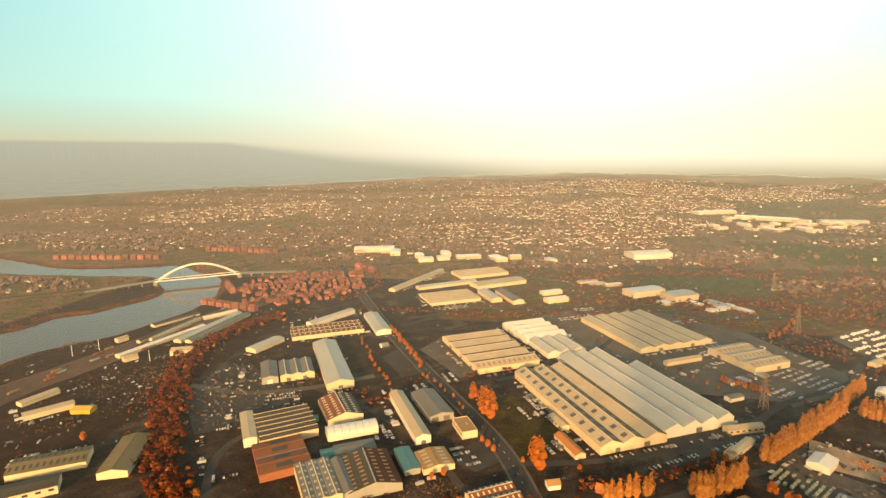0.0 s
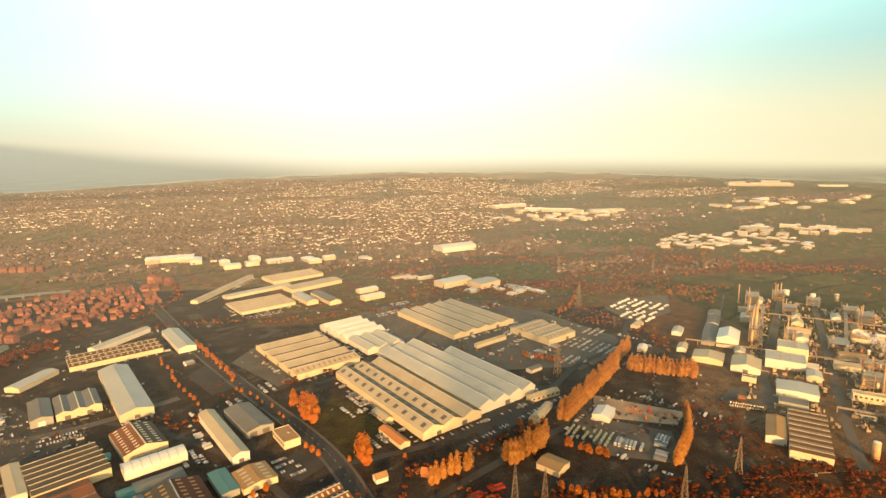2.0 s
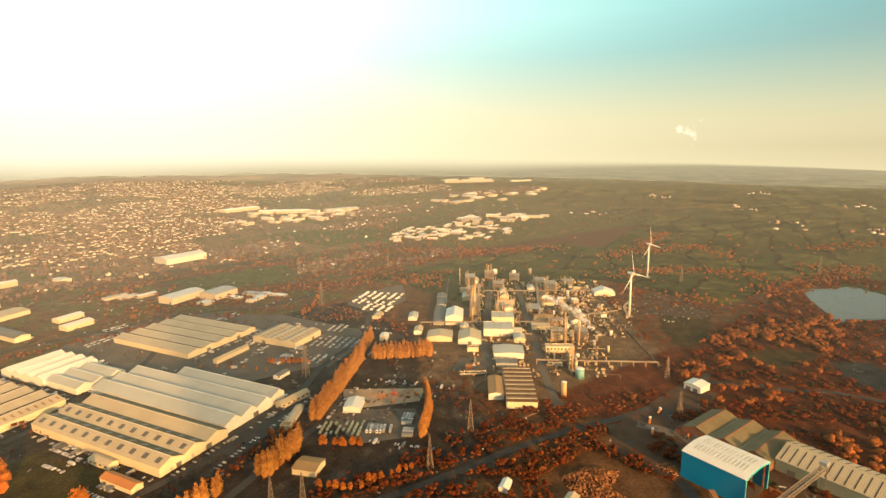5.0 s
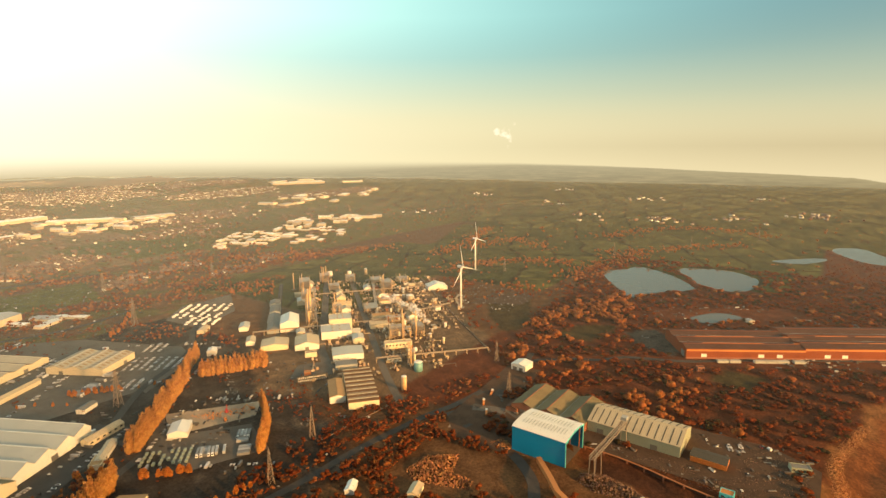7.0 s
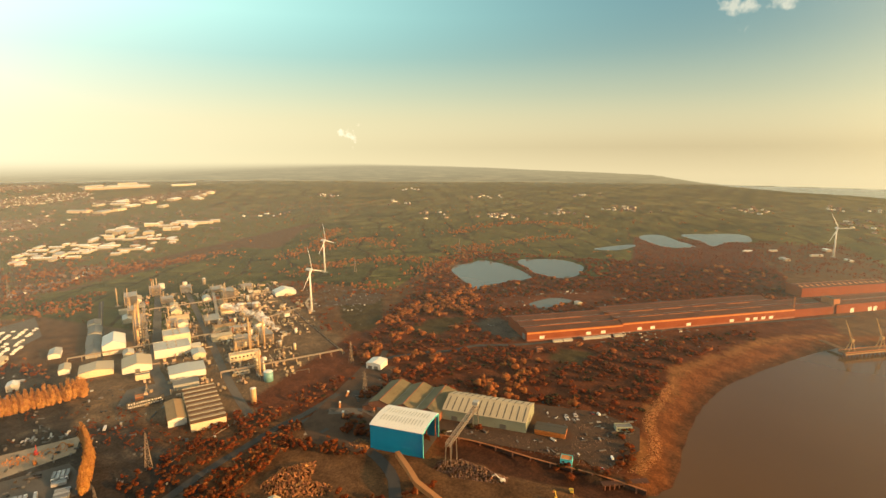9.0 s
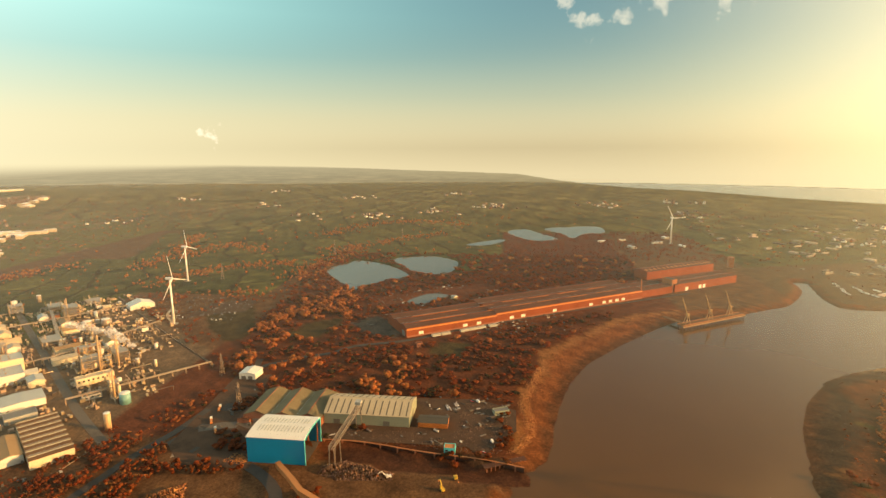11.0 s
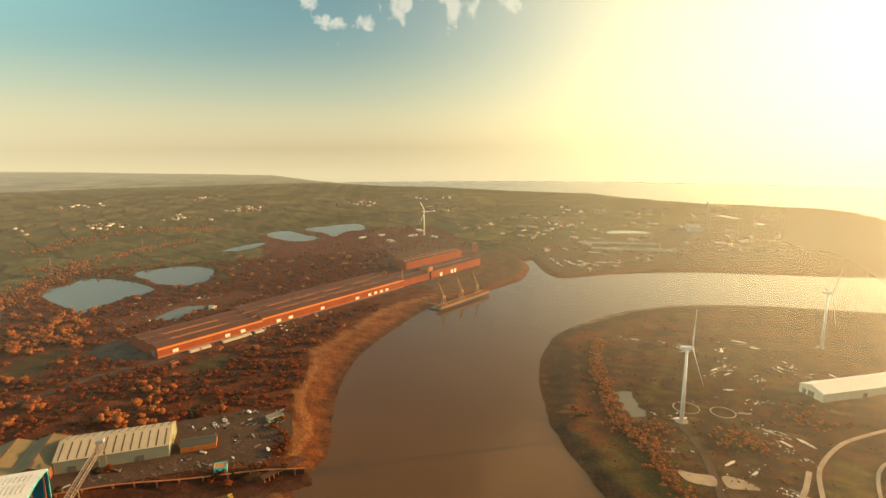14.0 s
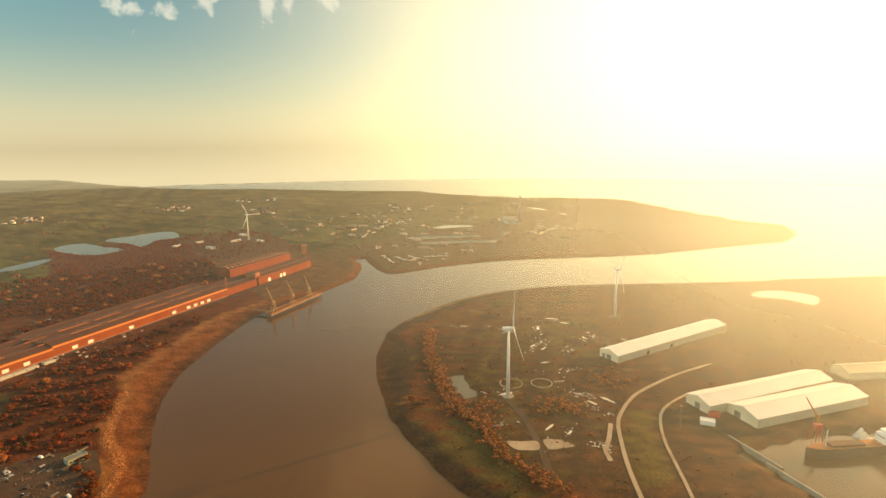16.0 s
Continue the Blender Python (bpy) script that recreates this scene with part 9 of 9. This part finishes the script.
M["trailer"] = material("grey_trailer_sheet", (0.30, 0.30, 0.29), 0.55, vary=0.25, spread=0.5)


def lorry():
    e = thing("lorry_trailer", "long box lorry trailer parked in a yard", "lorry", 0, 0, 0, 0, "parked lorries")
    part("box", Geo().box(-1, 0, 1.2, 12, 2.5, 2.8), M["trailer"], e)
    part("cab", Geo().box(6.4, 0, 0.7, 2.2, 2.4, 2.8), M["white_paint"], e)
    part("windscreen", Geo().box(7.52, 0, 2.0, 0.06, 2.1, 1.1), M["glass"], e)
    for sx in (-5.5, -4.2, 3.2, 6.4):
        for sy in (-1.05, 1.05):
            w = part("wheel", Geo().drum(0, 0, -0.15, 0.15, 0.5, 0.5, 8), M["rubber"], e)
            w.matrix_basis = pose(sx, sy, 0.5, 90, 0, 0)
    return e


rg = random.Random(77)


def bay_rows(x, y, turn, rows, cols, gap=2.7, row=11.0, fill=0.75):
    out = []
    for r in range(rows):
        for c in range(cols):
            if rg.random() > fill:
                continue
            u, v = (c - cols / 2) * gap, (r - rows / 2) * row
            a = radians(turn)
            out.append((x + u * math.cos(a) - v * math.sin(a), y + u * math.sin(a) + v * math.cos(a), turn + 90 + rg.choice((0, 180)) + rg.uniform(-3, 3)))
    return out


def park(proto_list, places, lift=0.1):
    first_ = [True] * len(proto_list)
    for x, y, a in places:
        k = rg.randrange(len(proto_list))
        m = pose(x, y, max(0.0, level(x, y)) + lift, 0, 0, a)
        if first_[k]:
            proto_list[k].matrix_basis, first_[k] = m, False
        else:
            copy_thing(proto_list[k], m)


cars = bay_rows(352, 768, 40, 7, 18) + bay_rows(385, 830, 40, 3, 12) + bay_rows(-76, 512, 30, 4, 8) + bay_rows(8, 628, -62, 2, 26) + bay_rows(20, 540, -62, 2, 10) + bay_rows(170, 560, 33, 1, 30, 5.5) + bay_rows(-220, 560, -60, 2, 10) + bay_rows(-170, 540, -60, 2, 12) + bay_rows(583, 58, 20, 2, 6) + bay_rows(-180, 1045, 30, 2, 26) + bay_rows(80, 1070, 20, 2, 14) + bay_rows(300, 720, 40, 2, 14) + bay_rows(60, 1012, 30, 2, 26) + bay_rows(262, 905, -62, 3, 22) + bay_rows(120, 778, -62, 2, 18, 3.2) + bay_rows(255, 1015, 28, 2, 16) + bay_rows(-118, 700, -60, 2, 12) + bay_rows(-330, 612, 30, 2, 14, 3.0) + bay_rows(-262, 640, -60, 2, 12) + bay_rows(-150, 660, -60, 2, 10) + bay_rows(905, 20, -57, 2, 16)
rg.shuffle(cars)
park([car(0), car(1)], cars[:44], 0.12)
more = Geo()
for x, y, a in cars[44:]:
    more.box(x, y, 0.42, 4.3, 1.75, 0.65, a).box(x, y, 1.07, 2.2, 1.5, 0.5, a)
rc = random.Random(314)
for bx, by, l, w, turn in BUILT:
    if l * w > 26000:
        continue
    c, s = math.cos(radians(turn)), math.sin(radians(turn))
    for side in range(4):
        if rc.random() < 0.25:
            continue
        run, off = (l, w / 2) if side < 2 else (w, l / 2)
        out, u = off + rc.uniform(4, 9), -run / 2 + rc.uniform(0, 14)
        while u < run / 2:
            if rc.random() < 0.62:
                p, q = (u, out * (1 if side % 2 else -1)) if side < 2 else (out * (1 if side % 2 else -1), u)
                x, y = bx + p * c - q * s, by + p * s + q * c
                hit_ = any(abs((x - b_[0]) * math.cos(radians(b_[4])) + (y - b_[1]) * math.sin(radians(b_[4]))) < b_[2] / 2 - 2 and abs(-(x - b_[0]) * math.sin(radians(b_[4])) + (y - b_[1]) * math.cos(radians(b_[4]))) < b_[3] / 2 - 2 for b_ in BUILT)
                if not hit_:
                    big = rc.random() < 0.14
                    a = turn + (90 if side < 2 else 0) + rc.uniform(-5, 5)
                    more.box(x, y, 0.42, 8.5 if big else 4.3, 2.3 if big else 1.75, 2.5 if big else 0.65, a)
                    if not big:
                        more.box(x, y, 1.07, 2.2, 1.5, 0.5, a)
            u += rc.choice((2.8, 2.8, 3.2, 6.0, 13.0))
single("more_parked_cars", more, material("mixed_car_colours", (0.35, 0.34, 0.33), 0.35, vary=0.1, island=0.9), "rows of further parked cars", "cars", kind="stuff")
park([car(0), van()], [(599, 31, 40), (599, 24, 38), (579, -3, 110), (512, 5, 20), (539, 36, 75), (576, 68, 160), (583, 79, 15), (491, 13, 60), (767, 150, 30)], 0.55)
vans = [(x + rg.uniform(-1.2, 1.2), y + rg.uniform(-1.2, 1.2), a + rg.uniform(-8, 8)) for x, y, a in bay_rows(535, 955, 38, 6, 18, 5.0, 15.5, 0.72) + bay_rows(500, 895, 38, 4, 8, 5.0, 15.5, 0.72)]
park([van()], vans[:34], 0.1)
more = Geo()
for x, y, a in vans[34:]:
    more.box(x, y, 0.3, 5.4, 2.0, 2.2, a)
single("more_parked_vans", more, M["white_paint"], "further white vans in rows", "vans", kind="stuff")
lorries = bay_rows(312, 475, 135, 1, 9, 3.6) + bay_rows(266, 478, 140, 1, 8, 3.6) + bay_rows(262, 752, 30, 1, 10, 4.5) + bay_rows(292, 772, 30, 1, 8, 4.5) + bay_rows(-240, 800, -60, 1, 6, 5)
park([lorry()], lorries[:26], 0.1)
# rows of low tank containers in the yard
for r in range(4):
    for c in range(8):
        a = radians(-42)
        u, v = c * 6.0 - 22, r * 7.0 - 10
        x, y = 262 + u * math.cos(a) - v * math.sin(a) - 22, 508 + u * math.sin(a) + v * math.cos(a)
        if rg.random() < 0.85:
            single("tank_container", Geo().box(x, y, 0.0, 4.2, 2.4, 2.2, 48), M["green_wall"], "small grey-green container in a yard row", "container", "yard containers")
pile("machine_scrap", "red and orange scrap machinery in the compound", [(300, 575), (340, 548), (360, 536), (345, 520), (305, 545)], 1.6, 260, 1.2, "orange", 41)
pile("works_clutter", "stacked pallets and clutter in the works yard", [(-100, 470), (-150, 440), (-90, 410), (-20, 440)], 0.9, 600, 1.0, "scrap", 42)
pile("railway_clutter", "sleepers, pallets and scrap beside the sidings", [(-520, 560), (-590, 680), (-560, 700), (-470, 600)], 0.8, 320, 1.4, "scrap", 43)
pile("works_clutter", "pallets and drums scattered in the works yard", [(-440, 640), (-360, 610), (-380, 540), (-460, 580)], 0.8, 260, 1.2, "scrap", 44)

gable_shed("small white hut on the rough ground", 310, 322, 15, 8, 30, 4, 6, "white_wall", "white_wall", name="hut")
gable_shed("small pale hut on the rough ground", 340, 272, 17, 10, 20, 4, 6, "cream_roof", "cream_wall", name="hut")
for x, y, a in ((96, 428, 20), (110, 420, 24), (118, 436, 20)):
    e = thing("steel_skip", "long open red steel skip frame", "skip", x, y, 0, a, "red skips")
    for sy in (-3, 3):
        part("side", Geo().box(0, sy, 0, 15, 0.3, 2.2), M["red"], e)
    for sx in (-7.4, 7.4):
        part("end", Geo().box(sx, 0, 0, 0.3, 5.7, 2.2), M["red"], e)
    part("floor", Geo().box(0, 0, 0.1, 14.4, 5.6, 0.2), M["rust"], e)
for x, y, a in ((520, 312, 30), (500, 296, 32), (548, 318, 20)):
    e = thing("flatbed_lorry", "white-cabbed flatbed lorry with timber load", "lorry", x, y, 0.5, a, "flatbed lorries")
    part("cab", Geo().box(6.2, 0, 0.7, 2.2, 2.4, 2.7), M["white_paint"], e)
    part("bed", Geo().box(-0.8, 0, 0.9, 11, 2.4, 0.4), M["rust"], e)
    part("load", Geo().box(-1, 0, 1.3, 9.5, 2.2, 1.2), M["orange"], e)
    for sx in (-4.5, 2.5, 6.0):
        for sy in (-1, 1):
            w = part("wheel", Geo().drum(0, 0, -0.15, 0.15, 0.5, 0.5, 8), M["rubber"], e)
            w.matrix_basis = pose(sx, sy, 0.5, 90, 0, 0)
pile("railway_clutter", "pale sleepers, huts and scrap by the railway", [(-640, 480), (-530, 470), (-480, 600), (-560, 680), (-640, 640)], 0.9, 420, 1.5, "scrap", 46)
# loose clutter of the working yards: crates, skips, vans and stacks
rg = random.Random(123)
zones = [(-640, 480, 340, 1000, 430, 0.15), (-250, 480, 1000, 1380, 700, 0.1), (230, 480, 420, 660, 130, 0.0), (500, 610, -15, 310, 130, -0.3), (860, 1150, -120, 260, 260, 0.0), (-760, -480, 440, 760, 170, 0.0), (860, 1000, 470, 620, 60, -1.0), (-460, -300, 520, 700, 170, -1.0), (240, 375, 500, 600, 60, -1.0), (840, 1000, -60, 120, 50, -1.0)]
xs, ys = [], []
for x0, x1, y0, y1, n, cut in zones:
    zx, zy = np.array([rg.uniform(x0, x1) for _ in range(n * 2)]), np.array([rg.uniform(y0, y1) for _ in range(n * 2)])
    good = (wobble(zx, zy, 55, 11) > cut) & (levels(zx, zy) > -0.7)
    for bx, by, l, w, turn in BUILT + FOOT[:5]:
        c, s = math.cos(radians(turn)), math.sin(radians(turn))
        good &= ~((np.abs((zx - bx) * c + (zy - by) * s) < l / 2 + 2) & (np.abs(-(zx - bx) * s + (zy - by) * c) < w / 2 + 2)) | (cut < -0.2)
    xs += list(zx[good])
    ys += list(zy[good])
groups = {"pale": Geo(), "dull": Geo()}
for x, y in zip(xs, ys):
    g = groups["pale" if rg.random() < 0.13 else "dull"]
    a = rg.choice((30, 120, -60, 50)) + rg.uniform(-6, 6)
    g.box(x, y, level(x, y) - 0.1, rg.choice((1.6, 2.2, 3.0, 4.2, 4.6, 7.0)), rg.uniform(1.0, 2.2), rg.uniform(0.7, 2.2), a)
single("yard_vehicles", groups["pale"], material("mixed_pale_paint", (0.45, 0.42, 0.36), 0.5, vary=0.15, island=0.5), "pale vans, cabins and crates about the yards", "yard clutter", kind="stuff")
single("yard_stacks", groups["dull"], material("mixed_dull_paint", (0.105, 0.090, 0.075), 0.7, vary=0.2, island=0.85), "dark and rusty stacks, skips and pallets about the yards", "yard clutter", kind="stuff")

# stacked dark containers in the lorry yard
rg = random.Random(15)
for cx, cy, n in ((262, 483, 5), (302, 474, 5), (288, 452, 5)):
    for k in range(n):
        x, y = cx + 3.4 * k * math.cos(radians(48)), cy + 3.4 * k * math.sin(radians(48))
        c = thing("shipping_container", "dark grey-blue steel shipping container", "container", x, y, 0.15, -42, "yard containers")
        part("body", Geo().box(0, 0, 0, 12, 2.5, 2.7), M["trailer"], c)
        part("door", Geo().box(6.05, 0, 0.1, 0.12, 2.3, 2.4), M["door"], c)
gable_shed("long cream offices by the lorry park", 222, 606, 44, 11, 20, 6, 8.5, "cream_roof", "cream_wall", windows=6, name="office_block")
gable_shed("white block behind the poplar row", 424, 730, 16, 12, 50, 7, 9, "white_wall", "white_wall")
gable_shed("pale store along the works fence", 522, 793, 30, 15, 50, 6, 8.5, "pale_roof", "white_wall")
gable_shed("pale store along the works fence", 486, 723, 26, 13, 50, 6, 8, "cream_roof", "white_wall")
gable_shed("low cream workshop near the vans", 474, 838, 28, 12, 40, 5, 7, "cream_roof", "cream_wall")

# low works, stores and tanks spread over the far shore
rg = random.Random(31)
low_works = Geo()
for k in range(420):
    x, y = rg.uniform(1080, 2150), rg.uniform(-2150, -680)
    if level(x, y) < -0.4 or wobble(np.array([x]), np.array([y]), 190, 6)[0] < -0.1:
        continue
    low_works.box(x, y, -0.2, rg.uniform(5, 34), rg.uniform(4, 12), rg.uniform(2.5, 6.5), rg.choice((-56, 34)) + rg.uniform(-5, 5))
single("far_shore_works", low_works, material("mixed_far_works", (0.26, 0.20, 0.14), 0.7, vary=0.3, island=0.8), "low grey and brown works on the far shore", "works", kind="stuff")
